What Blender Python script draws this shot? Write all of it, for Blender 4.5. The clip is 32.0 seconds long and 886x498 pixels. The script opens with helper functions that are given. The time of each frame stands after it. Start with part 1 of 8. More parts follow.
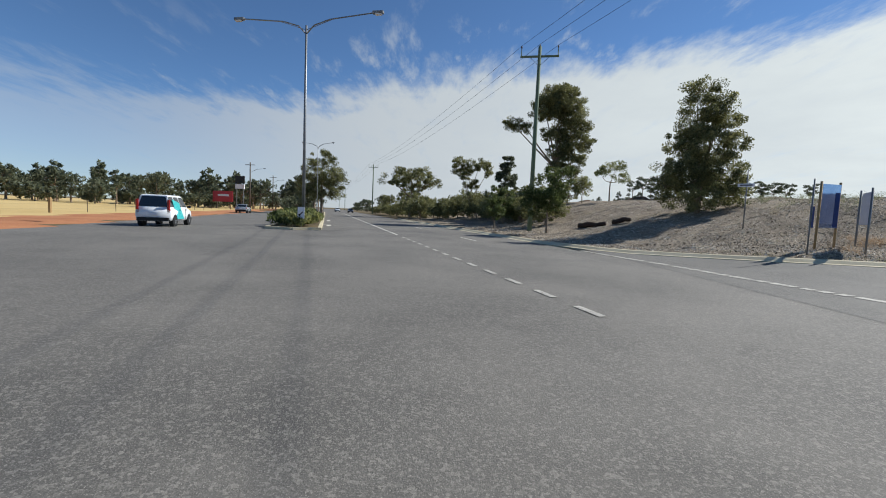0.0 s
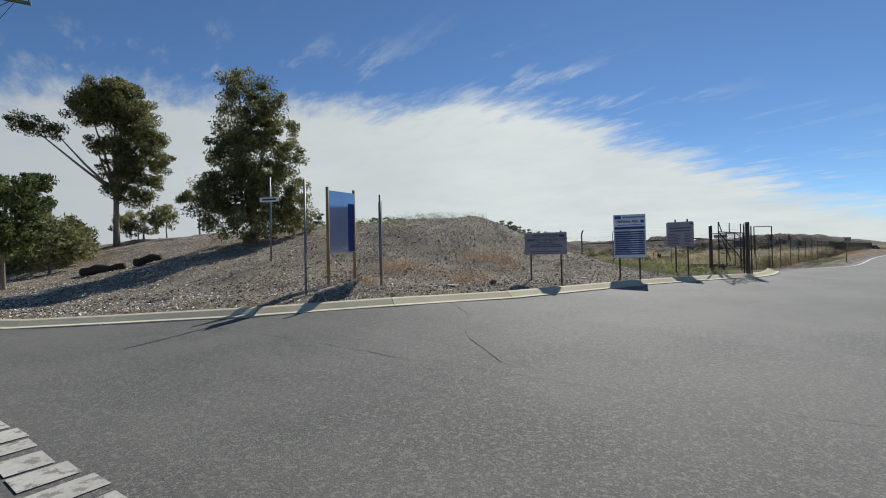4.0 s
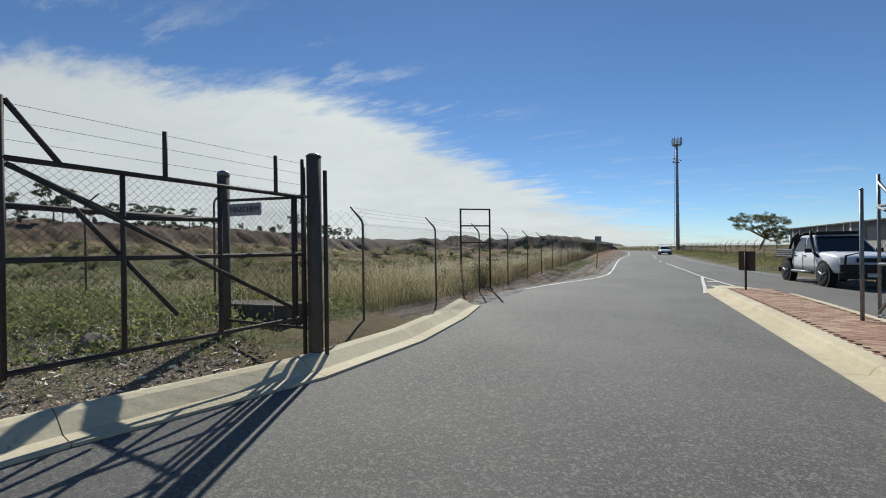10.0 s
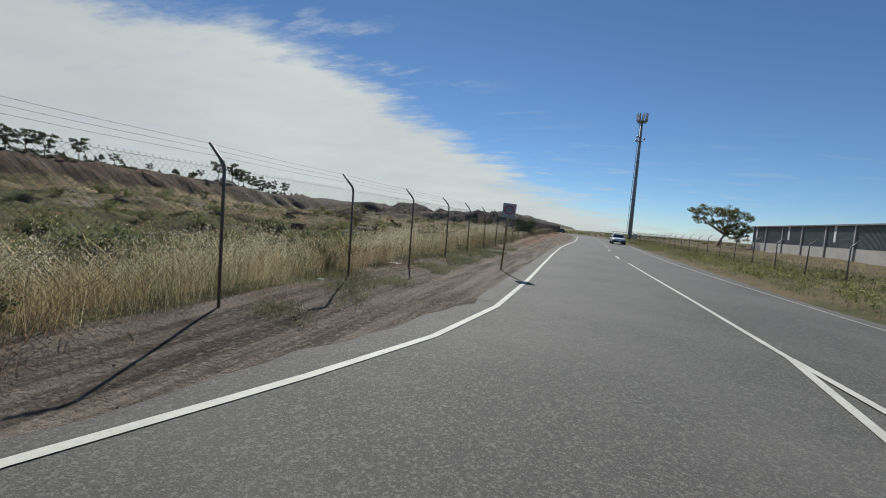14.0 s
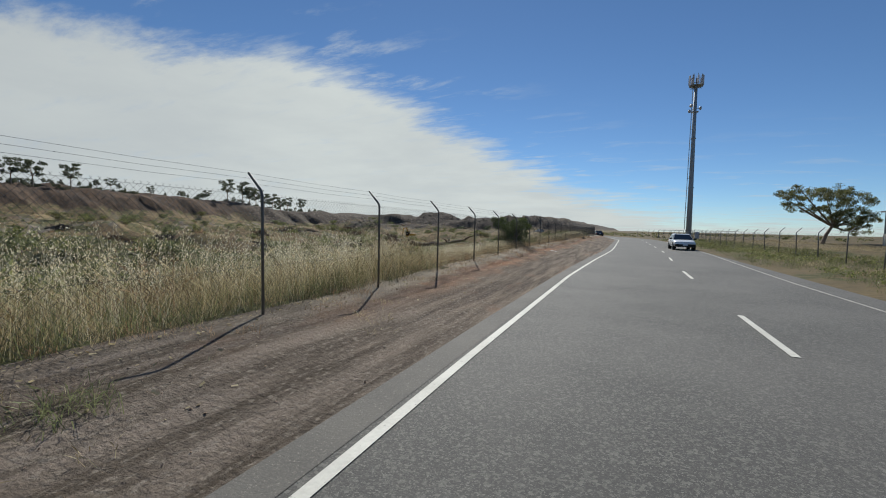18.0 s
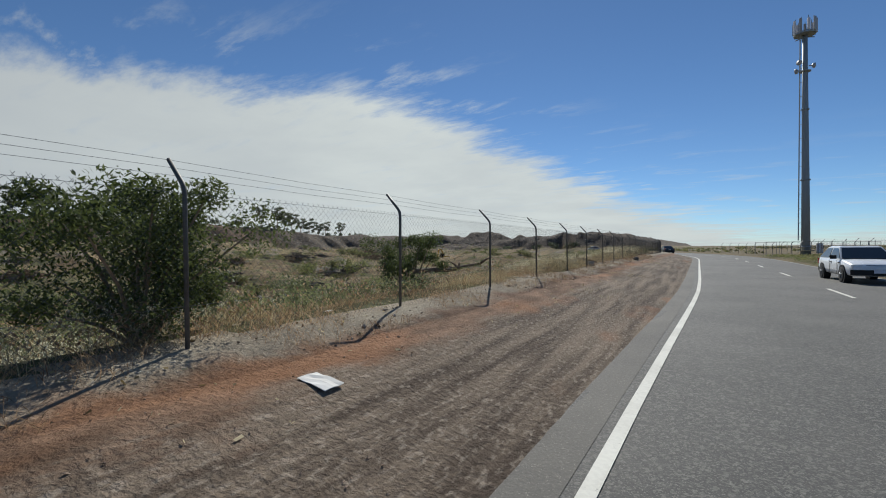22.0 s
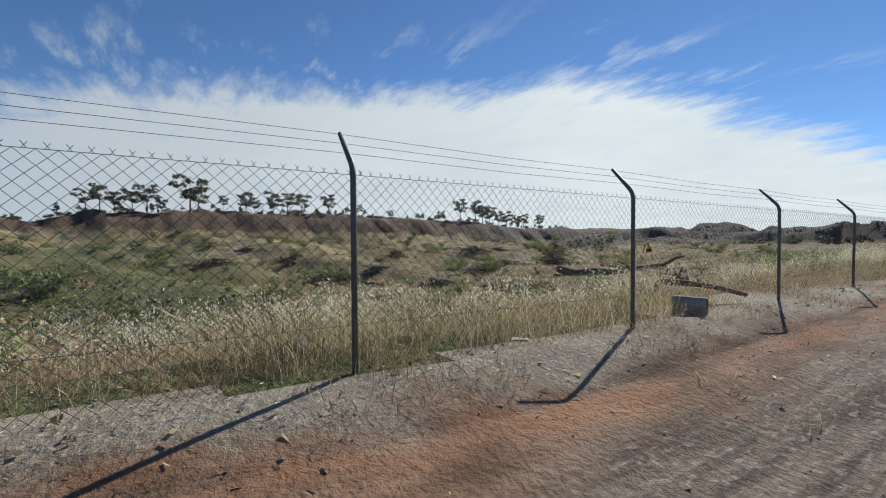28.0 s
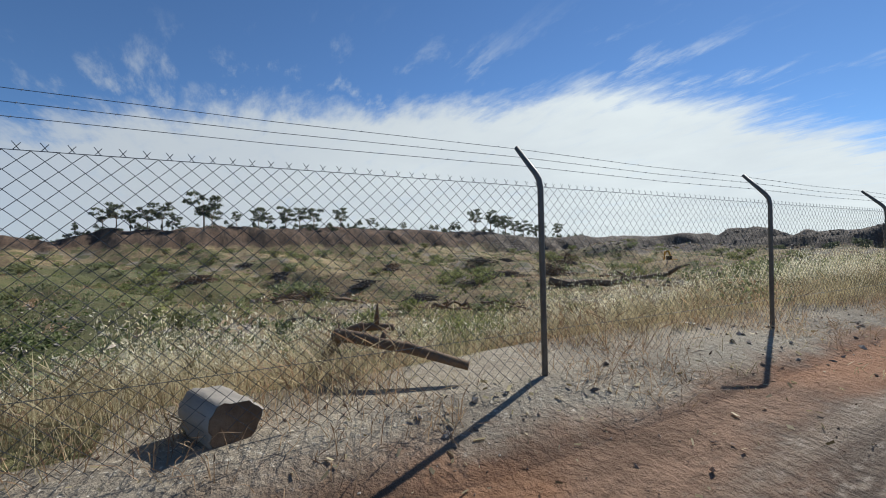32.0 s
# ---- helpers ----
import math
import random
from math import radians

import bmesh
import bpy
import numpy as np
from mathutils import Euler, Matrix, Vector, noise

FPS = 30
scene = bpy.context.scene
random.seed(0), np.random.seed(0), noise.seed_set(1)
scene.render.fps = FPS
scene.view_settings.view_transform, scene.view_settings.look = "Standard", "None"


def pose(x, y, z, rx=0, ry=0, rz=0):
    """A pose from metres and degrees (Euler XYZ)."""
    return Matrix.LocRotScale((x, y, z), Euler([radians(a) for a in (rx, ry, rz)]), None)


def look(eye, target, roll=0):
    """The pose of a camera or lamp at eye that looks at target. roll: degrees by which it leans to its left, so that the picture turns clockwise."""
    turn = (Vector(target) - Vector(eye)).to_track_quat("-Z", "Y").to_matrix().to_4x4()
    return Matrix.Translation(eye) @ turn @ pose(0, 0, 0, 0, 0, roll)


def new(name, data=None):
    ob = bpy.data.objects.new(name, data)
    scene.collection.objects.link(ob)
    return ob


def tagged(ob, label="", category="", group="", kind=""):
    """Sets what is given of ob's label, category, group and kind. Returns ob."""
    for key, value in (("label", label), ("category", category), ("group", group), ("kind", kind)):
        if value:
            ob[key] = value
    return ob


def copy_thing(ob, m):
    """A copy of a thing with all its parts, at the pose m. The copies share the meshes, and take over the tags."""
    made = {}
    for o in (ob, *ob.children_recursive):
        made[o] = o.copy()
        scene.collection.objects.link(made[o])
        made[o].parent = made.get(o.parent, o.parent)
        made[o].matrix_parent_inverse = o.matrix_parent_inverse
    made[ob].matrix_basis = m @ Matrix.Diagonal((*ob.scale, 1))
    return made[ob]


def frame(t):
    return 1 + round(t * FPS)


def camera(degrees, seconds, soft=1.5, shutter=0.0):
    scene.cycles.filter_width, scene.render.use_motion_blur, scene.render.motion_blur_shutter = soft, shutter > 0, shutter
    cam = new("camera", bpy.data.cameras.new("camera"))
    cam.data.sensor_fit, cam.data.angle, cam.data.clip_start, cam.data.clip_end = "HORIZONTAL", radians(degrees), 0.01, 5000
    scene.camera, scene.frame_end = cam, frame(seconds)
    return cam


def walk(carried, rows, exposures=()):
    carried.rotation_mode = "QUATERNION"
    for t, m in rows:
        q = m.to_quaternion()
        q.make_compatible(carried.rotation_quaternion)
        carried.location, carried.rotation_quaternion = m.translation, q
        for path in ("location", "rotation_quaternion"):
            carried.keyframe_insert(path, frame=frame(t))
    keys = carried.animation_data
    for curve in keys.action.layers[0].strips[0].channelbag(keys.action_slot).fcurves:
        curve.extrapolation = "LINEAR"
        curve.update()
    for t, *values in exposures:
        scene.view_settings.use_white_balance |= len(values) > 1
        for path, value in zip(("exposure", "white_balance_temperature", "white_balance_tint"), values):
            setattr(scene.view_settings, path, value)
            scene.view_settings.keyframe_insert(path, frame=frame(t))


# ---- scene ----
cam = camera(90.49, 32.0, soft=1.0)
PATH = [
    (0, pose(11.886, -44.690, 1.535, 85.21, -2.46, 88.29)),
    (0.5, pose(11.228, -44.218, 1.536, 86.07, -1.04, 83.44)),
    (1, pose(10.445, -43.559, 1.537, 86.35, -0.15, 75.89)),
    (1.5, pose(9.542, -42.664, 1.556, 86.95, 0.39, 70.49)),
    (2, pose(8.623, -41.441, 1.570, 88.25, 0.65, 63.05)),
    (2.5, pose(7.813, -40.032, 1.554, 89.33, 0.59, 56.27)),
    (3, pose(7.037, -38.492, 1.516, 90.05, 0.96, 54.16)),
    (3.5, pose(6.413, -36.818, 1.480, 90.52, 1.75, 49.69)),
    (4, pose(5.777, -35.144, 1.470, 90.65, 1.16, 46.81)),
    (4.5, pose(5.108, -33.430, 1.474, 90.69, -1.01, 44.02)),
    (6.5, look((4.184, -27.136, 1.457), (3.027, -25.504, 1.488), -1.8)),
    (7, look((4.139, -25.746, 1.475), (3.053, -24.066, 1.506), -1.5)),
    (7.5, look((4.046, -24.191, 1.48), (3.012, -22.478, 1.499), -2.2)),
    (8, look((4.01, -22.725, 1.497), (3.055, -20.967, 1.515), -2.4)),
    (8.5, look((3.963, -21.026, 1.497), (3.053, -19.245, 1.513), -2.7)),
    (9, look((3.965, -19.218, 1.509), (3.074, -17.427, 1.514), -1.9)),
    (9.5, look((4.004, -17.355, 1.522), (3.144, -15.549, 1.526), -1.2)),
    (10, look((4.158, -15.621, 1.518), (3.369, -13.782, 1.515), -0.7)),
    (10.5, look((4.273, -13.748, 1.522), (3.593, -11.867, 1.536), 1.2)),
    (11, look((4.313, -11.712, 1.498), (3.68, -9.815, 1.538), 1.6)),
    (11.5, look((4.296, -9.598, 1.508), (3.673, -7.698, 1.551), 1.8)),
    (12, look((4.34, -7.597, 1.553), (3.713, -5.698, 1.578), 2.9)),
    (12.5, look((4.417, -5.639, 1.561), (3.788, -3.741, 1.515), 3.2)),
    (13, look((4.372, -3.319, 1.617), (3.756, -1.418, 1.526), 4.0)),
    (13.5, look((4.345, -0.952, 1.579), (3.747, 0.953, 1.477), 4.1)),
    (14, look((4.36, 1.494, 1.539), (3.769, 3.4, 1.403), 4.6)),
    (14.5, look((4.452, 4.051, 1.519), (3.868, 5.956, 1.355), 5.2)),
    (16.5, look((4.45, 14.188, 1.589), (3.859, 16.095, 1.474), 2.4)),
    (17, look((4.575, 16.941, 1.563), (3.98, 18.848, 1.456), 2.2)),
    (17.5, look((4.659, 19.907, 1.545), (4.016, 21.798, 1.434), 2.1)),
    (18, look((4.584, 22.959, 1.572), (3.822, 24.806, 1.47), 1.3)),
    (18.5, look((4.561, 26.032, 1.517), (3.731, 27.849, 1.425), 1.2)),
    (19, look((4.532, 28.958, 1.496), (3.615, 30.733, 1.41), 0.6)),
    (19.5, look((4.46, 31.856, 1.487), (3.518, 33.619, 1.416), 0.3)),
    (20, look((4.377, 34.596, 1.465), (3.4, 36.34, 1.402), 0.4)),
    (20.5, look((4.264, 37.192, 1.462), (3.286, 38.935, 1.405), 1.3)),
    (21, look((4.08, 39.599, 1.468), (3.102, 41.342, 1.423), 1.0)),
    (21.5, look((3.906, 41.757, 1.474), (2.922, 43.498, 1.447), 0.2)),
    (22, look((3.724, 43.756, 1.461), (2.718, 45.484, 1.454), -0.4)),
    (22.5, look((3.58, 45.586, 1.451), (2.545, 47.297, 1.462), -0.5)),
    (23, look((3.522, 47.251, 1.441), (2.466, 48.949, 1.466), -0.3)),
    (23.5, look((3.469, 48.747, 1.434), (2.402, 50.438, 1.478), -0.1)),
    (24, look((3.4, 50.179, 1.424), (2.328, 51.867, 1.481), 0.0)),
    (24.5, look((3.353, 51.41, 1.409), (2.25, 53.078, 1.472), -0.5)),
    (25, look((3.233, 52.575, 1.434), (2.015, 54.16, 1.504), -1.2)),
    (25.5, look((3.05, 53.557, 1.45), (1.608, 54.94, 1.528), -1.0)),
    (26, look((2.94, 54.407, 1.46), (1.319, 55.577, 1.49), -0.7)),
    (26.5, look((2.861, 55.173, 1.481), (1.202, 56.289, 1.452), -0.6)),
    (28.5, look((2.607, 57.938, 1.51), (0.908, 58.992, 1.479), -0.3)),
    (29, look((2.549, 58.671, 1.502), (0.845, 59.718, 1.471), -1.0)),
    (29.5, look((2.451, 59.429, 1.506), (0.744, 60.471, 1.484), -2.2)),
    (30, look((2.375, 60.146, 1.508), (0.659, 61.172, 1.502), -2.4)),
    (30.5, look((2.295, 60.892, 1.526), (0.581, 61.922, 1.531), -3.4)),
    (31, look((2.193, 61.538, 1.53), (0.473, 62.559, 1.542), -1.5)),
    (31.5, look((2.225, 61.954, 1.517), (0.482, 62.935, 1.539), -0.8)),
    (32, look((2.227, 62.427, 1.507), (0.479, 63.399, 1.525), -1.2)),
]
walk(cam, PATH, exposures=[(0.0, 0.3, 6150, 8), (2.0, 0.16, 6200, 8), (4.0, 0.1, 6250, 8), (8.0, 0.05, 6250, 7), (10.0, 0.12, 6250, 7), (11.0, -0.1, 6250, 7), (13.0, -0.09, 6250, 7), (24.0, -0.05, 6150, 7), (26.5, 0.15, 6000, 8), (28.5, 0.27, 6000, 8), (32.0, 0.28, 6000, 8)])

# ---- sky and sun ----
SUN_AZ, SUN_EL = 22.5, 38.5      # degrees to the left of +y, and above the horizon


def nd(nt, kind, op=None, **ins):
    """A node; ins: socket name or i0, i1 ... to a value or a socket."""
    n = nt.nodes.new(kind)
    if op:
        if kind == "ShaderNodeMapRange":
            n.interpolation_type = op
        else:
            n.operation = op
    for k, v in ins.items():
        s = n.inputs[int(k[1:])] if k[0] == "i" and k[1:].isdigit() else n.inputs[k.replace("_", " ")]
        if isinstance(v, bpy.types.NodeSocket):
            nt.links.new(v, s)
        else:
            s.default_value = v
    return n


def mth(nt, op, a, b=0.0):
    return nd(nt, "ShaderNodeMath", op, i0=a, i1=b).outputs[0]


def smooth(nt, v, a, b, lo=0.0, hi=1.0):
    return nd(nt, "ShaderNodeMapRange", "SMOOTHSTEP", Value=v, From_Min=a, From_Max=b, To_Min=lo, To_Max=hi).outputs[0]


def blend(nt, f, a, b):
    n = nt.nodes.new("ShaderNodeMix")
    n.data_type = "RGBA"
    for i, v in ((0, f), (6, a), (7, b)):
        if isinstance(v, bpy.types.NodeSocket):
            nt.links.new(v, n.inputs[i])
        else:
            n.inputs[i].default_value = v if i == 0 else (*v, 1)
    return n.outputs[2]


world = bpy.data.worlds.new("sky")
scene.world = world
world.use_nodes = True
wt = world.node_tree
wt.nodes.clear()
sky = wt.nodes.new("ShaderNodeTexSky")
sky.sky_type, sky.sun_disc = "NISHITA", False
sky.altitude = 2500
sky.sun_elevation, sky.sun_rotation = radians(SUN_EL), radians(-SUN_AZ)
sky.air_density, sky.dust_density, sky.ozone_density = 1.0, 0.1, 4.5
way = wt.nodes.new("ShaderNodeTexCoord").outputs["Generated"]
xyz = nd(wt, "ShaderNodeSeparateXYZ", i0=way).outputs
az = mth(wt, "ARCTAN2", mth(wt, "MULTIPLY", xyz[0], -1.0), xyz[1])
el = mth(wt, "ARCSINE", xyz[2])
lift = mth(wt, "ADD", mth(wt, "MAXIMUM", xyz[2], 0.0), 0.13)
flat = nd(wt, "ShaderNodeCombineXYZ", X=mth(wt, "DIVIDE", xyz[0], lift), Y=mth(wt, "DIVIDE", xyz[1], lift)).outputs[0]
streak = nd(wt, "ShaderNodeMapping", Vector=flat)
streak.inputs["Rotation"].default_value = (0, 0, radians(28))
streak.inputs["Scale"].default_value = (0.75, 2.1, 1)
n_big = nd(wt, "ShaderNodeTexNoise", Vector=flat, Scale=0.85, Detail=9.0, Roughness=0.6, Distortion=0.15).outputs[0]
n_fine = nd(wt, "ShaderNodeTexNoise", Vector=streak.outputs[0], Scale=2.4, Detail=10.0, Roughness=0.64, Distortion=0.2).outputs[0]
edge = mth(wt, "SUBTRACT", smooth(wt, az, -0.2, 0.75, 0.03, 0.345), smooth(wt, az, 1.3, 2.1, 0.0, 0.13))
wob = mth(wt, "ADD", mth(wt, "MULTIPLY", mth(wt, "SUBTRACT", n_big, 0.5), 0.13), mth(wt, "MULTIPLY", mth(wt, "SUBTRACT", n_fine, 0.5), 0.17))
gap = mth(wt, "SUBTRACT", edge, mth(wt, "ADD", el, wob))
bank = smooth(wt, gap, -0.012, 0.06)
wisp = mth(wt, "MULTIPLY", smooth(wt, gap, -0.22, 0.0), mth(wt, "MULTIPLY", smooth(wt, n_fine, 0.53, 0.76), 0.8))
body = mth(wt, "MULTIPLY", mth(wt, "MAXIMUM", bank, wisp), smooth(wt, n_fine, 0.12, 0.48, 0.72, 0.98))
thin = smooth(wt, az, 1.65, 2.3, 1.0, 0.42)
cloud = mth(wt, "MULTIPLY", mth(wt, "MULTIPLY", body, thin), smooth(wt, az, 2.6, 3.1, 1.0, 0.3))
tone = smooth(wt, n_big, 0.3, 0.7)
glow = smooth(wt, mth(wt, "ABSOLUTE", mth(wt, "SUBTRACT", az, radians(SUN_AZ))), 0.0, 1.7, 1.0, 0.0)
white = blend(wt, glow, (4.15, 4.35, 4.5), (7.0, 7.2, 6.85))
white = blend(wt, mth(wt, "MULTIPLY", tone, 0.35), white, (4.3, 4.55, 4.8))
clear = nd(wt, "ShaderNodeVectorMath", "MULTIPLY", i0=sky.outputs[0], i1=(0.76, 0.83, 0.86)).outputs[0]
bg = nd(wt, "ShaderNodeBackground", Color=blend(wt, cloud, clear, (1, 1, 1)), Strength=0.1)
mix = bg.inputs["Color"].links[0].from_node
wt.links.new(white, mix.inputs[7])
wt.links.new(bg.outputs[0], wt.nodes.new("ShaderNodeOutputWorld").inputs[0])

sun = new("sun", bpy.data.lights.new("sun", "SUN"))
sun.data.energy, sun.data.angle, sun.data.color = 5.0, radians(0.53), (1.0, 0.95, 0.87)
a, e = radians(SUN_AZ), radians(SUN_EL)
sun.matrix_basis = look((0, 0, 60), (math.sin(a) * math.cos(e), -math.cos(a) * math.cos(e), 60 - math.sin(e)))

# ---- materials ----
def lin(h):
    """Linear colour from a hex string."""
    c = [int(h[i:i + 2], 16) / 255 for i in (0, 2, 4)]
    return tuple(v / 12.92 if v <= 0.04045 else ((v + 0.055) / 1.055) ** 2.4 for v in c)


def mat(name, a, b, scale=1.0, fine=20.0, rough=0.9, bump=0.3, metal=0.0, spots=None, vary=0.0, spec=0.3, stretch=(1, 1, 1), island=0.0, dist=0.02):
    """A surface of two tones a and b mixed at two scales, with fine relief; spots: (colour, scale, share); vary: by object; island: by loose piece."""
    m = bpy.data.materials.new(name)
    m.use_nodes = True
    nt = m.node_tree
    bs = nt.nodes["Principled BSDF"]
    co = nd(nt, "ShaderNodeMapping", Vector=nt.nodes.new("ShaderNodeTexCoord").outputs["Object"])
    co.inputs["Scale"].default_value = stretch
    co = co.outputs[0]
    big = nd(nt, "ShaderNodeTexNoise", Vector=co, Scale=scale, Detail=5.0, Roughness=0.6).outputs[0]
    small = nd(nt, "ShaderNodeTexNoise", Vector=co, Scale=fine, Detail=6.0, Roughness=0.65).outputs[0]
    f = mth(nt, "ADD", mth(nt, "MULTIPLY", smooth(nt, big, 0.3, 0.7), 0.6), mth(nt, "MULTIPLY", smooth(nt, small, 0.3, 0.7), 0.4))
    if vary:
        f = mth(nt, "ADD", f, mth(nt, "MULTIPLY", mth(nt, "SUBTRACT", nt.nodes.new("ShaderNodeObjectInfo").outputs["Random"], 0.5), vary))
    if island:
        f = mth(nt, "ADD", f, mth(nt, "MULTIPLY", mth(nt, "SUBTRACT", nt.nodes.new("ShaderNodeNewGeometry").outputs["Random Per Island"], 0.5), island))
    c = blend(nt, f, a, b)
    if spots:
        s = nd(nt, "ShaderNodeTexNoise", Vector=co, Scale=spots[1], Detail=4.0, Roughness=0.7).outputs[0]
        c = blend(nt, smooth(nt, s, 1 - spots[2], 1.08 - spots[2]), c, spots[0])
    nt.links.new(c, bs.inputs["Base Color"])
    nt.links.new(mth(nt, "ADD", mth(nt, "MULTIPLY", mth(nt, "SUBTRACT", small, 0.5), 0.25), rough), bs.inputs["Roughness"])
    bs.inputs["Metallic"].default_value = metal
    bs.inputs["Specular IOR Level"].default_value = spec
    if bump:
        bp = nd(nt, "ShaderNodeBump", Strength=bump, Distance=dist, Height=small)
        nt.links.new(bp.outputs[0], bs.inputs["Normal"])
    return m


def leafy(name, a, b, island=0.8):
    """Leaves, which let some light through."""
    m = mat(name, a, b, 0.6, 6.0, 0.6, 0.0, island=island, spec=0.25)
    nt = m.node_tree
    bs = nt.nodes["Principled BSDF"]
    tr = nt.nodes.new("ShaderNodeBsdfTranslucent")
    nt.links.new(bs.inputs["Base Color"].links[0].from_socket, tr.inputs["Color"])
    mx = nt.nodes.new("ShaderNodeMixShader")
    mx.inputs[0].default_value = 0.42
    nt.links.new(bs.outputs[0], mx.inputs[1])
    nt.links.new(tr.outputs[0], mx.inputs[2])
    nt.links.new(mx.outputs[0], nt.nodes["Material Output"].inputs[0])
    return m


def tarmac(name, a, b, stone):
    """Worn asphalt: stones in dark binder, long tyre-polished bands, patches and stains."""
    m = mat(name, a, b, 0.3, 55, 0.82, 0.6, spots=(stone, 75, 0.45), spec=0.4, dist=0.012)
    nt = m.node_tree
    bs = nt.nodes["Principled BSDF"]
    c = bs.inputs["Base Color"].links[0].from_socket
    co = nt.nodes.new("ShaderNodeTexCoord").outputs["Object"]
    band = nd(nt, "ShaderNodeMapping", Vector=co)
    band.inputs["Scale"].default_value = (1.0, 0.04, 1)
    v = nd(nt, "ShaderNodeTexNoise", Vector=band.outputs[0], Scale=0.9, Detail=3.0).outputs[0]
    c = blend(nt, mth(nt, "MULTIPLY", smooth(nt, v, 0.42, 0.68), 0.2), c, b)
    st = nd(nt, "ShaderNodeTexNoise", Vector=co, Scale=0.55, Detail=7.0, Roughness=0.7).outputs[0]
    c = blend(nt, mth(nt, "MULTIPLY", smooth(nt, st, 0.58, 0.72), 0.35), c, a)
    gr = nd(nt, "ShaderNodeTexVoronoi", Vector=co, Scale=42.0).outputs["Color"]
    c = blend(nt, mth(nt, "MULTIPLY", smooth(nt, gr, 0.55, 0.9), 0.55), c, stone)
    nt.links.new(c, bs.inputs["Base Color"])
    return m


def scrubland(name, a, b, weed, grit, scarp, spoil):
    """Rough ground: two earth tones, patches of weeds and of grey rubble; bare scarp soil high on the far side, dark spoil on the heaps."""
    m = mat(name, a, b, 0.35, 4.0, 1.0, 1.0, spots=(weed, 0.7, 0.46), dist=0.3)
    nt = m.node_tree
    bs = nt.nodes["Principled BSDF"]
    c = bs.inputs["Base Color"].links[0].from_socket
    co = nt.nodes.new("ShaderNodeTexCoord").outputs["Object"]
    p = nd(nt, "ShaderNodeTexNoise", Vector=co, Scale=0.09, Detail=9.0, Roughness=0.7).outputs[0]
    c = blend(nt, smooth(nt, p, 0.52, 0.6, 0.0, 0.85), c, grit)
    p2 = nd(nt, "ShaderNodeTexNoise", Vector=nd(nt, "ShaderNodeMapping", Vector=co, Location=(31, 7, 3)).outputs[0], Scale=0.07, Detail=8.0, Roughness=0.65).outputs[0]
    c = blend(nt, smooth(nt, p2, 0.5, 0.62, 0.0, 0.8), c, b)
    q = nd(nt, "ShaderNodeTexNoise", Vector=co, Scale=1.3, Detail=8.0, Roughness=0.8).outputs[0]
    c = blend(nt, smooth(nt, q, 0.53, 0.66, 0.0, 0.75), c, tuple(0.45 * v for v in a))
    q2 = nd(nt, "ShaderNodeTexVoronoi", Vector=co, Scale=1.7).outputs["Color"]
    c = blend(nt, smooth(nt, q2, 0.62, 0.9, 0.0, 0.45), c, tuple(min(1.0, 1.3 * v) for v in b))
    q3 = nd(nt, "ShaderNodeTexVoronoi", Vector=co, Scale=0.55).outputs["Color"]
    c = blend(nt, smooth(nt, q3, 0.6, 0.75, 0.0, 0.7), c, tuple(0.8 * v for v in weed))
    at = nd(nt, "ShaderNodeSeparateXYZ", Vector=co).outputs
    gully = nd(nt, "ShaderNodeMapping", Vector=co)
    gully.inputs["Scale"].default_value = (0.3, 1, 0.12)
    g1 = nd(nt, "ShaderNodeTexNoise", Vector=gully.outputs[0], Scale=0.5, Detail=8.0, Roughness=0.7).outputs[0]
    g2 = nd(nt, "ShaderNodeTexNoise", Vector=co, Scale=0.8, Detail=8.0, Roughness=0.75).outputs[0]
    ragged = mth(nt, "ADD", at[2], mth(nt, "MULTIPLY", mth(nt, "SUBTRACT", p, 0.5), 9.0))
    bare = blend(nt, smooth(nt, g1, 0.36, 0.64), scarp[0], scarp[1])
    bare = blend(nt, smooth(nt, g2, 0.5, 0.72, 0.0, 0.7), bare, scarp[2])
    c = blend(nt, mth(nt, "MULTIPLY", smooth(nt, ragged, 4.0, 5.4), smooth(nt, at[0], -128, -140)), c, bare)
    dark = blend(nt, smooth(nt, g2, 0.35, 0.65), spoil[0], spoil[1])
    dark = blend(nt, smooth(nt, q2, 0.7, 0.95, 0.0, 0.8), dark, spoil[2])
    f = mth(nt, "MULTIPLY", smooth(nt, ragged, 0.6, 2.2), smooth(nt, mth(nt, "ADD", at[1], mth(nt, "MULTIPLY", p2, 60.0)), 185, 215))
    c = blend(nt, f, c, dark)
    lush = smooth(nt, mth(nt, "ADD", at[1], mth(nt, "MULTIPLY", mth(nt, "SUBTRACT", p, 0.5), 70.0)), 58, 70, 0.8, 0.0)
    green = blend(nt, smooth(nt, q, 0.35, 0.65), tuple(0.55 * v for v in weed), tuple(0.9 * v for v in weed))
    c = blend(nt, mth(nt, "MULTIPLY", lush, smooth(nt, at[0], -125, -110)), c, green)
    nt.links.new(c, bs.inputs["Base Color"])
    return m


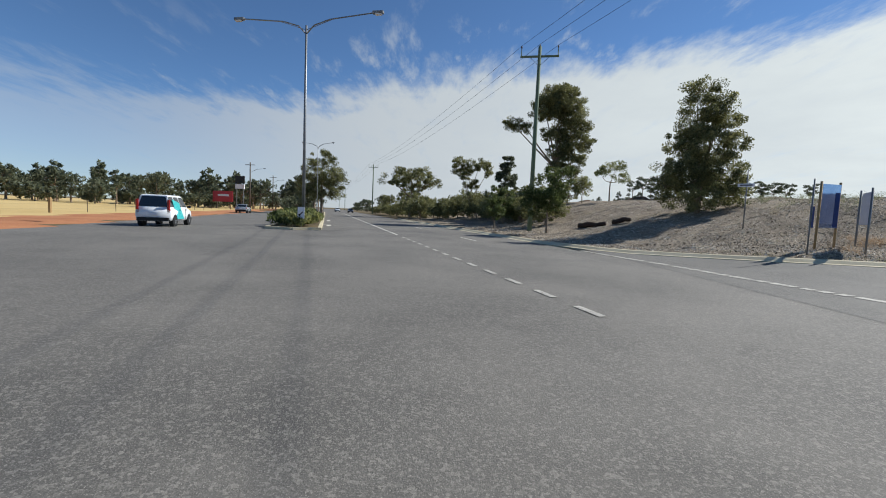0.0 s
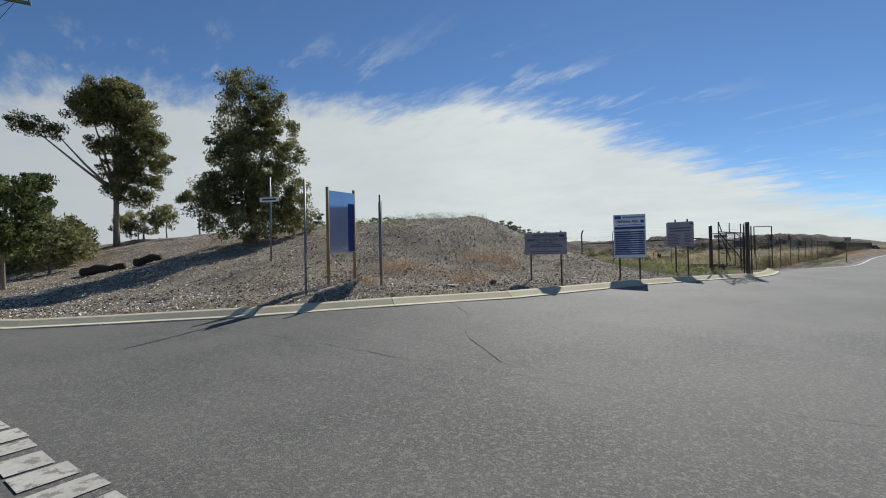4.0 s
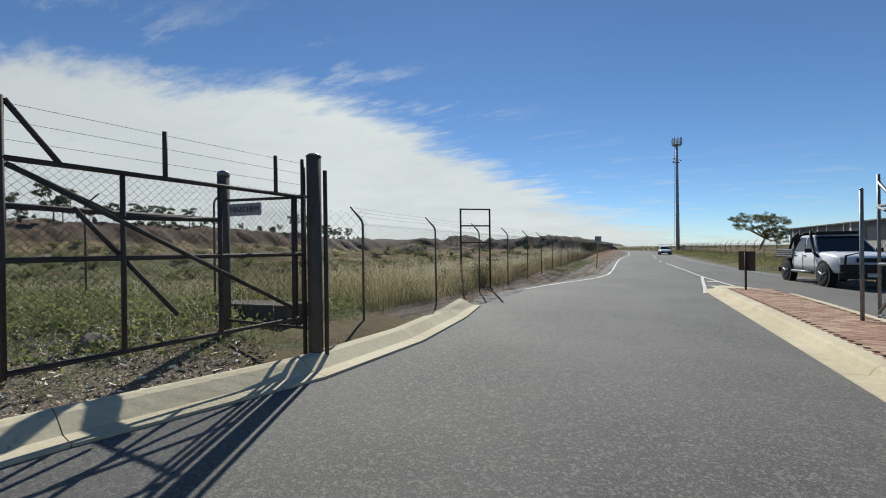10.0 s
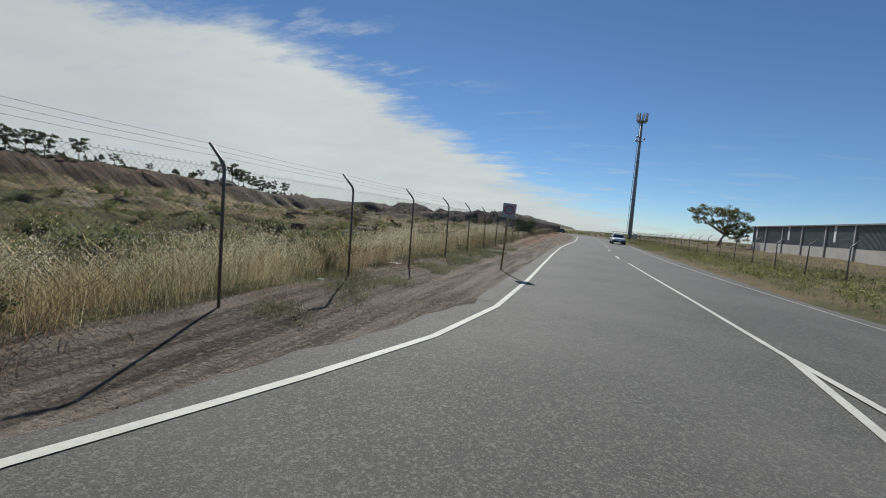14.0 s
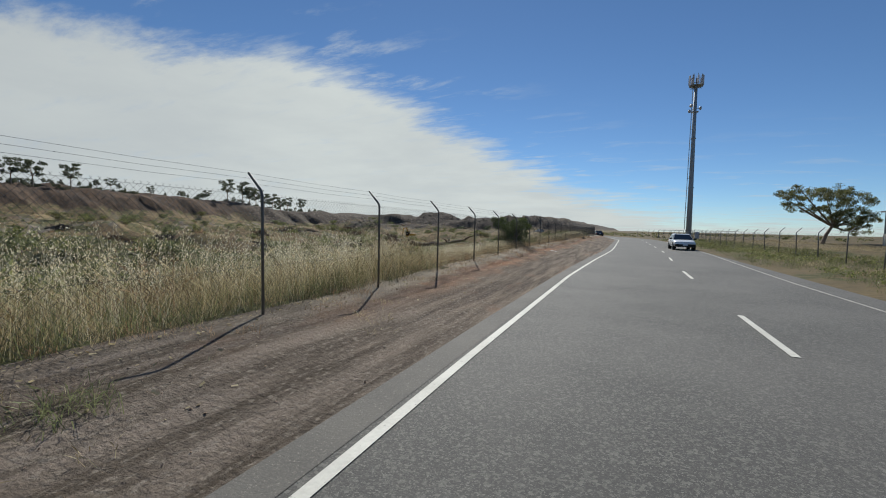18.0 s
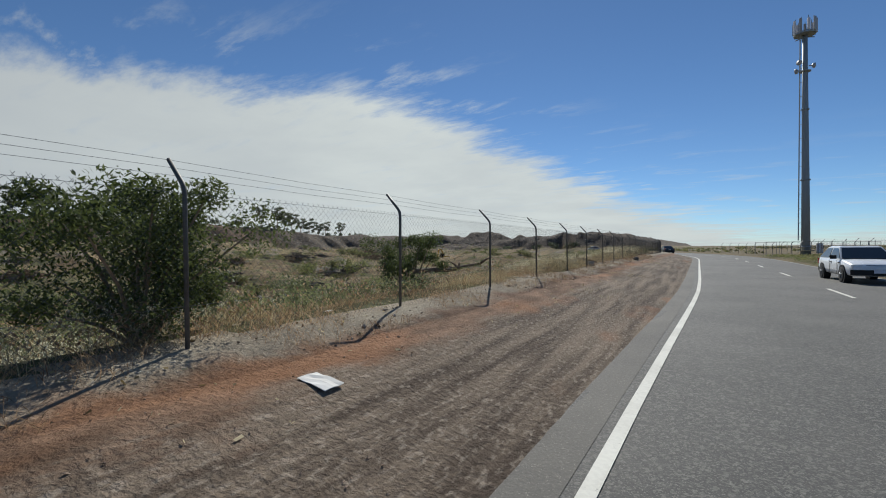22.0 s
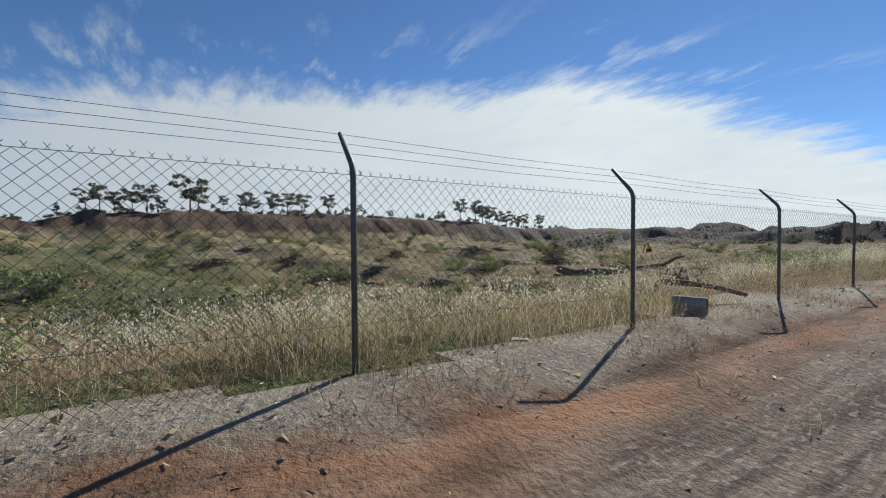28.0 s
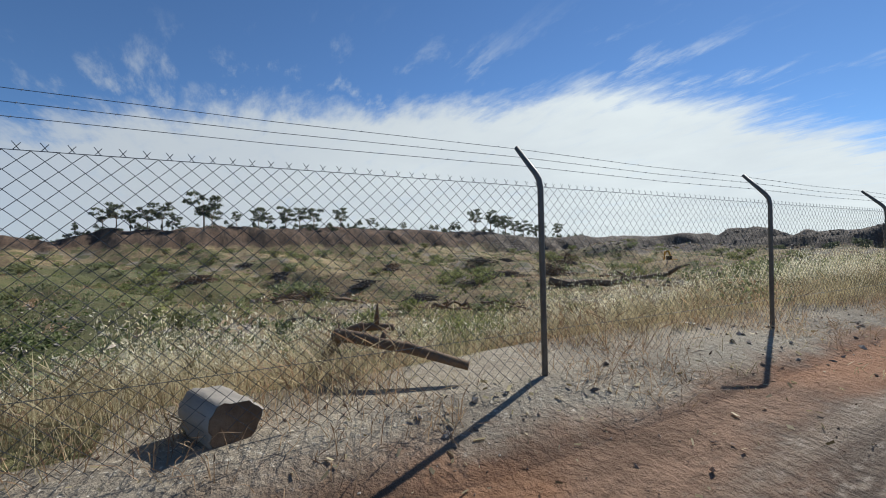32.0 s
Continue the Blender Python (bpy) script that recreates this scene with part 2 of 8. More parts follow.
ASPHALT = tarmac("asphalt", lin("3f3e3b"), lin("64615c"), lin("807d75"))
ASPHALT_OLD = tarmac("asphalt_worn", lin("474541"), lin("716d66"), lin("918c83"))
TAR = mat("tar_seam", lin("4a4947"), lin("5a5856"), 1.0, 30, 0.7, 0.2)
SEAL = mat("road_edge_seal", lin("5b5853"), lin("747068"), 0.4, 40, 0.85, 0.4, spots=(lin("918b80"), 60, 0.42))
PAINT = mat("road_paint", lin("bcb9ad"), lin("dad7cb"), 1.2, 25, 0.7, 0.15, spots=(lin("8f8b83"), 14, 0.36))
PAINT_WORN = mat("worn_paint", lin("96928a"), lin("bdb9ae"), 1.2, 25, 0.75, 0.15, spots=(lin("7f7b73"), 9, 0.46))
CONCRETE = mat("kerb_concrete", lin("b3a789"), lin("d2c7ab"), 0.7, 18, 0.9, 0.25, spots=(lin("978c78"), 4, 0.36))
DRY = mat("dry_ground", lin("514733"), lin("776747"), 0.12, 3.0, 1.0, 0.6, spots=(lin("4d4d2e"), 0.3, 0.44), dist=0.1)
FIELD = mat("yellow_field", lin("b59a62"), lin("cdb47c"), 0.05, 2.0, 1.0, 0.4, dist=0.1)
def shoulder(name):
    """Grey gravel at the fence, then a ragged band of red dirt, then grey-brown wheel tracks; dark gravel nearer the gate."""
    m = mat(name, lin("7c7060"), lin("b3a68f"), 0.9, 18.0, 1.0, 0.9, spots=(lin("cbbfaa"), 30, 0.42), dist=0.05)
    nt = m.node_tree
    bs = nt.nodes["Principled BSDF"]
    c = bs.inputs["Base Color"].links[0].from_socket
    co = nt.nodes.new("ShaderNodeTexCoord").outputs["Object"]
    rut = nd(nt, "ShaderNodeMapping", Vector=co)
    rut.inputs["Scale"].default_value = (1, 0.4, 1)
    n1 = nd(nt, "ShaderNodeTexNoise", Vector=rut.outputs[0], Scale=2.4, Detail=9.0, Roughness=0.65).outputs[0]
    n2 = nd(nt, "ShaderNodeTexNoise", Vector=rut.outputs[0], Scale=24.0, Detail=4.0).outputs[0]
    n3 = nd(nt, "ShaderNodeTexNoise", Vector=rut.outputs[0], Scale=0.9, Detail=5.0).outputs[0]
    d = blend(nt, smooth(nt, n1, 0.3, 0.7), lin("5f4937"), lin("977860"))
    d = blend(nt, mth(nt, "MULTIPLY", smooth(nt, n2, 0.5, 0.75), 0.5), d, lin("54412f"))
    d = blend(nt, mth(nt, "MULTIPLY", smooth(nt, n3, 0.5, 0.66), 0.5), d, lin("a2704a"))
    x = nd(nt, "ShaderNodeSeparateXYZ", Vector=co).outputs[0]
    e1 = nd(nt, "ShaderNodeTexNoise", Vector=co, Scale=0.7, Detail=8.0, Roughness=0.7).outputs[0]
    f = mth(nt, "ADD", x, mth(nt, "MULTIPLY", mth(nt, "SUBTRACT", e1, 0.5), 1.6))
    long = nd(nt, "ShaderNodeMapping", Vector=co)
    long.inputs["Scale"].default_value = (1, 0.06, 1)
    n4 = nd(nt, "ShaderNodeTexNoise", Vector=long.outputs[0], Scale=4.5, Detail=6.0, Roughness=0.65).outputs[0]
    k = blend(nt, smooth(nt, n4, 0.35, 0.65), lin("54473b"), lin("887866"))
    k = blend(nt, mth(nt, "MULTIPLY", smooth(nt, n2, 0.5, 0.72), 0.6), k, lin("aa9c8a"))
    k = blend(nt, smooth(nt, n3, 0.56, 0.7, 0.0, 0.5), k, lin("98694a"))
    y = nd(nt, "ShaderNodeSeparateXYZ", Vector=co).outputs[1]
    road = blend(nt, smooth(nt, mth(nt, "ADD", f, mth(nt, "MULTIPLY", n4, 0.6)), 1.25, 1.75), d, k)
    full = blend(nt, smooth(nt, f, 0.25, 0.7), c, road)
    early = blend(nt, smooth(nt, n4, 0.35, 0.65), lin("50463a"), lin("84776a"))
    early = blend(nt, mth(nt, "MULTIPLY", smooth(nt, n2, 0.5, 0.72), 0.6), early, lin("9a8f80"))
    nt.links.new(blend(nt, smooth(nt, mth(nt, "ADD", y, mth(nt, "MULTIPLY", e1, 16.0)), 32, 42), early, full), bs.inputs["Base Color"])
    return m


SHOULDER = shoulder("gravel_and_red_dirt")
REDSOIL = mat("red_verge", lin("96603f"), lin("b57f58"), 0.3, 6.0, 1.0, 0.5, dist=0.05)
MULCH = mat("mound_mulch", lin("584d40"), lin("9a8c78"), 0.7, 24.0, 1.0, 1.0, spots=(lin("dccfba"), 38, 0.43), dist=0.05)
SPOIL = mat("spoil_clod", lin("534840"), lin("b3a594"), 0.5, 9.0, 0.95, 0.0, island=1.3)
CHIP = mat("mound_chip", lin("5d5144"), lin("f2e8d6"), 0.5, 9.0, 0.85, 0.0, island=1.5)
BASIN = scrubland("tip_ground", lin("645040"), lin("a08c66"), lin("66693f"), lin("8b8276"), (lin("45392f"), lin("715b48"), lin("2f2a27")), (lin("40382f"), lin("6e6154"), lin("95887a")))
GALV = mat("galvanised_steel", lin("6e7072"), lin("8d8f90"), 1.5, 30, 0.5, 0.05, metal=0.6)
RUST = mat("brown_steel", lin("3f3934"), lin("5a524b"), 2.0, 25, 0.75, 0.1, metal=0.3)
POSTSTEEL = mat("weathered_post_steel", lin("5d5953"), lin("7c7871"), 1.2, 20, 0.6, 0.08, metal=0.4, vary=0.4)
WIRE = mat("fence_wire", lin("55575a"), lin("707274"), 2.0, 30, 0.5, 0.0, metal=0.7)
TIMBER_POLE = mat("green_timber_pole", lin("5a6a55"), lin("7c8770"), 0.8, 14, 0.9, 0.3, stretch=(1, 1, 0.15))
TIMBER = mat("weathered_post", lin("8d7350"), lin("b0946a"), 1.5, 20, 0.85, 0.2, stretch=(1, 1, 0.2))
TIMBER_OLD = mat("grey_timber", lin("4d453e"), lin("6d645a"), 1.5, 16, 0.9, 0.4, stretch=(1, 1, 0.2))
BARK = mat("eucalypt_bark", lin("6d5d4d"), lin("a6947e"), 1.2, 9, 0.9, 0.5, stretch=(1, 1, 0.25))
WOOD = mat("dead_wood", lin("63503f"), lin("8d765e"), 1.5, 14, 0.9, 0.5)
DRIFT = mat("grey_log_bark", lin("7d756a"), lin("aaa296"), 1.2, 9, 0.9, 0.5, stretch=(0.25, 1, 1))
CHARRED = mat("charred_wood", lin("2e2520"), lin("4d3d33"), 1.5, 14, 0.9, 0.5)
ROCK = mat("grey_boulder", lin("5d574f"), lin("8a8379"), 0.9, 9, 0.95, 0.7)
LEAF = leafy("eucalypt_leaf", lin("59633a"), lin("a3a368"))
LEAF_DARK = leafy("dark_leaf", lin("4c5236"), lin("999664"))
LEAF_FRESH = leafy("fresh_leaf", lin("3b4725"), lin("6e7746"))
LEAF_FAR = leafy("far_leaf", lin("454d3c"), lin("7a7e62"))
CLOD = mat("earth_clod", lin("75604f"), lin("ab937d"), 0.5, 9.0, 0.95, 0.0, island=1.0)
STRAW = leafy("straw", lin("77684a"), lin("dccca2"), 1.4)
SEED = leafy("seed_head", lin("d3c49a"), lin("fbf3d8"), 0.9)
DEADWEED = leafy("dead_weed", lin("7d624a"), lin("c9ab86"), 1.0)
WEED = leafy("green_weed", lin("5b6142"), lin("969a6c"), 1.0)
SIGN_GREY = mat("sign_back_grey", lin("9a9a9c"), lin("b4b4b6"), 0.8, 10, 0.5, 0.02, metal=0.2)
SIGN_WHITE = mat("sign_face", lin("cfcfd6"), lin("e2e2e8"), 0.8, 10, 0.6, 0.02)
SIGN_SHEET = mat("mirror_bright_sheet", lin("a9b2cc"), lin("c3cadf"), 0.8, 10, 0.16, 0.0, metal=0.8)
SIGN_BLUE = mat("sign_blue", lin("33508c"), lin("4163a4"), 0.8, 10, 0.12, 0.0, spec=0.8)
SIGN_NAVY = mat("sign_navy", lin("2d3f73"), lin("3c5088"), 0.8, 10, 0.6, 0.02)
# mottled sign grey, its base lowered to take in the shade on backlit faces
SIGN_PINK = mat("sign_faded_shaded", lin("87848a"), lin("a09da3"), 0.9, 8, 0.6, 0.02, spots=(lin("77747a"), 1.5, 0.4))
FADED_INK = mat("faded_ink", lin("55555c"), lin("6b6b72"), 0.8, 10, 0.6, 0.0)
SIGN_INK = mat("sign_ink", lin("3e3e48"), lin("55555e"), 0.8, 10, 0.6, 0.0)
SIGN_BROWN = mat("sign_brown", lin("3f3129"), lin("54433a"), 1.0, 10, 0.7, 0.02)
SIGN_RED = mat("billboard_red", lin("a3303a"), lin("b8414a"), 0.8, 10, 0.6, 0.02)
TOWER = mat("tower_steel", lin("848c92"), lin("9ea5aa"), 0.4, 8, 0.6, 0.05, metal=0.15, stretch=(1, 1, 0.1))
CLAD = mat("shed_cladding", lin("5c6267"), lin("6f767b"), 0.15, 3, 0.55, 0.0, metal=0.1, stretch=(1, 1, 0.2))
BLOCK = mat("white_blockwork", lin("a5a29d"), lin("c2bfb9"), 0.4, 8, 0.9, 0.15)
PAVER = mat("red_paver", lin("8c6a57"), lin("b89c84"), 1.5, 25, 0.9, 0.3, vary=0.9)
PAVER_REST = mat("red_paver_field", lin("8c6a57"), lin("b89c84"), 1.5, 25, 0.9, 0.3, island=0.9)
GROUT = mat("paver_bed", lin("7f7468"), lin("9b8f80"), 1.5, 25, 1.0, 0.3)
TYRE = mat("tyre_rubber", lin("1d1d1e"), lin("2b2b2c"), 3, 30, 0.85, 0.1)
RIM = mat("wheel_rim", lin("5d6064"), lin("7e8185"), 3, 30, 0.55, 0.0, metal=0.5)
CARWHITE = mat("car_paint_white", lin("d9dcdf"), lin("e6e8ea"), 0.5, 5, 0.25, 0.0, spec=0.5)
CARSILVER = mat("car_paint_silver", lin("9a9ea3"), lin("adb1b5"), 0.5, 5, 0.3, 0.0, metal=0.5)
CARDARK = mat("car_paint_dark", lin("2a2d33"), lin("383c42"), 0.5, 5, 0.25, 0.0, spec=0.5)
TEAL = mat("van_teal_panel", lin("2ea3a8"), lin("4cb9bb"), 0.5, 5, 0.3, 0.0)
GLASS = mat("dark_window_glass", lin("14181b"), lin("1d2226"), 0.5, 5, 0.08, 0.0, spec=0.8)
BLACK = mat("black_plastic", lin("191a1b"), lin("262728"), 2, 20, 0.6, 0.05)
LAMP_RED = mat("tail_light_red", lin("9b1f1c"), lin("b32b26"), 2, 20, 0.2, 0.0)
LAMP_CLEAR = mat("headlight_lens", lin("c9ced2"), lin("dde1e4"), 2, 20, 0.1, 0.0, spec=0.8)
YELLOW = mat("digger_yellow", lin("b8862b"), lin("cf9c3a"), 1, 8, 0.5, 0.0)
LITTER = mat("white_litter", lin("c8c5bd"), lin("e4e2dc"), 2, 10, 0.8, 0.1)


# ---- mesh helpers ----
class Shape:
    """Vertices and faces gathered piece by piece."""

    def __init__(self):
        self.v, self.f = [], []

    def add(self, vs, fs):
        n = len(self.v)
        self.v.extend([tuple(p) for p in vs])
        self.f.extend([tuple(i + n for i in q) for q in fs])
        return self

    def box(self, c, s, rz=0.0, bevel=0.0, m=None):
        hx, hy, hz = s[0] / 2, s[1] / 2, s[2] / 2
        b = min(bevel, hx * 0.8, hy * 0.8)
        if b:
            ring = [(-hx + b, -hy), (hx - b, -hy), (hx, -hy + b), (hx, hy - b), (hx - b, hy), (-hx + b, hy), (-hx, hy - b), (-hx, -hy + b)]
        else:
            ring = [(-hx, -hy), (hx, -hy), (hx, hy), (-hx, hy)]
        n = len(ring)
        co, si = math.cos(rz), math.sin(rz)
        vs = [(x * co - y * si, x * si + y * co, z) for z in (-hz, hz) for x, y in ring]
        if m is not None:
            vs = [m @ Vector(p) for p in vs]
        vs = [(p[0] + c[0], p[1] + c[1], p[2] + c[2]) for p in vs]
        fs = [tuple(range(n - 1, -1, -1)), tuple(range(n, 2 * n))] + [(i, (i + 1) % n, n + (i + 1) % n, n + i) for i in range(n)]
        return self.add(vs, fs)

    def tube(self, pts, rads, n=8, cap=True):
        """A tube through pts with radii rads."""
        pts = [Vector(p) for p in pts]
        if not isinstance(rads, (list, tuple)):
            rads = [rads] * len(pts)
        vs, fs = [], []
        u = None
        for i, p in enumerate(pts):
            d = (pts[min(i + 1, len(pts) - 1)] - pts[max(i - 1, 0)]).normalized()
            if u is None:
                u = d.orthogonal().normalized()
            u = (u - d * u.dot(d)).normalized()
            w = d.cross(u)
            for k in range(n):
                t = 2 * math.pi * k / n
                vs.append(p + (u * math.cos(t) + w * math.sin(t)) * rads[i])
        for i in range(len(pts) - 1):
            for k in range(n):
                fs.append((i * n + k, i * n + (k + 1) % n, (i + 1) * n + (k + 1) % n, (i + 1) * n + k))
        if cap:
            fs.append(tuple(range(n - 1, -1, -1)))
            fs.append(tuple(range((len(pts) - 1) * n, len(pts) * n)))
        return self.add(vs, fs)

    def strip(self, left, right):
        """A sheet between two lines of points."""
        n = len(left)
        return self.add(list(left) + list(right), [(i, n + i, n + i + 1, i + 1) for i in range(n - 1)])

    def mesh(self, name, material, smooth_it=False):
        me = bpy.data.meshes.new(name)
        me.from_pydata(self.v, [], self.f)
        me.materials.append(material)
        if smooth_it:
            me.shade_smooth()
        me.update()
        return me


def part(name, shape, material, parent=None, label="", smooth_it=False, m=None):
    """One mesh object, under a thing or a part."""
    me = shape if isinstance(shape, bpy.types.Mesh) else shape.mesh(name, material, smooth_it)
    ob = new(name, me)
    if parent is not None:
        ob.parent = parent
    if m is not None:
        ob.matrix_basis = m
    if label:
        tagged(ob, label)
    return ob


def thing(name, label, category, m=None, group="", kind=""):
    ob = new(name)
    ob.empty_display_size = 0.3
    if m is not None:
        ob.matrix_basis = m
    return tagged(ob, label, category, group, kind)


def words(text, size, material, parent, m, name="lettering", bold=0.0):
    """Flat raised letters."""
    cu = bpy.data.curves.new(name, "FONT")
    cu.body, cu.size, cu.extrude, cu.align_x, cu.align_y = text, size, 0.002, "CENTER", "CENTER"
    cu.offset = bold
    tmp = bpy.data.objects.new(name, cu)
    me = bpy.data.meshes.new_from_object(tmp)
    bpy.data.objects.remove(tmp)
    me.materials.clear()
    me.materials.append(material)
    ob = new(name, me)
    ob.parent = parent
    ob.matrix_basis = m
    return ob

# ---- the lie of the land ----
def ease(v, a, b):
    t = np.clip((np.asarray(v, float) - a) / (b - a), 0, 1)
    return t * t * (3 - 2 * t)


KERB = [(-62, -49.9), (-47, -46.3), (-30, -42.3), (-18, -39.5), (-12.9, -38.2), (-11.0, -37.2), (-9.4, -36.3), (-8.1, -35.3), (-6.5, -33.8), (-3.9, -31.6),
        (-2.4, -29.1), (-1.5, -26.0), (-1.05, -21.8), (-0.75, -19.1), (-0.3, -16.7), (0.3, -13.8), (0.85, -11.8), (1.0, -9.8), (0.85, -7.6), (0.6, -6.0)]
K_Y, K_X = [p[1] for p in KERB], [p[0] for p in KERB]


def fall(x, y):
    """How far road, verge and shoulder rise towards the fence."""
    x, y = np.asarray(x, float), np.asarray(y, float)
    corner = 0.055 * np.clip(4 - x, 0, 9) * ease(y, -36, -28) * (1 - ease(y, -6, 6))
    bank = np.interp(y, [-9, 6, 29, 40, 46, 60, 66, 110, 160], [0.18, 0.12, 0.2, 0.42, 0.5, 0.55, 0.58, 0.58, 0.4])
    edge = kerb_x(np.minimum(y, 95))
    return np.maximum(corner, bank * np.clip((edge - x - bend(y)) / np.maximum(edge, 0.4), 0, 1) * ease(y, -8, 4))


def kerb_x(y):
    return np.interp(y, K_Y + [-4.0, 1.0, 9.5, 30.0, 36.0, 42.0, 47.0, 52.0, 56.0, 60.0, 66.0, 95.0], K_X + [0.3, 0.75, 2.5, 2.45, 2.47, 2.56, 2.69, 2.88, 3.05, 3.16, 3.2, 3.2])


def bend(y):
    """How far the main road has swung to the left by y."""
    d = np.clip(np.asarray(y, float) - 95.0, 0, 120)
    return 140 - np.sqrt(140.0 ** 2 - d ** 2)


def rough(x, y, s, seed=0.0):
    x, y = np.asarray(x, float) / s, np.asarray(y, float) / s
    x, y = x + 0.9 * np.sin(y * 0.37 + 0.21 * x + seed), y + 0.9 * np.sin(x * 0.31 - 0.17 * y + 2 * seed)
    return (np.sin(x * 1.7 + y * 0.6 + seed) + np.sin(x * 0.7 - y * 1.9 + 1.3 * seed) + np.sin(x * 2.9 + y * 2.3 + 2.1) * 0.5 + np.sin(-x * 3.7 + y * 4.1 + seed) * 0.35) / 2.85


def right_edge(y):
    return 10.5 + 1.9 * ease(-np.asarray(y, float), -18, -2) + 12 * ease(-np.asarray(y, float), 12, 34)


def land(x, y):
    """Height of the open ground."""
    x, y = np.asarray(x, float), np.asarray(y, float)
    xb = x + bend(y)
    d1 = y + 35.4 - 0.23 * x
    d2 = kerb_x(np.minimum(y, 95)) - xb
    d3 = -12.5 - y
    mound = 3.15 * ease(d1, 0.6, 24) * ease(d2, 0.9, 10.2) * ease(d3, 0, 6) * ease(x, -95, -50)
    mound += 0.22 * rough(x, y, 2.6) * ease(mound, 0.15, 1.2) + 0.10 * rough(x, y, 0.9, 2.0) * ease(mound, 0.05, 0.5)
    west = (1 - np.exp(-np.maximum(-xb - 0.9, 0) / 10)) * ease(y, -13, 6)
    basin = west * (-3.6 + 1.3 * rough(x, y, 11.0, 1.0) + 0.75 * rough(x, y, 4.0, 3.0) * ease(-xb, 4, 14) + 0.2 * rough(x, y, 1.5, 6.0))
    knoll = np.maximum(rough(x, y, 13.0, 5.0), -0.1) * 2.4 + np.maximum(rough(x, y, 5.5, 8.0), -0.2) * 0.9
    basin = basin + west * knoll * ease(-x, 22, 48) * (1 - ease(-x, 128, 138)) * ease(y, 0, 30)
    basin = basin + west * (3.2 * ease(-x, 40, 142) + 0.9 * rough(x, y, 17.0, 2.0) * ease(-x, 20, 50)) * (1 - ease(y, 150, 230))
    wall = (ease(-x, 138, 160) * (6.6 + 4.2 * ease(y, 10, 70)) + ease(y, 285, 305) * ease(-x, 10, 40) * 9.0) * ease(y, -60, 20)
    wall = np.minimum(wall, 12) * (1 + 0.05 * rough(x, y, 9.0, 4.0)) + ease(wall, 1, 5) * (1 - ease(wall, 7.5, 10.6)) * (1.6 * rough(x, y, 6.0, 2.0) + 0.8 * rough(x, y, 2.6, 5.0))
    heap = 14.5 * np.exp(-(((x + 122) / 26) ** 2 + ((y - 317) / 26) ** 2)) + 5.5 * np.exp(-(((x + 80) / 22) ** 2 + ((y - 215) / 16) ** 2)) + 4.0 * np.exp(-(((x + 104) / 15) ** 2 + ((y - 190) / 22) ** 2))
    low = 0.05 * rough(x, y, 3.0, 5.0) + 0.12
    low = low + 0.5 * ease(x, 12, 22) * ease(y, -20, 10) * (0.6 + 0.4 * rough(x, y, 6.0))
    out1 = np.maximum(d1, -61.2 + 0.23 * x - y)
    out2 = np.where(d1 > -1, np.maximum(d2, xb - right_edge(y)), 9.0)
    out = np.minimum(out1, out2)
    z = low * ease(out, 0.05, 1.5) + 0.018 * rough(x, y, 1.1, 2.0) * ease(out, 0.1, 0.8) + 0.018 * np.sin(xb * 6.5 + 1.1 * np.sin(y * 0.33) + 0.5 * np.sin(y * 0.9)) * ease(out, 0.1, 0.5) * (1 - ease(-xb, -0.3, 0.6)) * ease(y, 2, 8) * (xb < 5) + mound + basin + np.maximum(wall, heap * ease(west, 0.4, 1.0)) + fall(x, y)
    return np.where(out < -0.7, -0.14, np.where(out < 0.05, fall(x, y) - 0.012, z))


def axis(*runs):
    out = []
    for a, b, step in runs:
        out += list(np.arange(a, b, step))
    return np.array(out)


gx = axis((-1800, -200, 120), (-200, -130, 3.0), (-130, -45, 1.6), (-45, -3.6, 0.7), (-3.6, 3.2, 0.28), (3.2, 16, 0.8), (16, 60, 2.5), (60, 200, 14), (200, 1900, 130))
gy = axis((-1800, -160, 120), (-160, -75, 5), (-75, -45, 1.5), (-45, -4, 0.7), (-4, 80, 0.5), (80, 110, 0.8), (110, 220, 2), (220, 340, 3), (340, 600, 20), (600, 1900, 130))
X, Y = np.meshgrid(gx, gy)
Z = land(X, Y)


def soil_at(x, y):
    """Which soil lies at a place, as an index into SOILS."""
    xb = x + bend(y)
    k = kerb_x(np.minimum(y, 95))
    d1 = y + 35.4 - 0.23 * x
    w = rough(x, y, 1.3, 4.0)
    soil = np.zeros(x.shape, int)
    soil[(k - x > 0.1) & (d1 > 0.9) & (y < -12.5 + 1.5 * rough(x, y, 3.0)) & (x > -70)] = 1
    lo = np.where((y > 62) & (y < 70), -0.9, -0.3)
    soil[(xb < lo + 0.3 * w) & (x > -165) & (y > -10.5 + w) & (y < 286)] = 2
    soil[(xb >= lo + 0.3 * w) & (xb < 0.55 + 0.4 * w) & (y > -8.5) & (y < 200)] = 6
    soil[(xb >= 0.55 + 0.4 * w) & (xb < k + 1.5) & (y > 0) & (y < 200)] = 6
    soil[((x < -139) & (y > -35) & (land(x, y) > 4.9)) | ((y > 283) & (x < -12)) | ((x < -50) & (y > 165) & (land(x, y) > 1.0))] = 3
    soil[(soil == 3) & ((y > 175 + 14 * rough(x, y, 16.0, 2.0)) | (x > -125))] = 7
    soil[(y < -67.5 + 0.23 * x) & (np.abs(x) < 420) & (y > -420)] = 4
    soil[(y < -61.3 + 0.23 * x) & (y > -67.5 + 0.23 * x) & (np.abs(x) < 300)] = 5
    return soil


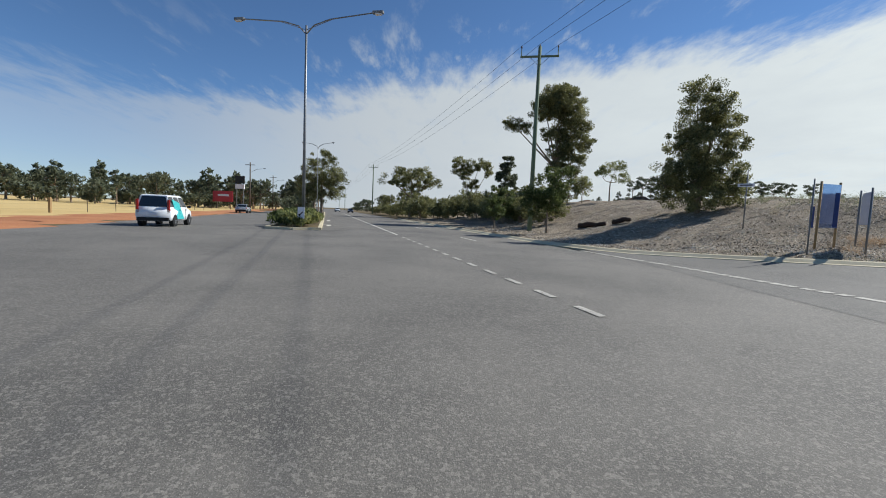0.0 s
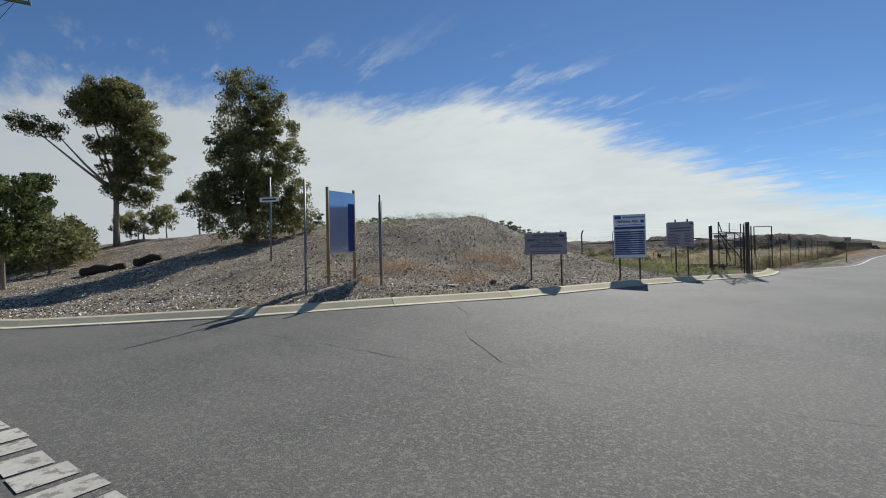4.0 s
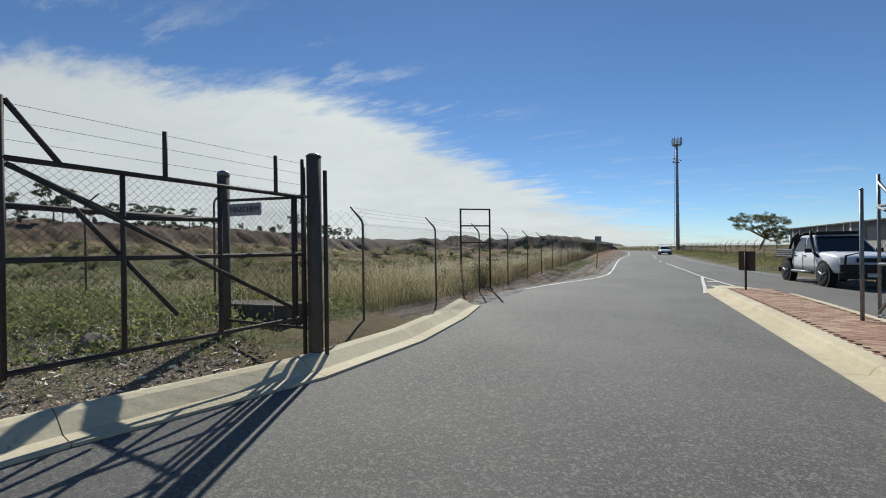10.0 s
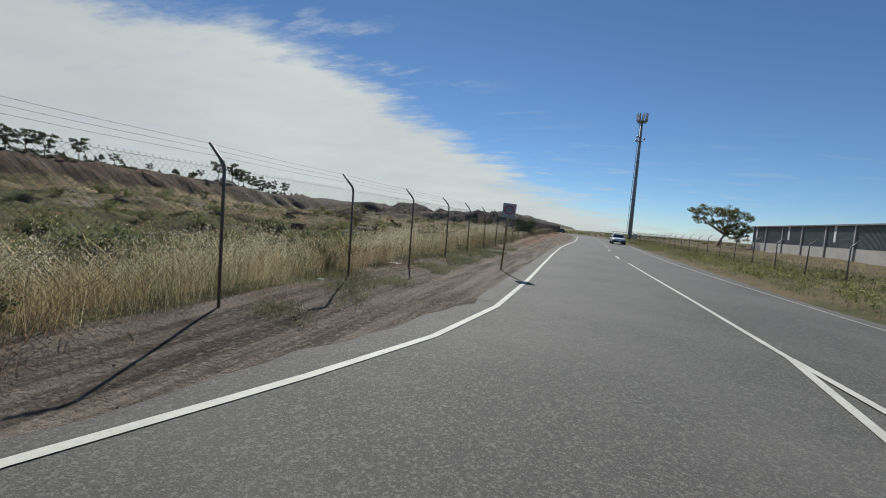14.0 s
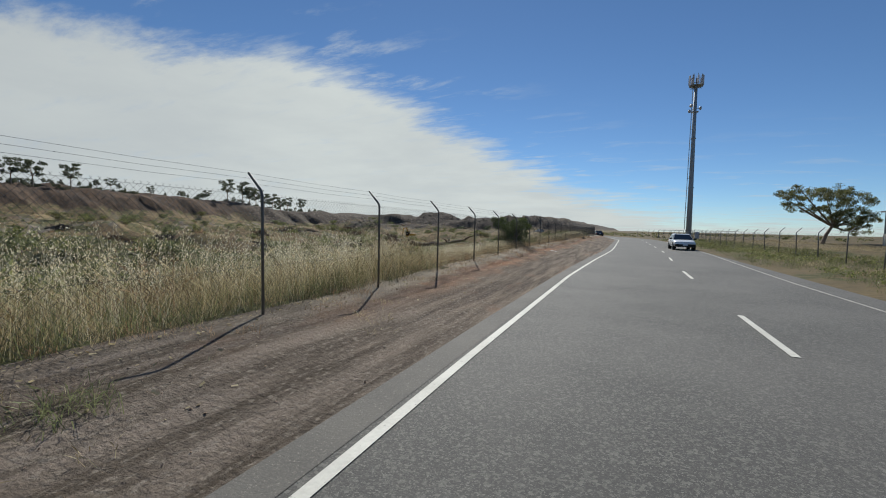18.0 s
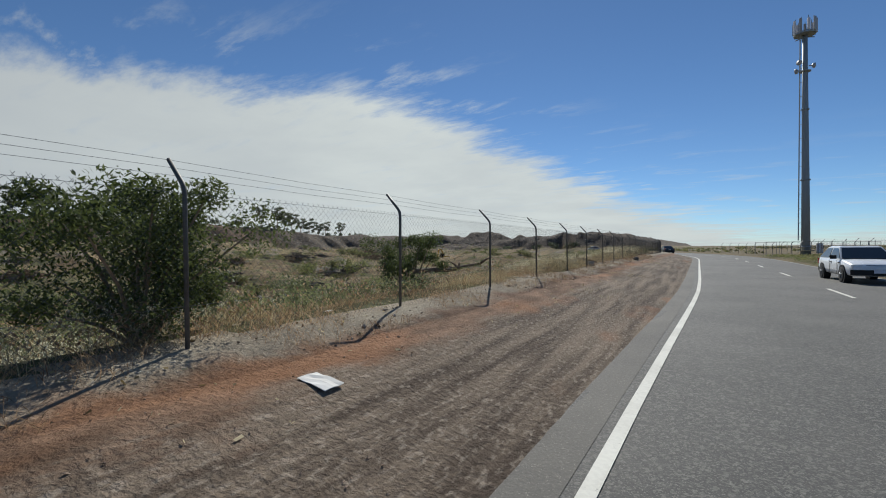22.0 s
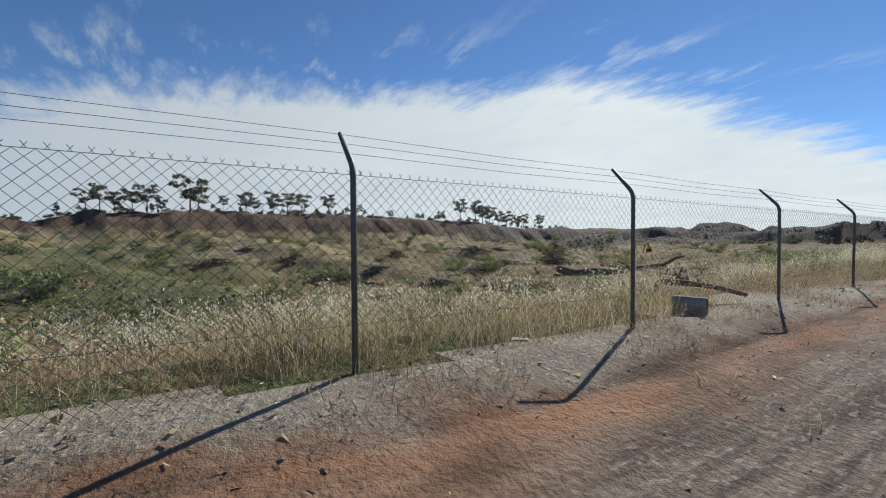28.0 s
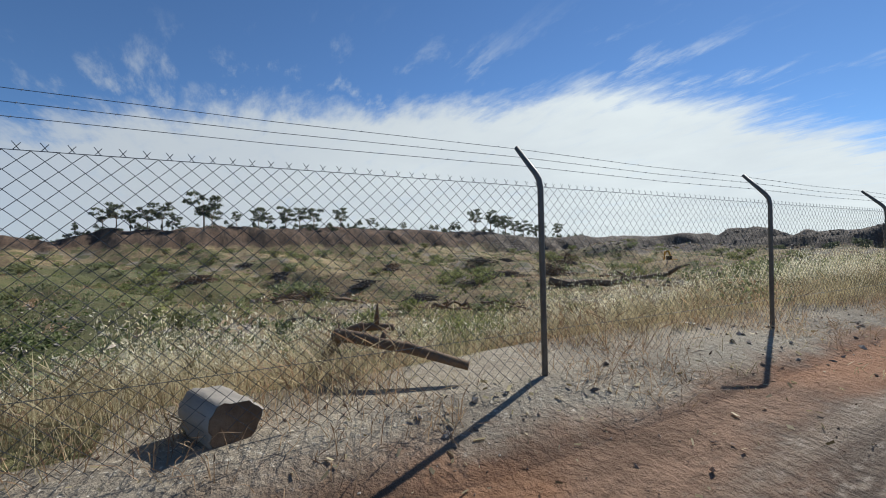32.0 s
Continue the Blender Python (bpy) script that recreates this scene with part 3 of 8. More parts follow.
SOILS = [("ground", "dry brown ground with thin grass and low rises", DRY), ("mound", "rounded mound of grey-brown rubble and bark mulch", MULCH),
         ("basin", "weedy hollow of a tip behind the wire fence", BASIN), ("embankment", "bare brown earth embankment and heaps at the far side of the tip", BASIN),
         ("field", "dry yellow grass field beside the road", FIELD), ("red_verge", "strip of bare red soil along the road edge", REDSOIL),
         ("dirt_shoulder", "rutted shoulder of red dirt and grey gravel between road and fence", SHOULDER),
         ("spoil_heaps", "dark grey heaps of spoil and rubble in the tip", BASIN)]
verts = np.stack([X.ravel(), Y.ravel(), Z.ravel()], 1)
idx = np.arange(X.size).reshape(X.shape)
quads = np.stack([idx[:-1, :-1], idx[:-1, 1:], idx[1:, 1:], idx[1:, :-1]], -1).reshape(-1, 4)
soil = soil_at(verts[quads, 0].mean(1), verts[quads, 1].mean(1))
for k, (nm, lb, mt) in enumerate(SOILS):
    q = quads[soil == k]
    used = np.unique(q)
    back = np.full(len(verts), -1)
    back[used] = np.arange(len(used))
    me = bpy.data.meshes.new(nm)
    me.from_pydata(verts[used].tolist(), [], back[q].tolist())
    me.materials.append(mt)
    me.shade_smooth()
    tagged(new(nm, me), lb, "ground", kind="structure")


def line_pts(pts, step):
    """Points every step along a line of corners."""
    out = []
    for a, b in zip(pts, pts[1:]):
        n = max(1, int(math.dist(a, b) / step))
        out += [tuple(a[k] + (b[k] - a[k]) * i / n for k in range(len(a))) for i in range(n)]
    return out + [pts[-1]]


# side road, which the shot starts on
def r1(x, off, z=0.0):
    """A point of the side road: off metres from its right-hand kerb."""
    return (x + off * 0.224, -35.4 + 0.23 * x - off * 0.975, z)


xs = list(np.arange(-400, 130, 6.0))
s = Shape()
for o0, o1 in ((0.25, 8), (8, 16.5), (16.5, 25.2)):
    s.strip([r1(x, o1) for x in xs], [r1(x, o0) for x in xs])
side_road = tagged(part("road_side", s, ASPHALT_OLD), "wide worn grey asphalt road with a median", "road", kind="structure")

# main road along the tip fence
ys = [-37 + 0.5 * i for i in range(44)] + [-15 + 0.5 * i for i in range(60)] + [15 + 3.0 * i for i in range(28)]
ys += [99 + 3.0 * i for i in range(36)]


def r2(y, off, z=0.0):
    """A point of the main road: off metres to the right of the fence."""
    if y <= 95:
        return (off, y, z)
    t = (y - 95) / 140
    return (6.5 - 140 + (140 + off - 6.5) * math.cos(t), 95 + (140 + off - 6.5) * math.sin(t), z)


s = Shape()
def lane(y, u):
    """A point of the road surface, u from 0 at the left edge to 1 at the right one."""
    k, e = float(kerb_x(min(y, 95))), float(right_edge(y))
    k += (0.06 * math.sin(y * 2.1) + 0.05 * math.sin(y * 5.3 + 1)) * (y > 1)
    x, yy, _ = r2(y, k + (e - k) * u)
    return (x, yy, 0.004 + float(fall(x, yy)))


for k in range(16):
    s.strip([lane(y, k / 16) for y in ys], [lane(y, (k + 1) / 16) for y in ys])
main_road = tagged(part("road_main", s, ASPHALT), "grey asphalt two-lane road with white edge lines", "road", kind="structure")
s = Shape()
def edge_off(y, d, z=0.008):
    """A point d metres in from the left edge of the main road."""
    return r2(y, float(kerb_x(min(y, 95))) + d, z)


s.strip([edge_off(y, -0.02) for y in ys if y >= 10], [edge_off(y, 0.34) for y in ys if y >= 10])
part("edge_seal", s, SEAL, main_road, "paler sealed strip at the road edge")


def stripe(parent, pts, width, z=0.012, name="road_marking", paint=PAINT):
    """A painted line through pts."""
    s = Shape()
    lf, rt = [], []
    for i, p in enumerate(pts):
        a, b = pts[max(i - 1, 0)], pts[min(i + 1, len(pts) - 1)]
        dx, dy = b[0] - a[0], b[1] - a[1]
        n = math.hypot(dx, dy)
        lf.append((p[0] - dy / n * width / 2, p[1] + dx / n * width / 2, z + float(fall(p[0], p[1]))))
        rt.append((p[0] + dy / n * width / 2, p[1] - dx / n * width / 2, z + float(fall(p[0], p[1]))))
    s.strip(lf, rt)
    return part(name, s, paint, parent)


LEFT_LINE = line_pts([(0.85, -1.2), (1.15, 1.2), (1.5, 3.0), (2.1, 4.9), (2.66, 6.9), (3.0, 9.5), (3.05, 14.0), (2.98, 20.0), (2.9, 28.0), (2.9, 38.0)], 0.6)
stripe(main_road, LEFT_LINE + [edge_off(y, float(np.interp(y, [42, 62], [0.45, 0.56])))[:2] for y in range(42, 190, 3)], 0.11)
stripe(main_road, [(11.6, 4.0), (10.9, 8.0), (10.35, 13), (9.95, 20), (9.65, 28), (9.65, 40)] + [edge_off(y, 7.15)[:2] for y in range(46, 190, 4)], 0.08, paint=PAINT_WORN)
stripe(main_road, [(7.25, 8.6), (7.15, 14), (7.0, 20), (6.85, 26.2)], 0.1, 0.015)
stripe(main_road, [(6.26, 0.2), (6.48, 1.9), (6.85, 5.2), (7.25, 8.6)], 0.11, 0.018)
stripe(main_road, [(8.45, 0.2), (7.97, 1.3), (7.6, 2.9), (7.45, 4.8), (7.25, 8.6)], 0.11, 0.021)
stripe(main_road, [(6.8, 3.1), (7.6, 1.8)], 0.36, 0.024)
stripe(main_road, [(7.03, 5.5), (7.38, 4.95)], 0.3, 0.024)
for k in range(15):
    y = 29.8 + 9.95 * k
    stripe(main_road, [edge_off(y, 4.22)[:2], edge_off(y + 3.0, 4.22)[:2]], 0.11)
# markings of the side road
for k in range(13):
    x = 3.5 - 1.5 * k
    stripe(side_road, [r1(x, 7.5)[:2], r1(x - 0.75, 7.5)[:2]], 0.15, paint=PAINT_WORN)
stripe(side_road, [r1(x, 7.5)[:2] for x in range(-17, -200, -6)], 0.13)
stripe(side_road, [r1(-13.5, 3.6)[:2], r1(-16.5, 3.6)[:2]], 0.12)
stripe(side_road, [r1(-28, 3.6)[:2], r1(-31, 3.6)[:2]], 0.12)
stripe(side_road, [r1(-27.2, 11.6)[:2], r1(-29.6, 11.6)[:2]], 0.35)
stripe(side_road, [r1(-29.5, 11.0)[:2], r1(-29.3, 12.3)[:2]], 0.3)
stripe(side_road, [r1(-40, 11.6)[:2], r1(-43, 11.6)[:2]], 0.35)
for k in range(40):
    x = -8.6 + 0.39 * k
    o = 0.06 + 0.05 * math.sin(k * 0.35)
    ln = 0.3 + 0.05 * math.sin(k * 2.3) + (0.1 if k % 11 == 6 else 0)
    stripe(side_road, [r1(x, o)[:2], r1(x + ln, o + 0.01 * math.sin(k * 5.1))[:2]], 0.32 + 0.05 * math.sin(k * 1.7), paint=PAINT_WORN)


def crack(parent, pts, width):
    s = Shape()
    pts = line_pts(pts, 0.5)
    pts = [(p[0] + random.uniform(-0.05, 0.05), p[1] + random.uniform(-0.05, 0.05)) for p in pts]
    s.strip([(p[0] - width, p[1], 0.011 + float(fall(p[0], p[1]))) for p in pts], [(p[0] + width, p[1] + width, 0.011 + float(fall(p[0], p[1]))) for p in pts])
    part("tar_seam", s, TAR, parent, "dark sealed crack")


crack(main_road, [(-2.4, -27.5), (-0.5, -28.6), (1.0, -30.2), (2.2, -30.8)], 0.02)
crack(main_road, [(-6.2, -33.4), (-3.0, -32.5), (1.0, -31.6), (6.0, -30.0)], 0.018)


# kerbs: a barrier kerb and gutter, cast in lengths
def kerb_run(name, label, pts, joint=2.4, wide=0.2, high=0.15, gutter=0.34, flip=1):
    holder = thing(name, label, "kerb", kind="structure")
    pts = line_pts(pts, joint)
    for i, (a, b) in enumerate(zip(pts, pts[1:])):
        def side(p, q, r):
            d0 = Vector((q[0] - p[0], q[1] - p[1]))
            d1 = Vector((r[0] - q[0], r[1] - q[1]))
            d = (d0.normalized() + d1.normalized()).normalized()
            return Vector((d.y, -d.x)) * flip
        na = side(pts[i - 1], a, b) if i else side(a, b, (2 * b[0] - a[0], 2 * b[1] - a[1]))
        nb = side(a, b, pts[i + 2]) if i + 2 < len(pts) else side((2 * a[0] - b[0], 2 * a[1] - b[1]), a, b)
        prof = [(-wide, -0.15), (-wide, high - 0.015), (-wide + 0.03, high), (-0.12, high), (-0.04, high - 0.02), (0.14, 0.022), (gutter, 0.012), (gutter, -0.15)]
        va = [(a[0] + na.x * u, a[1] + na.y * u, w + float(fall(*a))) for u, w in prof]
        vb = [(b[0] + nb.x * u, b[1] + nb.y * u, w + float(fall(*b))) for u, w in prof]
        gap = 0.004
        va = [(p[0] + (q[0] - p[0]) * gap, p[1] + (q[1] - p[1]) * gap, p[2]) for p, q in zip(va, vb)]
        n = len(prof)
        fs = [(k, k + 1, n + k + 1, n + k) for k in range(n - 1)] + [tuple(range(n)), tuple(range(2 * n - 1, n - 1, -1))]
        part("kerb_stone", Shape().add(va + vb, fs), CONCRETE, holder)
    return holder


kerb_run("kerb_corner", "pale concrete kerb and gutter round the road corner", KERB)

# ---- chain-link fences ----
def chain_panel(w, h, pitch=0.075):
    """One bay of woven wire: zigzag wires that cross, with twisted ends at the top."""
    s = Shape()
    n, rows = int(w / pitch), int(h / pitch)
    t = 0.0013 if pitch < 0.1 else 0.002

    def seg(a, b):
        d = (Vector(b) - Vector(a)).normalized()
        u = d.cross(Vector((1, 0, 0))).normalized() * t
        v = Vector((t, 0, 0))
        a, b = Vector(a), Vector(b)
        s.add([a - u, a + u, b + u, b - u, a - v, a + v, b + v, b - v], [(0, 1, 2, 3), (4, 5, 6, 7)])
    for i in range(n + 1):
        y = w * i / n
        for k in range(rows):
            z0, z1 = h * k / rows, h * (k + 1) / rows
            o = pitch / 2 if k % 2 else -pitch / 2
            y = w * i / n + pitch / 2
            for sg in (1, -1):
                y0, y1 = y - sg * o, y + sg * o
                if -0.01 <= min(y0, y1) and max(y0, y1) <= w + 0.01:
                    seg((0.002 * sg, y0, z0), (0.002 * sg, y1, z1))
        seg((0, y - 0.01, h), (0, y + 0.012, h + 0.03))
        seg((0, y + 0.01, h), (0, y - 0.012, h + 0.034))
    return s.mesh("mesh_panel", WIRE)


POST_Y = [-9.35, -6.35, -3.25, -0.18, 2.85, 5.86, 9.04, 12.15, 15.32, 18.27, 21.37, 24.49, 27.52, 30.59, 33.62, 36.71, 39.77, 42.87, 45.87, 48.91, 52.07, 55.08, 58.26, 61.13, 64.42, 67.36, 70.44] + [73.49 + 3.05 * k for k in range(34)]
fence = thing("chain_link_fence", "galvanised chain-link fence with cranked posts and three barbed wires", "fence")
s = Shape()
s.tube([(0, 0, -0.3), (0, 0, 1.92), (-0.012, 0, 1.98), (-0.04, 0, 2.025), (-0.24, 0, 2.245)], [0.02, 0.02, 0.02, 0.02, 0.017], 10)
post_mesh = s.mesh("post", POSTSTEEL, True)
coarse_panel = chain_panel(3.0, 1.8, 0.2)
PANELS = {}
spots = []
for y in POST_Y:
    x, yy, _ = r2(y, float(np.interp(y, [-4, 3, 15, 22, 30, 40], [0.0, 0.12, 0.17, 0.12, 0.05, 0.0])))
    spots.append((x, yy, float(land(x, yy))))
for i, (x, y, z) in enumerate(spots):
    turn = math.degrees((POST_Y[i] - 95) / 140) if POST_Y[i] > 95 else 0
    part("post", post_mesh, GALV, fence, m=pose(x, y, 0.0, random.uniform(-0.5, 0.5), random.uniform(-0.4, 0.4), turn))
    if i + 1 < len(spots):
        x2, y2, z2 = spots[i + 1]
        ln = math.hypot(x2 - x, y2 - y)
        foot = round(min(z, z2) * 10) / 10 - 0.05
        key = (foot, POST_Y[i] < 80)
        if key not in PANELS:
            PANELS[key] = chain_panel(3.0, 1.93 - foot, 0.075 if key[1] else 0.15)
        m = Matrix.Translation((x, y, foot)) @ Matrix.Rotation(-math.atan2(x2 - x, y2 - y), 4, "Z") @ Matrix.Diagonal((1, ln / 3.0, 1, 1))
        part("mesh_panel", PANELS[key], WIRE, fence, m=m)


def barbed(pts, parent, name="barbed_wire", barbs=True):
    s = Shape()
    s.tube(pts, 0.0017, 4, False)
    if barbs:
        for a, b in zip(pts, pts[1:]):
            n = int(math.dist(a, b) / 0.15)
            for k in range(n):
                p = [a[j] + (b[j] - a[j]) * k / n for j in range(3)]
                r = 0.006
                s.add([(p[0] - 0.002, p[1] - r, p[2] - r), (p[0] + 0.002, p[1] - r, p[2] - r), (p[0], p[1] + r, p[2] + r)], [(0, 1, 2)])
                s.add([(p[0] - r, p[1], p[2] + r), (p[0] + 0.003, p[1], p[2] + r), (p[0] + r, p[1], p[2] - r)], [(0, 1, 2)])
    part(name, s, WIRE, parent)


for u in (0.3, 0.64, 0.98):
    pts = []
    for (x, y, z), (x2, y2, z2) in zip(spots, spots[1:]):
        pts.append((x - 0.03 - 0.21 * u, y, 2.015 + 0.225 * u))
        pts.append(((x + x2) / 2 - 0.03 - 0.21 * u, (y + y2) / 2, 2.002 + 0.225 * u))
    barbed(pts, fence)
for h in (0.95, 1.9):
    s = Shape()
    s.tube([(x + 0.004, y, h + 0.03) for x, y, z in spots], 0.002, 4, False)
    part("tension_wire", s, WIRE, fence)

# the boundary fence round to the gate, and the fence across the road
turned = thing("chain_link_fence", "chain-link fence running off behind the gate", "fence")
b0 = [(-0.2, -9.0), (-3.2, -9.6), (-6.2, -10.2), (-9.2, -10.8), (-12.2, -11.4), (-15.2, -12.0), (-18.2, -12.6), (-21.2, -13.2), (-24.2, -13.8), (-27.2, -14.4)]
for i, (x, y) in enumerate(b0[1:]):
    z = float(land(x, y))
    part("post", post_mesh, GALV, turned, m=pose(x, y, z, 0, 0, 78 + 180))
    xa, ya = b0[i]
    za = float(land(xa, ya))
    d = Vector((x - xa, y - ya, 0)).normalized()
    m = Matrix(((d.y, d.x, 0, xa), (-d.x, d.y, 0, ya), (0, (z - za) / 3.06, 1, max(za, 0) + 0.03), (0, 0, 0, 1)))
    part("mesh_panel", coarse_panel, WIRE, turned, m=m)
for u in (0.4, 0.95):
    barbed([(x, y + 0.28 * u, float(land(x, y)) + 1.92 + 0.3 * u) for x, y in b0[1:]], turned, barbs=False)

across = thing("chain_link_fence", "chain-link fence with cranked posts on the grass verge", "fence")
small_post = Shape()
small_post.tube([(0, 0, -0.3), (0, 0, 1.5), (0.03, 0, 1.56), (0.28, 0, 1.82)], [0.028, 0.028, 0.026, 0.022], 6)
small_post = small_post.mesh("post", GALV, True)
far_panel = chain_panel(3.4, 1.45, 0.2)
prev = None
for k in range(40):
    y = 6.0 + 3.4 * k
    x, yy, _ = r2(y, 14.6)
    z = float(land(x, yy))
    part("post", small_post, GALV, across, m=pose(x, yy, z, random.uniform(-2, 2), random.uniform(-2, 2), 0))
    if prev and k < 30:
        part("mesh_panel", far_panel, WIRE, across, m=Matrix.Translation((prev[0], prev[1], prev[2] + 0.03)) @ Matrix.Rotation(-math.atan2(x - prev[0], yy - prev[1]), 4, "Z"))
    prev = (x, yy, z)
for u in (0.5, 0.95):
    barbed([(r2(6 + 3.4 * k, 14.6 + 0.27 * u)[0], r2(6 + 3.4 * k, 14.6)[1], float(land(*r2(6 + 3.4 * k, 14.6)[:2])) + 1.56 + 0.25 * u) for k in range(40)], across, barbs=False)


# ---- gates ----
def gate_leaf(name, label, m, w=2.66, h=1.85, sign=False):
    """A steel tube gate leaf, clad in chain-link, with a barbed-wire top; it hangs at y=0 and ends at y=-w."""
    g = thing(name, label, "gate", m)
    r = 0.026
    for nm, pts in (("gate_stile", [(0, -0.06, 0.12), (0, -0.06, 2.52)]), ("gate_stile", [(0, -w, 0.1), (0, -w, 2.55)]), ("gate_rail", [(0, -0.06, 0.16), (0, -w, 0.14)]),
                    ("gate_rail", [(0, -0.06, 1.05), (0, -w, 1.02)]), ("gate_rail", [(0, -0.06, h), (0, -w, h + 0.06)]), ("gate_brace", [(0.01, -0.9, 1.3), (0.01, -w, h + 0.04)]),
                    ("gate_brace", [(0, -w + 0.55, h + 0.04), (0, -w, 2.42)]), ("gate_brace", [(0.03, -w + 0.05, 0.2), (0.03, -0.9, h - 0.1)]), ("gate_upright", [(0, -0.9, 0.16), (0, -0.9, h)]), ("gate_upright", [(0, -1.75, h), (0, -1.72, 2.4)]), ("gate_upright", [(0, -0.35, h), (0, -0.35, 2.45)])):
        part(nm, Shape().tube(pts, r, 8), RUST if sign else GALV, g, smooth_it=True)
    part("mesh_panel", chain_panel(w - 0.1, h - 0.25, 0.1), WIRE, g, m=pose(0.0, -w + 0.03, 0.18))
    for z in (2.02, 2.2, 2.38):
        barbed([(0, -0.06, z), (0, -w, z + 0.08)], g, barbs=False)
    return g


leaf = thing("steel_gate", "open brown steel gate leaf with chain-link and barbed wire", "gate", pose(0.62, -11.5, 0.0, 0, 0, -8.0))
for nm, pts in (("gate_stile", [(0, -0.03, 0.7), (0, -0.03, 2.58)]), ("gate_stile", [(0, -2.6, 0.66), (0, -2.6, 2.59)]), ("gate_rail", [(0, -0.03, 0.73), (0, -2.6, 0.7)]), ("gate_rail", [(0, -0.03, 1.47), (0, -2.6, 1.47)]),
                ("gate_rail", [(0, -0.03, 2.14), (0, -2.6, 2.17)]), ("gate_rail", [(0, -1.1, 1.82), (0, -1.88, 1.8)]), ("gate_upright", [(0, -1.88, 0.7), (0, -1.88, 2.15)]), ("gate_upright", [(0, -0.17, 0.72), (0, -0.17, 2.12)]),
                ("gate_upright", [(0, -1.55, 2.16), (0, -1.55, 2.57)]), ("gate_upright", [(0, -0.4, 2.14), (0, -0.4, 2.56)]), ("gate_brace", [(0.01, -1.9, 1.8), (0.01, -2.58, 2.13)]), ("gate_brace", [(0, -2.28, 2.17), (0, -2.58, 2.57)]), ("gate_brace", [(0.02, -2.56, 2.12), (0.02, -0.2, 0.86)]), ("gate_brace", [(-0.02, -1.9, 1.5), (-0.02, -2.2, 1.86)]), ("gate_brace", [(-0.02, -1.86, 1.45), (-0.02, -1.45, 0.95)]), ("gate_upright", [(0, -1.05, 0.71), (0, -1.05, 2.15)])):
    part(nm, Shape().tube(pts, 0.021, 8), RUST, leaf, smooth_it=True)
part("mesh_panel", chain_panel(2.54, 1.43, 0.065), WIRE, leaf, m=pose(0.0, -2.58, 0.72))
for z in (2.28, 2.41, 2.53):
    barbed([(0, -0.03, z), (0, -2.6, z + 0.015)], leaf)
gp = thing("gate_post", "thick weathered steel gate post at the kerb", "gate post", pose(0.72, -11.45, 0))
part("post_body", Shape().tube([(0, 0, -0.2), (0, 0, 2.62)], 0.085, 12), TIMBER_OLD, gp, smooth_it=True)
part("hinge_bar", Shape().tube([(-0.14, -0.02, 0.1), (-0.14, -0.02, 2.5)], 0.025, 8), RUST, gp, smooth_it=True)
part("hinge_bar", Shape().tube([(0.13, 0.04, 0.1), (0.13, 0.04, 2.45)], 0.025, 8), RUST, gp, smooth_it=True)
part("post_cap", Shape().tube([(0, 0, 2.62), (0, 0, 2.65)], [0.095, 0.06], 12), GALV, gp, smooth_it=True)
walk_gate = thing("steel_gate", "fixed chain-link gate panel with a small warning plate", "gate", pose(-0.76, -11.45, 0.2) @ Matrix.Diagonal((1, 1, 0.92, 1)))
part("post_body", Shape().tube([(0, 0, -0.2), (0, 0, 2.5)], 0.075, 12), TIMBER_OLD, walk_gate, smooth_it=True)
part("post_cap", Shape().tube([(0, 0, 2.5), (0, 0, 2.56), (0, 0, 2.58)], [0.08, 0.07, 0.03], 12), GALV, walk_gate, smooth_it=True)
for z in (0.45, 2.15):
    part("gate_rail", Shape().tube([(0, 0, z), (1.38, 0, z - 0.03)], 0.02, 8), RUST, walk_gate, smooth_it=True)
part("gate_upright", Shape().tube([(1.2, 0, 0.45), (1.2, 0, 2.15)], 0.02, 8), RUST, walk_gate, smooth_it=True)
part("mesh_panel", chain_panel(1.35, 1.68, 0.065), WIRE, walk_gate, m=pose(1.37, 0.0, 0.46, 0, 0, 90))
plate = part("warning_plate", Shape().box((0.42, -0.04, 2.0), (0.55, 0.006, 0.17)), SIGN_GREY, walk_gate, "small grey warning plate")
words("HAZCHEM", 0.105, SIGN_INK, plate, pose(0.42, -0.05, 2.0, 90, 0, 0))
bar = thing("boom_rail", "long horizontal steel rail between posts", "rail", pose(0, 0, 0.1))
part("rail_tube", Shape().tube([(-0.75, -11.5, 1.82), (-0.6, -14.4, 1.82), (-6.4, -13.4, 1.75)], 0.03, 8), RUST, bar, smooth_it=True)
part("rail_post", Shape().tube([(-6.4, -13.4, -0.1), (-6.4, -13.4, 2.3), (-6.3, -13.4, 2.5)], 0.04, 8), GALV, bar, smooth_it=True)
slab = thing("timber_box", "low dark timber trough lying behind the gate", "box", pose(-1.2, -10.4, 0.3, 0, 0, 5))
part("trough_side", Shape().box((0, 0, 0.2), (1.4, 0.5, 0.4), bevel=0.03), TIMBER_OLD, slab)

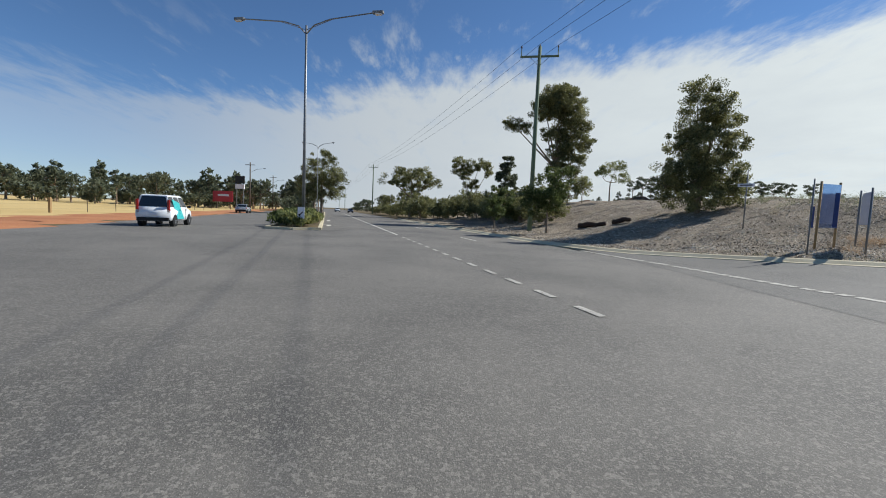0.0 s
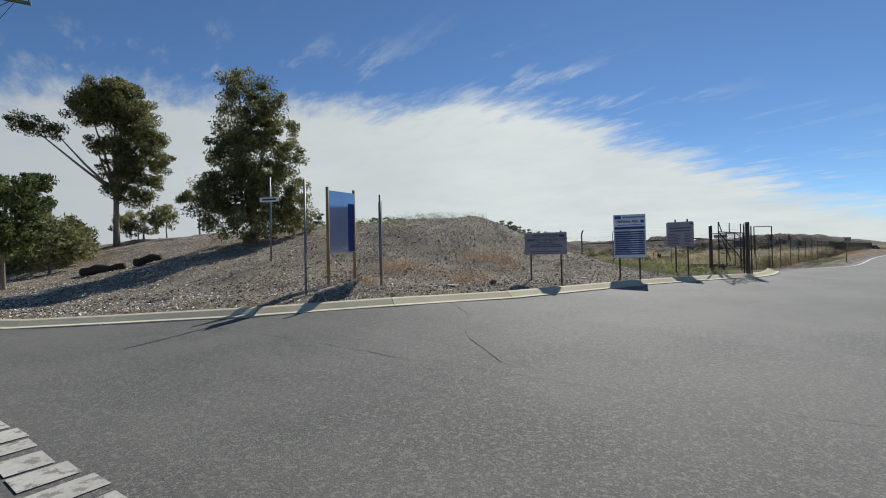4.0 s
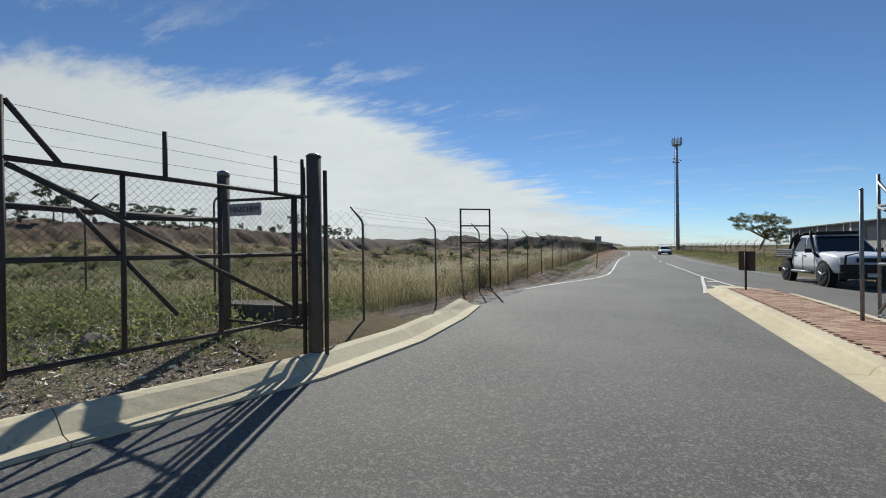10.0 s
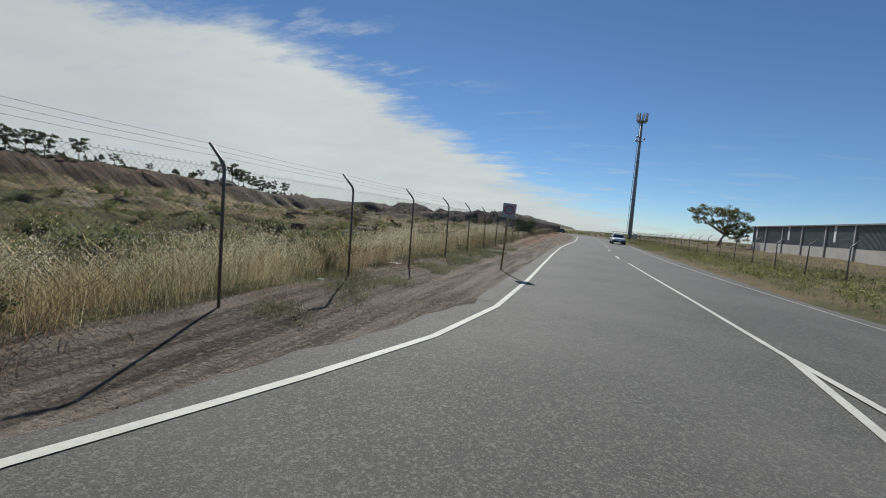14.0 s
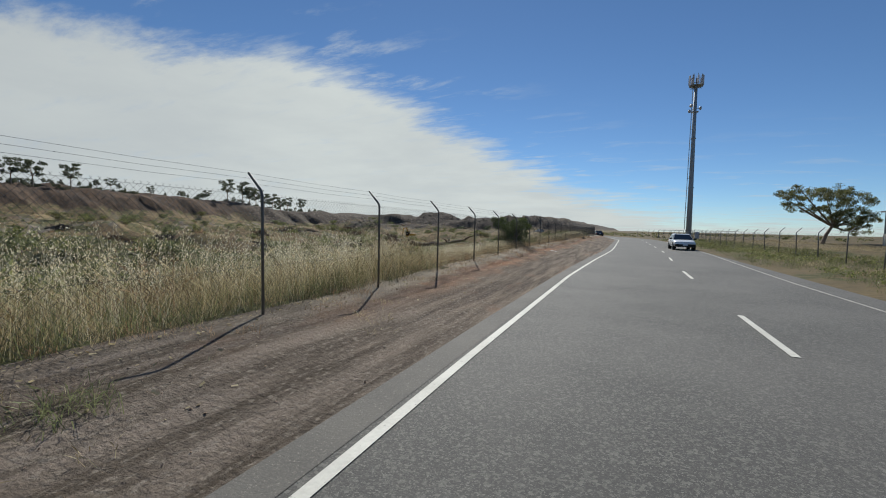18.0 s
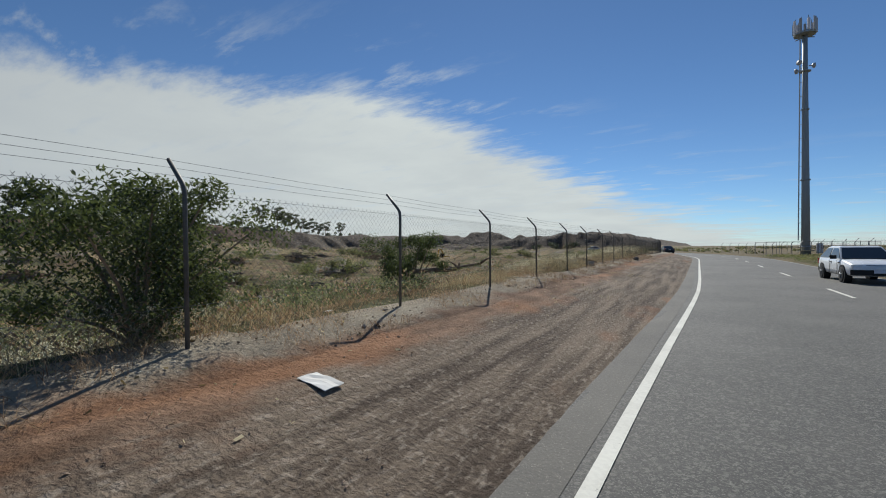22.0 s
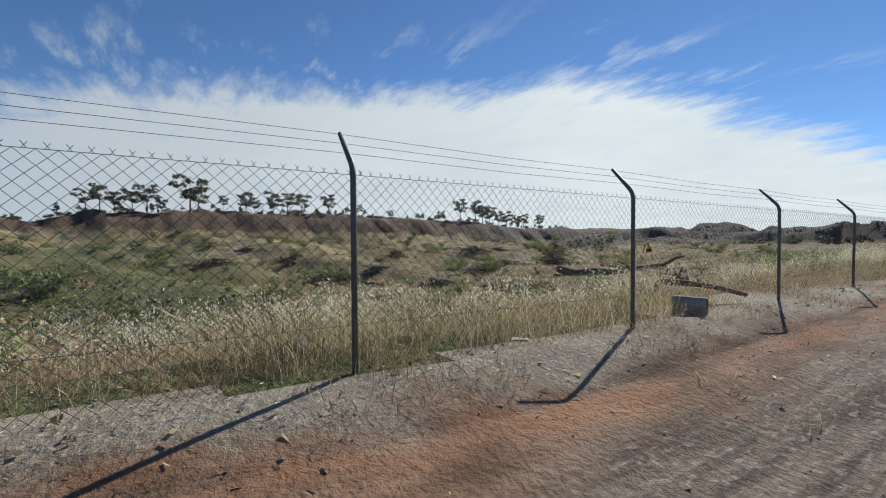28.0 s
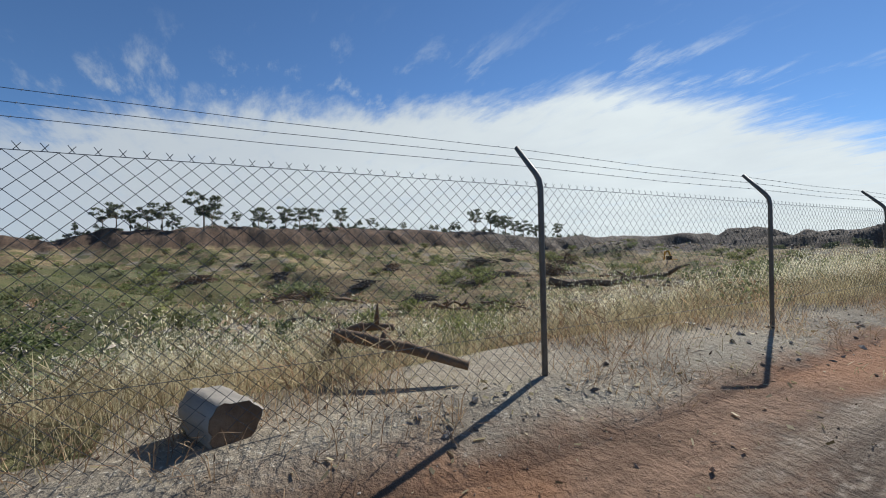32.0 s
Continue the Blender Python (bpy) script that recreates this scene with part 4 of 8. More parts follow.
gr = gate_leaf("steel_gate", "open galvanised steel gate leaf over the paved island", pose(8.15, -8.9, 0.14, 0, 0, 182.0), w=3.1, h=1.95)
for x, y, h, r, mt in ((8.0, -6.5, 2.75, 0.032, GALV), (8.15, -7.4, 2.6, 0.08, WOOD), (8.35, -8.7, 2.8, 0.06, RUST), (7.85, -5.7, 2.35, 0.03, GALV)):
    gp = thing("gate_post", "upright steel gate post on the paved island", "gate post", pose(x, y, 0.1))
    part("post_body", Shape().tube([(0, 0, -0.2), (0, 0, h)], r, 10), mt, gp, smooth_it=True)
    part("post_cap", Shape().tube([(0, 0, h), (0, 0, h + 0.03)], [r * 1.15, r * 0.6], 10), GALV, gp, smooth_it=True)
meter = thing("electric_box", "grey electrical box fixed beside the gate", "box", pose(8.5, -7.8, 0.15))
part("box_body", Shape().box((0, 0, 1.35), (0.3, 0.22, 0.6), bevel=0.02), SIGN_GREY, meter)
part("box_door", Shape().box((0, -0.115, 1.35), (0.26, 0.01, 0.54)), SIGN_WHITE, meter)
part("stand", Shape().tube([(0, 0, -0.1), (0, 0, 1.1)], 0.03, 8), GALV, meter, smooth_it=True)

# ---- the paved traffic island ----
isle = thing("traffic_island", "narrow traffic island paved in red brick with pale concrete edges", "traffic island", kind="structure")
ISLE = [(6.62, -13.6), (6.62, -11.4), (6.62, -9.2), (6.62, -7.0), (6.62, -4.8), (6.62, -2.6), (6.62, -0.4), (6.62, 0.9), (6.66, 1.4), (6.8, 1.75), (7.02, 1.88), (7.26, 1.78), (7.5, 1.45), (7.8, 0.8), (8.15, 0.0), (8.38, -0.8),
        (8.42, -2.6), (8.42, -4.8), (8.42, -7.0), (8.42, -9.2), (8.42, -11.4), (8.42, -13.6), (8.2, -14.2), (7.8, -14.5), (7.2, -14.5), (6.8, -14.2)]
prof = [(-0.26, 0.0), (-0.25, 0.02), (-0.02, 0.03), (0.04, 0.12), (0.09, 0.15), (0.28, 0.165), (0.28, 0.0)]
isle_n = []
for i, p in enumerate(ISLE):
    q, r = Vector(ISLE[i - 1]), Vector(ISLE[(i + 1) % len(ISLE)])
    d = (r - q).normalized()
    isle_n.append(Vector((d.y, -d.x)))
for i in range(len(ISLE)):
    j = (i + 1) % len(ISLE)
    a2, b2, na, nb = Vector(ISLE[i]), Vector(ISLE[j]), isle_n[i], isle_n[j]
    a2 = a2.lerp(b2, 0.004)
    va = [(a2.x + na.x * u, a2.y + na.y * u, w) for u, w in prof]
    vb = [(b2.x + nb.x * u, b2.y + nb.y * u, w) for u, w in prof]
    k = len(prof)
    part("kerb_stone", Shape().add(va + vb, [(m_, m_ + 1, k + m_ + 1, k + m_) for m_ in range(k - 1)] + [tuple(range(k)), tuple(range(2 * k - 1, k - 1, -1))]), CONCRETE, isle)
part("paver_bed", Shape().box((7.51, -6.6, 0.07), (1.34, 14.6, 0.15)), GROUT, isle)
part("nose_cap", Shape().add([(6.88, 0.55, 0.158), (7.9, 0.55, 0.158), (7.62, 0.95, 0.158), (7.3, 1.5, 0.158), (7.05, 1.64, 0.158), (6.9, 1.45, 0.158)], [(0, 1, 2, 3, 4, 5)]), CONCRETE, isle, "concrete nose of the island")

# ---- signs ----
def board(name, label, cat, p, q, z0, z1, face, back=None, posts=(0.14, 0.86), foot=0.0, top=None, post_mat=GALV, r=0.03, thick=0.012):
    """A flat board between the top corners p and q on two posts; its face looks to the right of the way from q to p."""
    p, q = Vector(p), Vector(q)
    d = (q - p)
    w = d.length
    g = thing(name, label, cat, Matrix.Translation((p.x, p.y, foot)) @ Matrix.Rotation(math.atan2(d.y, d.x), 4, "Z"))
    bd = part("board", Shape().box((w / 2, 0, (z0 + z1) / 2 - foot), (w, thick, z1 - z0)), face, g)
    for u in posts:
        part("post", Shape().tube([(w * u, thick / 2 + r, -0.35), (w * u, thick / 2 + r, (top or z1 - 0.05) - foot)], r, 8), post_mat, g, smooth_it=True)
    return g, bd, w


def rounded(w, z0, z1, t, r):
    """An upright plate with rounded corners, from x=0 to w."""
    pts = []
    for cx, cz, a0 in ((w - r, z0 + r, -90), (w - r, z1 - r, 0), (r, z1 - r, 90), (r, z0 + r, 180)):
        pts += [(cx + r * math.cos(radians(a0 + 15 * k)), cz + r * math.sin(radians(a0 + 15 * k))) for k in range(7)]
    n = len(pts)
    vs = [(x, -t / 2, z) for x, z in pts] + [(x, t / 2, z) for x, z in pts]
    return Shape().add(vs, [tuple(range(n)), tuple(range(2 * n - 1, n - 1, -1))] + [(i, n + i, n + (i + 1) % n, (i + 1) % n) for i in range(n)])


def bars(parent, w, rows, material, depth=-0.009, name="lettering"):
    """Plain bars: rows of (x0, x1, z0, z1) as shares of the board's width and metres up."""
    for x0, x1, z0, z1 in rows:
        part(name, Shape().box((w * (x0 + x1) / 2, depth, (z0 + z1) / 2), (w * (x1 - x0), 0.003, z1 - z0)), material, parent)


g, bd, w = board("notice_board", "tall shiny pale notice board with navy strip on timber posts", "sign", (-5.36, -29.03), (-5.54, -28.1), 1.57, 3.32, SIGN_SHEET, foot=0.25, top=3.42, posts=(-0.02, 1.02), post_mat=TIMBER, r=0.045)
bars(bd, w, [(0.72, 0.97, 1.35, 2.75)], SIGN_NAVY, name="dark_panel")
g, bd, w = board("notice_board", "pale notice board seen edge-on between two steel posts", "sign", (-4.3, -28.0), (-5.64, -27.08), 1.75, 3.02, SIGN_WHITE, foot=0.5, top=3.15, posts=(-0.02, 1.02), r=0.035)
bars(bd, w, [(0.12, 0.85, 2.1, 2.3), (0.15, 0.7, 1.85, 1.9), (0.15, 0.8, 1.7, 1.75), (0.15, 0.6, 1.55, 1.6)], SIGN_INK)
g = thing("sign_pole", "thin steel pole with a narrow blue sign seen edge-on", "sign", pose(-4.45, -30.2, 0.2))
part("pole", Shape().tube([(0, 0, -0.4), (0, 0, 3.2)], 0.028, 8), GALV, g, smooth_it=True)
part("plate", Shape().box((0.0, 0.035, 1.75), (0.45, 0.008, 0.8), rz=radians(154)), SIGN_NAVY, g)
g = thing("street_sign", "slim steel pole with a small white name blade", "sign", pose(-9.81, -28.9, float(land(-9.81, -28.9))))
part("pole", Shape().tube([(0, 0, -0.4), (0, 0, 3.0)], 0.03, 8), GALV, g, smooth_it=True)
bl = part("blade", Shape().box((0, -0.04, 2.2), (0.75, 0.01, 0.16), rz=radians(35)), SIGN_WHITE, g)
part("lettering", Shape().box((0.005, -0.048, 2.2), (0.55, 0.006, 0.06), rz=radians(35)), SIGN_INK, bl)

g, bd, w = board("facility_sign", "low weathered grey sign of a recycling facility on two posts", "sign", (-3.1, -23.03), (-1.76, -22.62), 1.39, 2.1, SIGN_PINK, foot=0.15, post_mat=TIMBER_OLD, top=2.15)
words("RECYCLING FACILITY", 0.115, SIGN_INK, bd, pose(w * 0.62, -0.009, 1.715, 90, 0, 0))
bars(bd, w, [(0.06, 0.24, 1.68, 1.75), (0.2, 0.8, 1.86, 1.89), (0.15, 0.78, 1.81, 1.835), (0.3, 0.68, 1.6, 1.635), (0.14, 0.86, 1.535, 1.57), (0.12, 0.9, 1.475, 1.51), (0.12, 0.86, 1.31, 1.345), (0.2, 0.75, 1.26, 1.28)], FADED_INK)
words("CLOSED", 0.06, SIGN_INK, bd, pose(w * 0.48, -0.009, 1.405, 90, 0, 0))
bars(bd, w, [(0.82, 0.95, 1.8, 1.87)], SIGN_NAVY, name="emblem")

g, bd, w = board("fee_sign", "tall white and blue striped price board on two posts", "sign", (-1.98, -18.9), (-0.98, -18.4), 1.19, 2.82, SIGN_WHITE, foot=0.12, posts=(0.18, 0.8), post_mat=RUST, top=2.7)
words("DISPOSAL FEES", 0.113, SIGN_INK, bd, pose(w * 0.43, -0.009, 2.43, 90, 0, 0), bold=0.0035)
bars(bd, w, [(0.04, 0.24, 2.54, 2.65), (0.84, 0.95, 2.38, 2.48)], SIGN_NAVY, name="emblem")
bars(bd, w, [(0.28, 0.97, 2.57, 2.62), (0.12, 0.88, 2.29, 2.32)], SIGN_BLUE)
rows = [(0.03, 0.97, 2.14, 2.24)]
z = 2.07
for k in range(11):
    rows.append((0.03, 0.97, z - 0.055, z - 0.004))
    z -= 0.083
bars(bd, w, rows, SIGN_NAVY, name="stripe")
bars(bd, w, [(0.06, 0.5 + 0.03 * (k % 4), 2.075 - 0.083 * k, 2.095 - 0.083 * k) for k in range(11)] + [(0.8, 0.93, 2.075 - 0.083 * k, 2.095 - 0.083 * k) for k in range(11)], SIGN_PINK)

# the board's dark grey holds the shade of its side away from the sun
g, bd, w = board("notice_sign", "notice sign with shaded grey face and rounded corners on two posts", "sign", (-1.62, -14.6), (-0.56, -14.46), 1.6, 2.66, SIGN_PINK, foot=0.12, posts=(0.33, 0.77), post_mat=RUST, top=2.77)
bd.data = rounded(w, 1.48, 2.54, 0.012, 0.07).mesh("board", SIGN_PINK)
rows = [(0.1, 0.9, 2.24, 2.3), (0.14, 0.88, 2.12, 2.17), (0.1, 0.5, 2.36, 2.38)]
for k in range(8):
    rows += [(0.08, 0.34 + 0.05 * (k * 3 % 5), 2.0 - 0.068 * k, 2.025 - 0.068 * k), (0.66, 0.84 + 0.03 * (k % 3), 2.0 - 0.068 * k, 2.025 - 0.068 * k)]
bars(bd, w, rows, FADED_INK)
bars(bd, w, [(0.87, 0.96, 2.42, 2.47)], SIGN_NAVY, name="emblem")

g = thing("empty_sign", "empty steel sign holder with three crossbars in front of the fence", "sign", pose(-0.84, -2.52, 0, 0, 0, math.degrees(math.atan2(0.59, 0.78))))
for u in (0.0, 0.98):
    part("post", Shape().tube([(u, 0, -0.3), (u, 0, 2.78)], 0.03, 8), RUST, g, smooth_it=True)
for z in (2.76, 2.23, 1.7):
    part("crossbar", Shape().tube([(0, 0, z), (0.98, 0, z)], 0.024, 8), RUST, g, smooth_it=True)

g = thing("island_sign", "brown square sign seen from behind on a short post", "sign", pose(7.33, 0.06, 0.15, 0, 0, -60))
part("plate", Shape().box((0, 0, 0.88), (0.62, 0.008, 0.58), bevel=0.0), SIGN_BROWN, g)
part("post", Shape().tube([(0, -0.04, -0.2), (0, -0.04, 1.15)], 0.03, 8), RUST, g, smooth_it=True)
g = thing("speed_sign", "small rectangular speed sign on a steel post", "sign", pose(2.0, 15.6, 0.1, 0, 3, 8) @ Matrix.Diagonal((1.25, 1.25, 1.08, 1)))
pl = part("plate", Shape().box((0, 0, 1.74), (0.34, 0.006, 0.42)), SIGN_GREY, g)
s = Shape()
ring = [(math.cos(k * math.pi / 12), math.sin(k * math.pi / 12)) for k in range(25)]
s.add([(0.13 * a, -0.006, 1.76 + 0.13 * b) for a, b in ring] + [(0.1 * a, -0.006, 1.76 + 0.1 * b) for a, b in ring], [(i, i + 1, 26 + i, 25 + i) for i in range(24)])
part("ring", s, SIGN_RED, pl)
words("50", 0.13, SIGN_INK, pl, pose(0, -0.006, 1.76, 90, 0, 0))
part("post", Shape().tube([(0, 0.03, -0.3), (0, 0.03, 1.95)], 0.025, 8), TIMBER, g, smooth_it=True)


# ---- poles, lamps and wires ----
def power_pole(m, label="tall green-grey timber power pole with a crossarm", h=14.7):
    g = thing("power_pole", label, "power pole", m, group="power poles along the side road")
    part("pole", Shape().tube([(0, 0, -0.5), (0, 0, h)], [0.2, 0.13], 12), TIMBER_POLE, g, smooth_it=True)
    part("crossarm", Shape().box((0, 0, h - 0.75), (0.12, 3.0, 0.14), bevel=0.01), TIMBER_POLE, g)
    for y in (-1.42, 1.42):
        part("bracket", Shape().tube([(0, y, h - 0.7), (0, y, h - 0.1)], 0.035, 6), TIMBER_POLE, g)
    for y, z in ((-1.42, h - 0.1), (1.42, h - 0.1), (0, h)):
        part("insulator", Shape().tube([(0, y, z), (0, y, z + 0.06), (0, y, z + 0.1), (0, y, z + 0.2)], [0.05, 0.07, 0.05, 0.03], 8), SIGN_BROWN, g, smooth_it=True)
    for y in (-0.75, 0.75):
        part("brace", Shape().tube([(0, y, h - 0.8), (0, 0, h - 1.5)], 0.018, 6), GALV, g)
    return g


pp = power_pole(pose(-23.85, -36.5, 0.2, 0, 0, -13))
POLES = [(66.0, -16.0), (-23.85, -36.5), (-122.0, -62.1), (-284.0, -101.4), (-430.0, -135.0)]
for x, y in (POLES[0], *POLES[2:]):
    copy_thing(pp, pose(x, y, 0.1, 0, 0, -13))
for y, z in ((-1.42, 14.8), (1.42, 14.8), (0.0, 14.9)):
    g = thing("power_line", "thin overhead power line hung between timber poles", "power line", group="overhead wires")
    for (xa, ya), (xb, yb) in zip(POLES, POLES[1:]):
        s = Shape()
        pts = []
        for k in range(17):
            t = k / 16
            pts.append((xa + (xb - xa) * t + y * 0.22, ya + (yb - ya) * t + y * 0.975, z + 0.2 - 4 * 1.1 * t * (1 - t)))
        s.tube(pts, 0.012, 4, False)
        part("wire_span", s, BLACK, g)

# two-armed street lamp on the median
lamp = thing("street_lamp", "tall galvanised street lamp with two curved arms on the median", "street lamp", pose(-20.9, -54.0, 0.15, 0, 0, -13), group="street lamps")
part("pole", Shape().tube([(0, 0, -0.3), (0, 0, 7), (0, 0, 14.2)], [0.13, 0.1, 0.07], 12), GALV, lamp, smooth_it=True)
for sgn in (1, -1):
    arm = part("arm", Shape().tube([(0, 0, 13.6), (0, sgn * 0.6, 14.2), (0, sgn * 1.8, 14.55), (0, sgn * 5.0, 14.85)], 0.045, 8), GALV, lamp, smooth_it=True)
    part("stay", Shape().tube([(0, 0, 13.9), (0, sgn * 2.2, 14.6)], 0.02, 6), GALV, lamp, smooth_it=True)
    head = part("luminaire", Shape().box((0, sgn * 5.35, 14.86), (0.3, 0.8, 0.16), bevel=0.06), GALV, lamp)
    part("lens", Shape().box((0, sgn * 5.4, 14.74), (0.22, 0.5, 0.09), bevel=0.05), LAMP_CLEAR, head)
for x in (-62, -104, -146, -188):
    copy_thing(lamp, pose(x, -54.0 + 0.23 * (x + 20.9), 0.15, 0, 0, -13) @ Matrix.Diagonal((0.8, 0.5, 0.8, 1)))
one = thing("street_lamp", "wooden pole with a single street lamp arm beside the far kerb", "street lamp", pose(-92, -86.5, 0.1, 0, 0, -13), group="street lamps")
part("pole", Shape().tube([(0, 0, -0.3), (0, 0, 11)], [0.18, 0.12], 10), TIMBER_OLD, one, smooth_it=True)
part("crossarm", Shape().box((0, 0, 10.4), (0.12, 2.4, 0.14)), TIMBER_OLD, one)
part("arm", Shape().tube([(0, 0, 8.6), (0, 1.6, 9.4), (0, 3.4, 9.6)], 0.04, 6), GALV, one, smooth_it=True)
part("luminaire", Shape().box((0, 3.7, 9.6), (0.25, 0.7, 0.14), bevel=0.05), GALV, one)
for x in (-135, -178, -221):
    copy_thing(one, pose(x, -86.5 + 0.23 * (x + 92), 0.1, 0, 0, -13))

# median island with planting
med = thing("median_island", "raised concrete-edged median strip with low planting", "median", kind="structure")
edge_pts = [r1(-20.2, 12.2)[:2], r1(-19.6, 13.9)[:2], r1(-20.2, 15.5)[:2], r1(-40, 15.5)[:2], r1(-120, 15.2)[:2], r1(-120, 12.5)[:2], r1(-40, 12.2)[:2], r1(-20.2, 12.2)[:2]]
pts = line_pts(edge_pts, 3.0)
for a, b in zip(pts, pts[1:]):
    part("kerb_stone", Shape().box(((a[0] + b[0]) / 2, (a[1] + b[1]) / 2, 0.08), (math.dist(a, b) - 0.01, 0.24, 0.17), rz=math.atan2(b[1] - a[1], b[0] - a[0]), bevel=0.03), CONCRETE, med)
s = Shape()
s.strip([r1(x, 15.4, 0.13) for x in range(-20, -121, -5)], [r1(x, 12.3, 0.13) for x in range(-20, -121, -5)])
part("soil", s, DRY, med)
g = thing("direction_sign", "small black and white arrow sign on the median nose", "sign", pose(*r1(-20.4, 13.4)[:2], 0.15, 0, 0, 75))
kp = part("plate", Shape().box((0, 0, 0.95), (0.5, 0.01, 0.75)), SIGN_WHITE, g)
part("arrow", Shape().add([(-0.16, -0.012, 0.72), (-0.02, -0.012, 0.7), (-0.06, -0.012, 0.78), (0.16, -0.012, 0.98), (0.1, -0.012, 1.04), (-0.12, -0.012, 0.84), (-0.2, -0.012, 0.88)], [(0, 1, 2, 3, 4, 5, 6)]), BLACK, kp)
part("post", Shape().tube([(0, 0.04, -0.2), (0, 0.04, 1.3)], 0.03, 8), GALV, g, smooth_it=True)

# low paddock fence along the far verge, billboard
pf = thing("paddock_fence", "low post-and-wire fence along the yellow field", "fence")
for k in range(34):
    x = -150 + 5.6 * k
    x0, y0, _ = r1(x, 33.5)
    big = k % 6 == 3
    part("post", Shape().tube([(x0, y0, -0.2), (x0, y0, 1.35 if big else 1.3)], 0.13 if big else 0.03, 7), TIMBER if big else RUST, pf)
for z in (0.45, 0.85, 1.2):
    part("wire", Shape().tube([r1(-150 + 5.6 * k, 33.5, z) for k in range(34)], 0.004, 4, False), WIRE, pf)
g = thing("billboard", "red roadside billboard on posts beyond the road", "billboard", pose(-98, -95.5, 0, 0, 0, 60))
part("panel", Shape().box((0, 0, 3.1), (7.5, 0.15, 2.6)), SIGN_RED, g)
part("lettering", Shape().box((0.3, -0.09, 3.4), (4.2, 0.02, 0.5)), SIGN_WHITE, g)
for x in (-2.5, 2.5):
    part("post", Shape().tube([(x, 0.2, -0.3), (x, 0.2, 4.2)], 0.12, 8), RUST, g)
g = thing("shop_sign", "tall dark and white pylon sign beside the road", "sign", pose(-96, -90.5, 0, 0, 0, 70))
part("panel", Shape().box((0, 0, 7.2), (2.6, 0.3, 1.8)), BLACK, g)
part("panel", Shape().box((0, 0, 5.6), (2.6, 0.3, 1.1)), SIGN_WHITE, g)
for x in (-1.0, 1.0):
    part("post", Shape().tube([(x, 0, -0.3), (x, 0, 8.1)], 0.1, 8), GALV, g)

# ---- mobile phone tower ----
tw = thing("phone_tower", "tall tapered grey steel phone tower with antennas", "tower", pose(15.35, 114.4, 0.7) @ Matrix.Diagonal((0.92, 0.92, 0.885, 1)))
part("mast", Shape().tube([(0, 0, -0.6), (0, 0, 10), (0, 0, 20), (0, 0, 31.0)], [0.52, 0.44, 0.36, 0.29], 24), TOWER, tw, smooth_it=True)
part("base_flange", Shape().tube([(0, 0, 0), (0, 0, 0.12)], 1.05, 24), CONCRETE, tw)
for z in (0.5, 10.0, 20.0):
    part("joint_collar", Shape().tube([(0, 0, z), (0, 0, z + 0.18)], 0.66 - 0.010 * z, 24), TOWER, tw, smooth_it=True)
lad = part("ladder", Shape().tube([(-0.8, 0.2, 1.5), (-0.5, 0.2, 31)], 0.04, 6), TOWER, tw)
part("ladder_rail", Shape().tube([(-0.8, -0.2, 1.5), (-0.5, -0.2, 31)], 0.04, 6), TOWER, lad)
for k in range(58):
    z = 2 + 0.5 * k
    part("rung", Shape().tube([(-0.8 + 0.0102 * (z - 1.5), -0.2, z), (-0.8 + 0.0102 * (z - 1.5), 0.2, z)], 0.025, 5), TOWER, lad)
    if k % 4 == 0:
        part("bracket", Shape().box((-0.62 + 0.0095 * (z - 1.5), 0, z), (0.36, 0.06, 0.06)), TOWER, lad)
hf = part("headframe", Shape().tube([(0, 0, 30.6), (0, 0, 30.75)], [1.25, 1.25], 16), TOWER, tw)
for k in range(9):
    t = k * 2 * math.pi / 9
    ant = part("antenna", Shape().box((1.25 * math.cos(t), 1.25 * math.sin(t), 31.7), (0.2, 0.32, 1.9 - 0.4 * (k % 3 == 1)), rz=t, bevel=0.04), SIGN_WHITE if k % 2 else SIGN_GREY, tw)
    part("antenna_pipe", Shape().tube([(1.1 * math.cos(t), 1.1 * math.sin(t), 30.4), (1.1 * math.cos(t), 1.1 * math.sin(t), 32.9)], 0.04, 6), GALV, ant)
for z in (30.3, 31.4):
    for k in range(3):
        t = k * 2 * math.pi / 3 + 0.4
        part("spar", Shape().tube([(0, 0, z), (1.2 * math.cos(t), 1.2 * math.sin(t), z)], 0.06, 6), GALV, hf)
for t, z in ((0.2, 26.2), (2.6, 25.8), (3.9, 26.6)):
    x, y = math.cos(t), math.sin(t)
    dish = part("dish", Shape().tube([(0.75 * x, 0.75 * y, z), (0.95 * x, 0.95 * y, z), (1.1 * x, 1.1 * y, z)], [0.12, 0.36, 0.36], 14), SIGN_GREY, tw, smooth_it=True)
    part("dish_arm", Shape().tube([(0.4 * x, 0.4 * y, z), (0.8 * x, 0.8 * y, z)], 0.06, 6), GALV, dish)
part("platform_ring", Shape().tube([(0, 0, 25.4), (0, 0, 25.5)], 0.68, 16), TOWER, tw)
cab = thing("equipment_hut", "small grey equipment cabinet at the foot of the tower", "cabinet", pose(16.6, 113.8, 0.5))
part("cabinet_body", Shape().box((0, 0, 0.55), (0.6, 0.5, 1.2), bevel=0.03), SIGN_GREY, cab)
part("cabinet_door", Shape().box((0, -0.26, 0.55), (0.5, 0.02, 1.05)), SIGN_WHITE, cab)
tf = thing("compound_fence", "low wire compound fence round the tower", "fence")
for k in range(12):
    for x, y in ((10.8 + 1.2 * k, 109.0), (10.8 + 1.2 * k, 121.0)):
        part("post", Shape().tube([(x, y, 0.2), (x, y, 1.9)], 0.022, 5), GALV, tf)
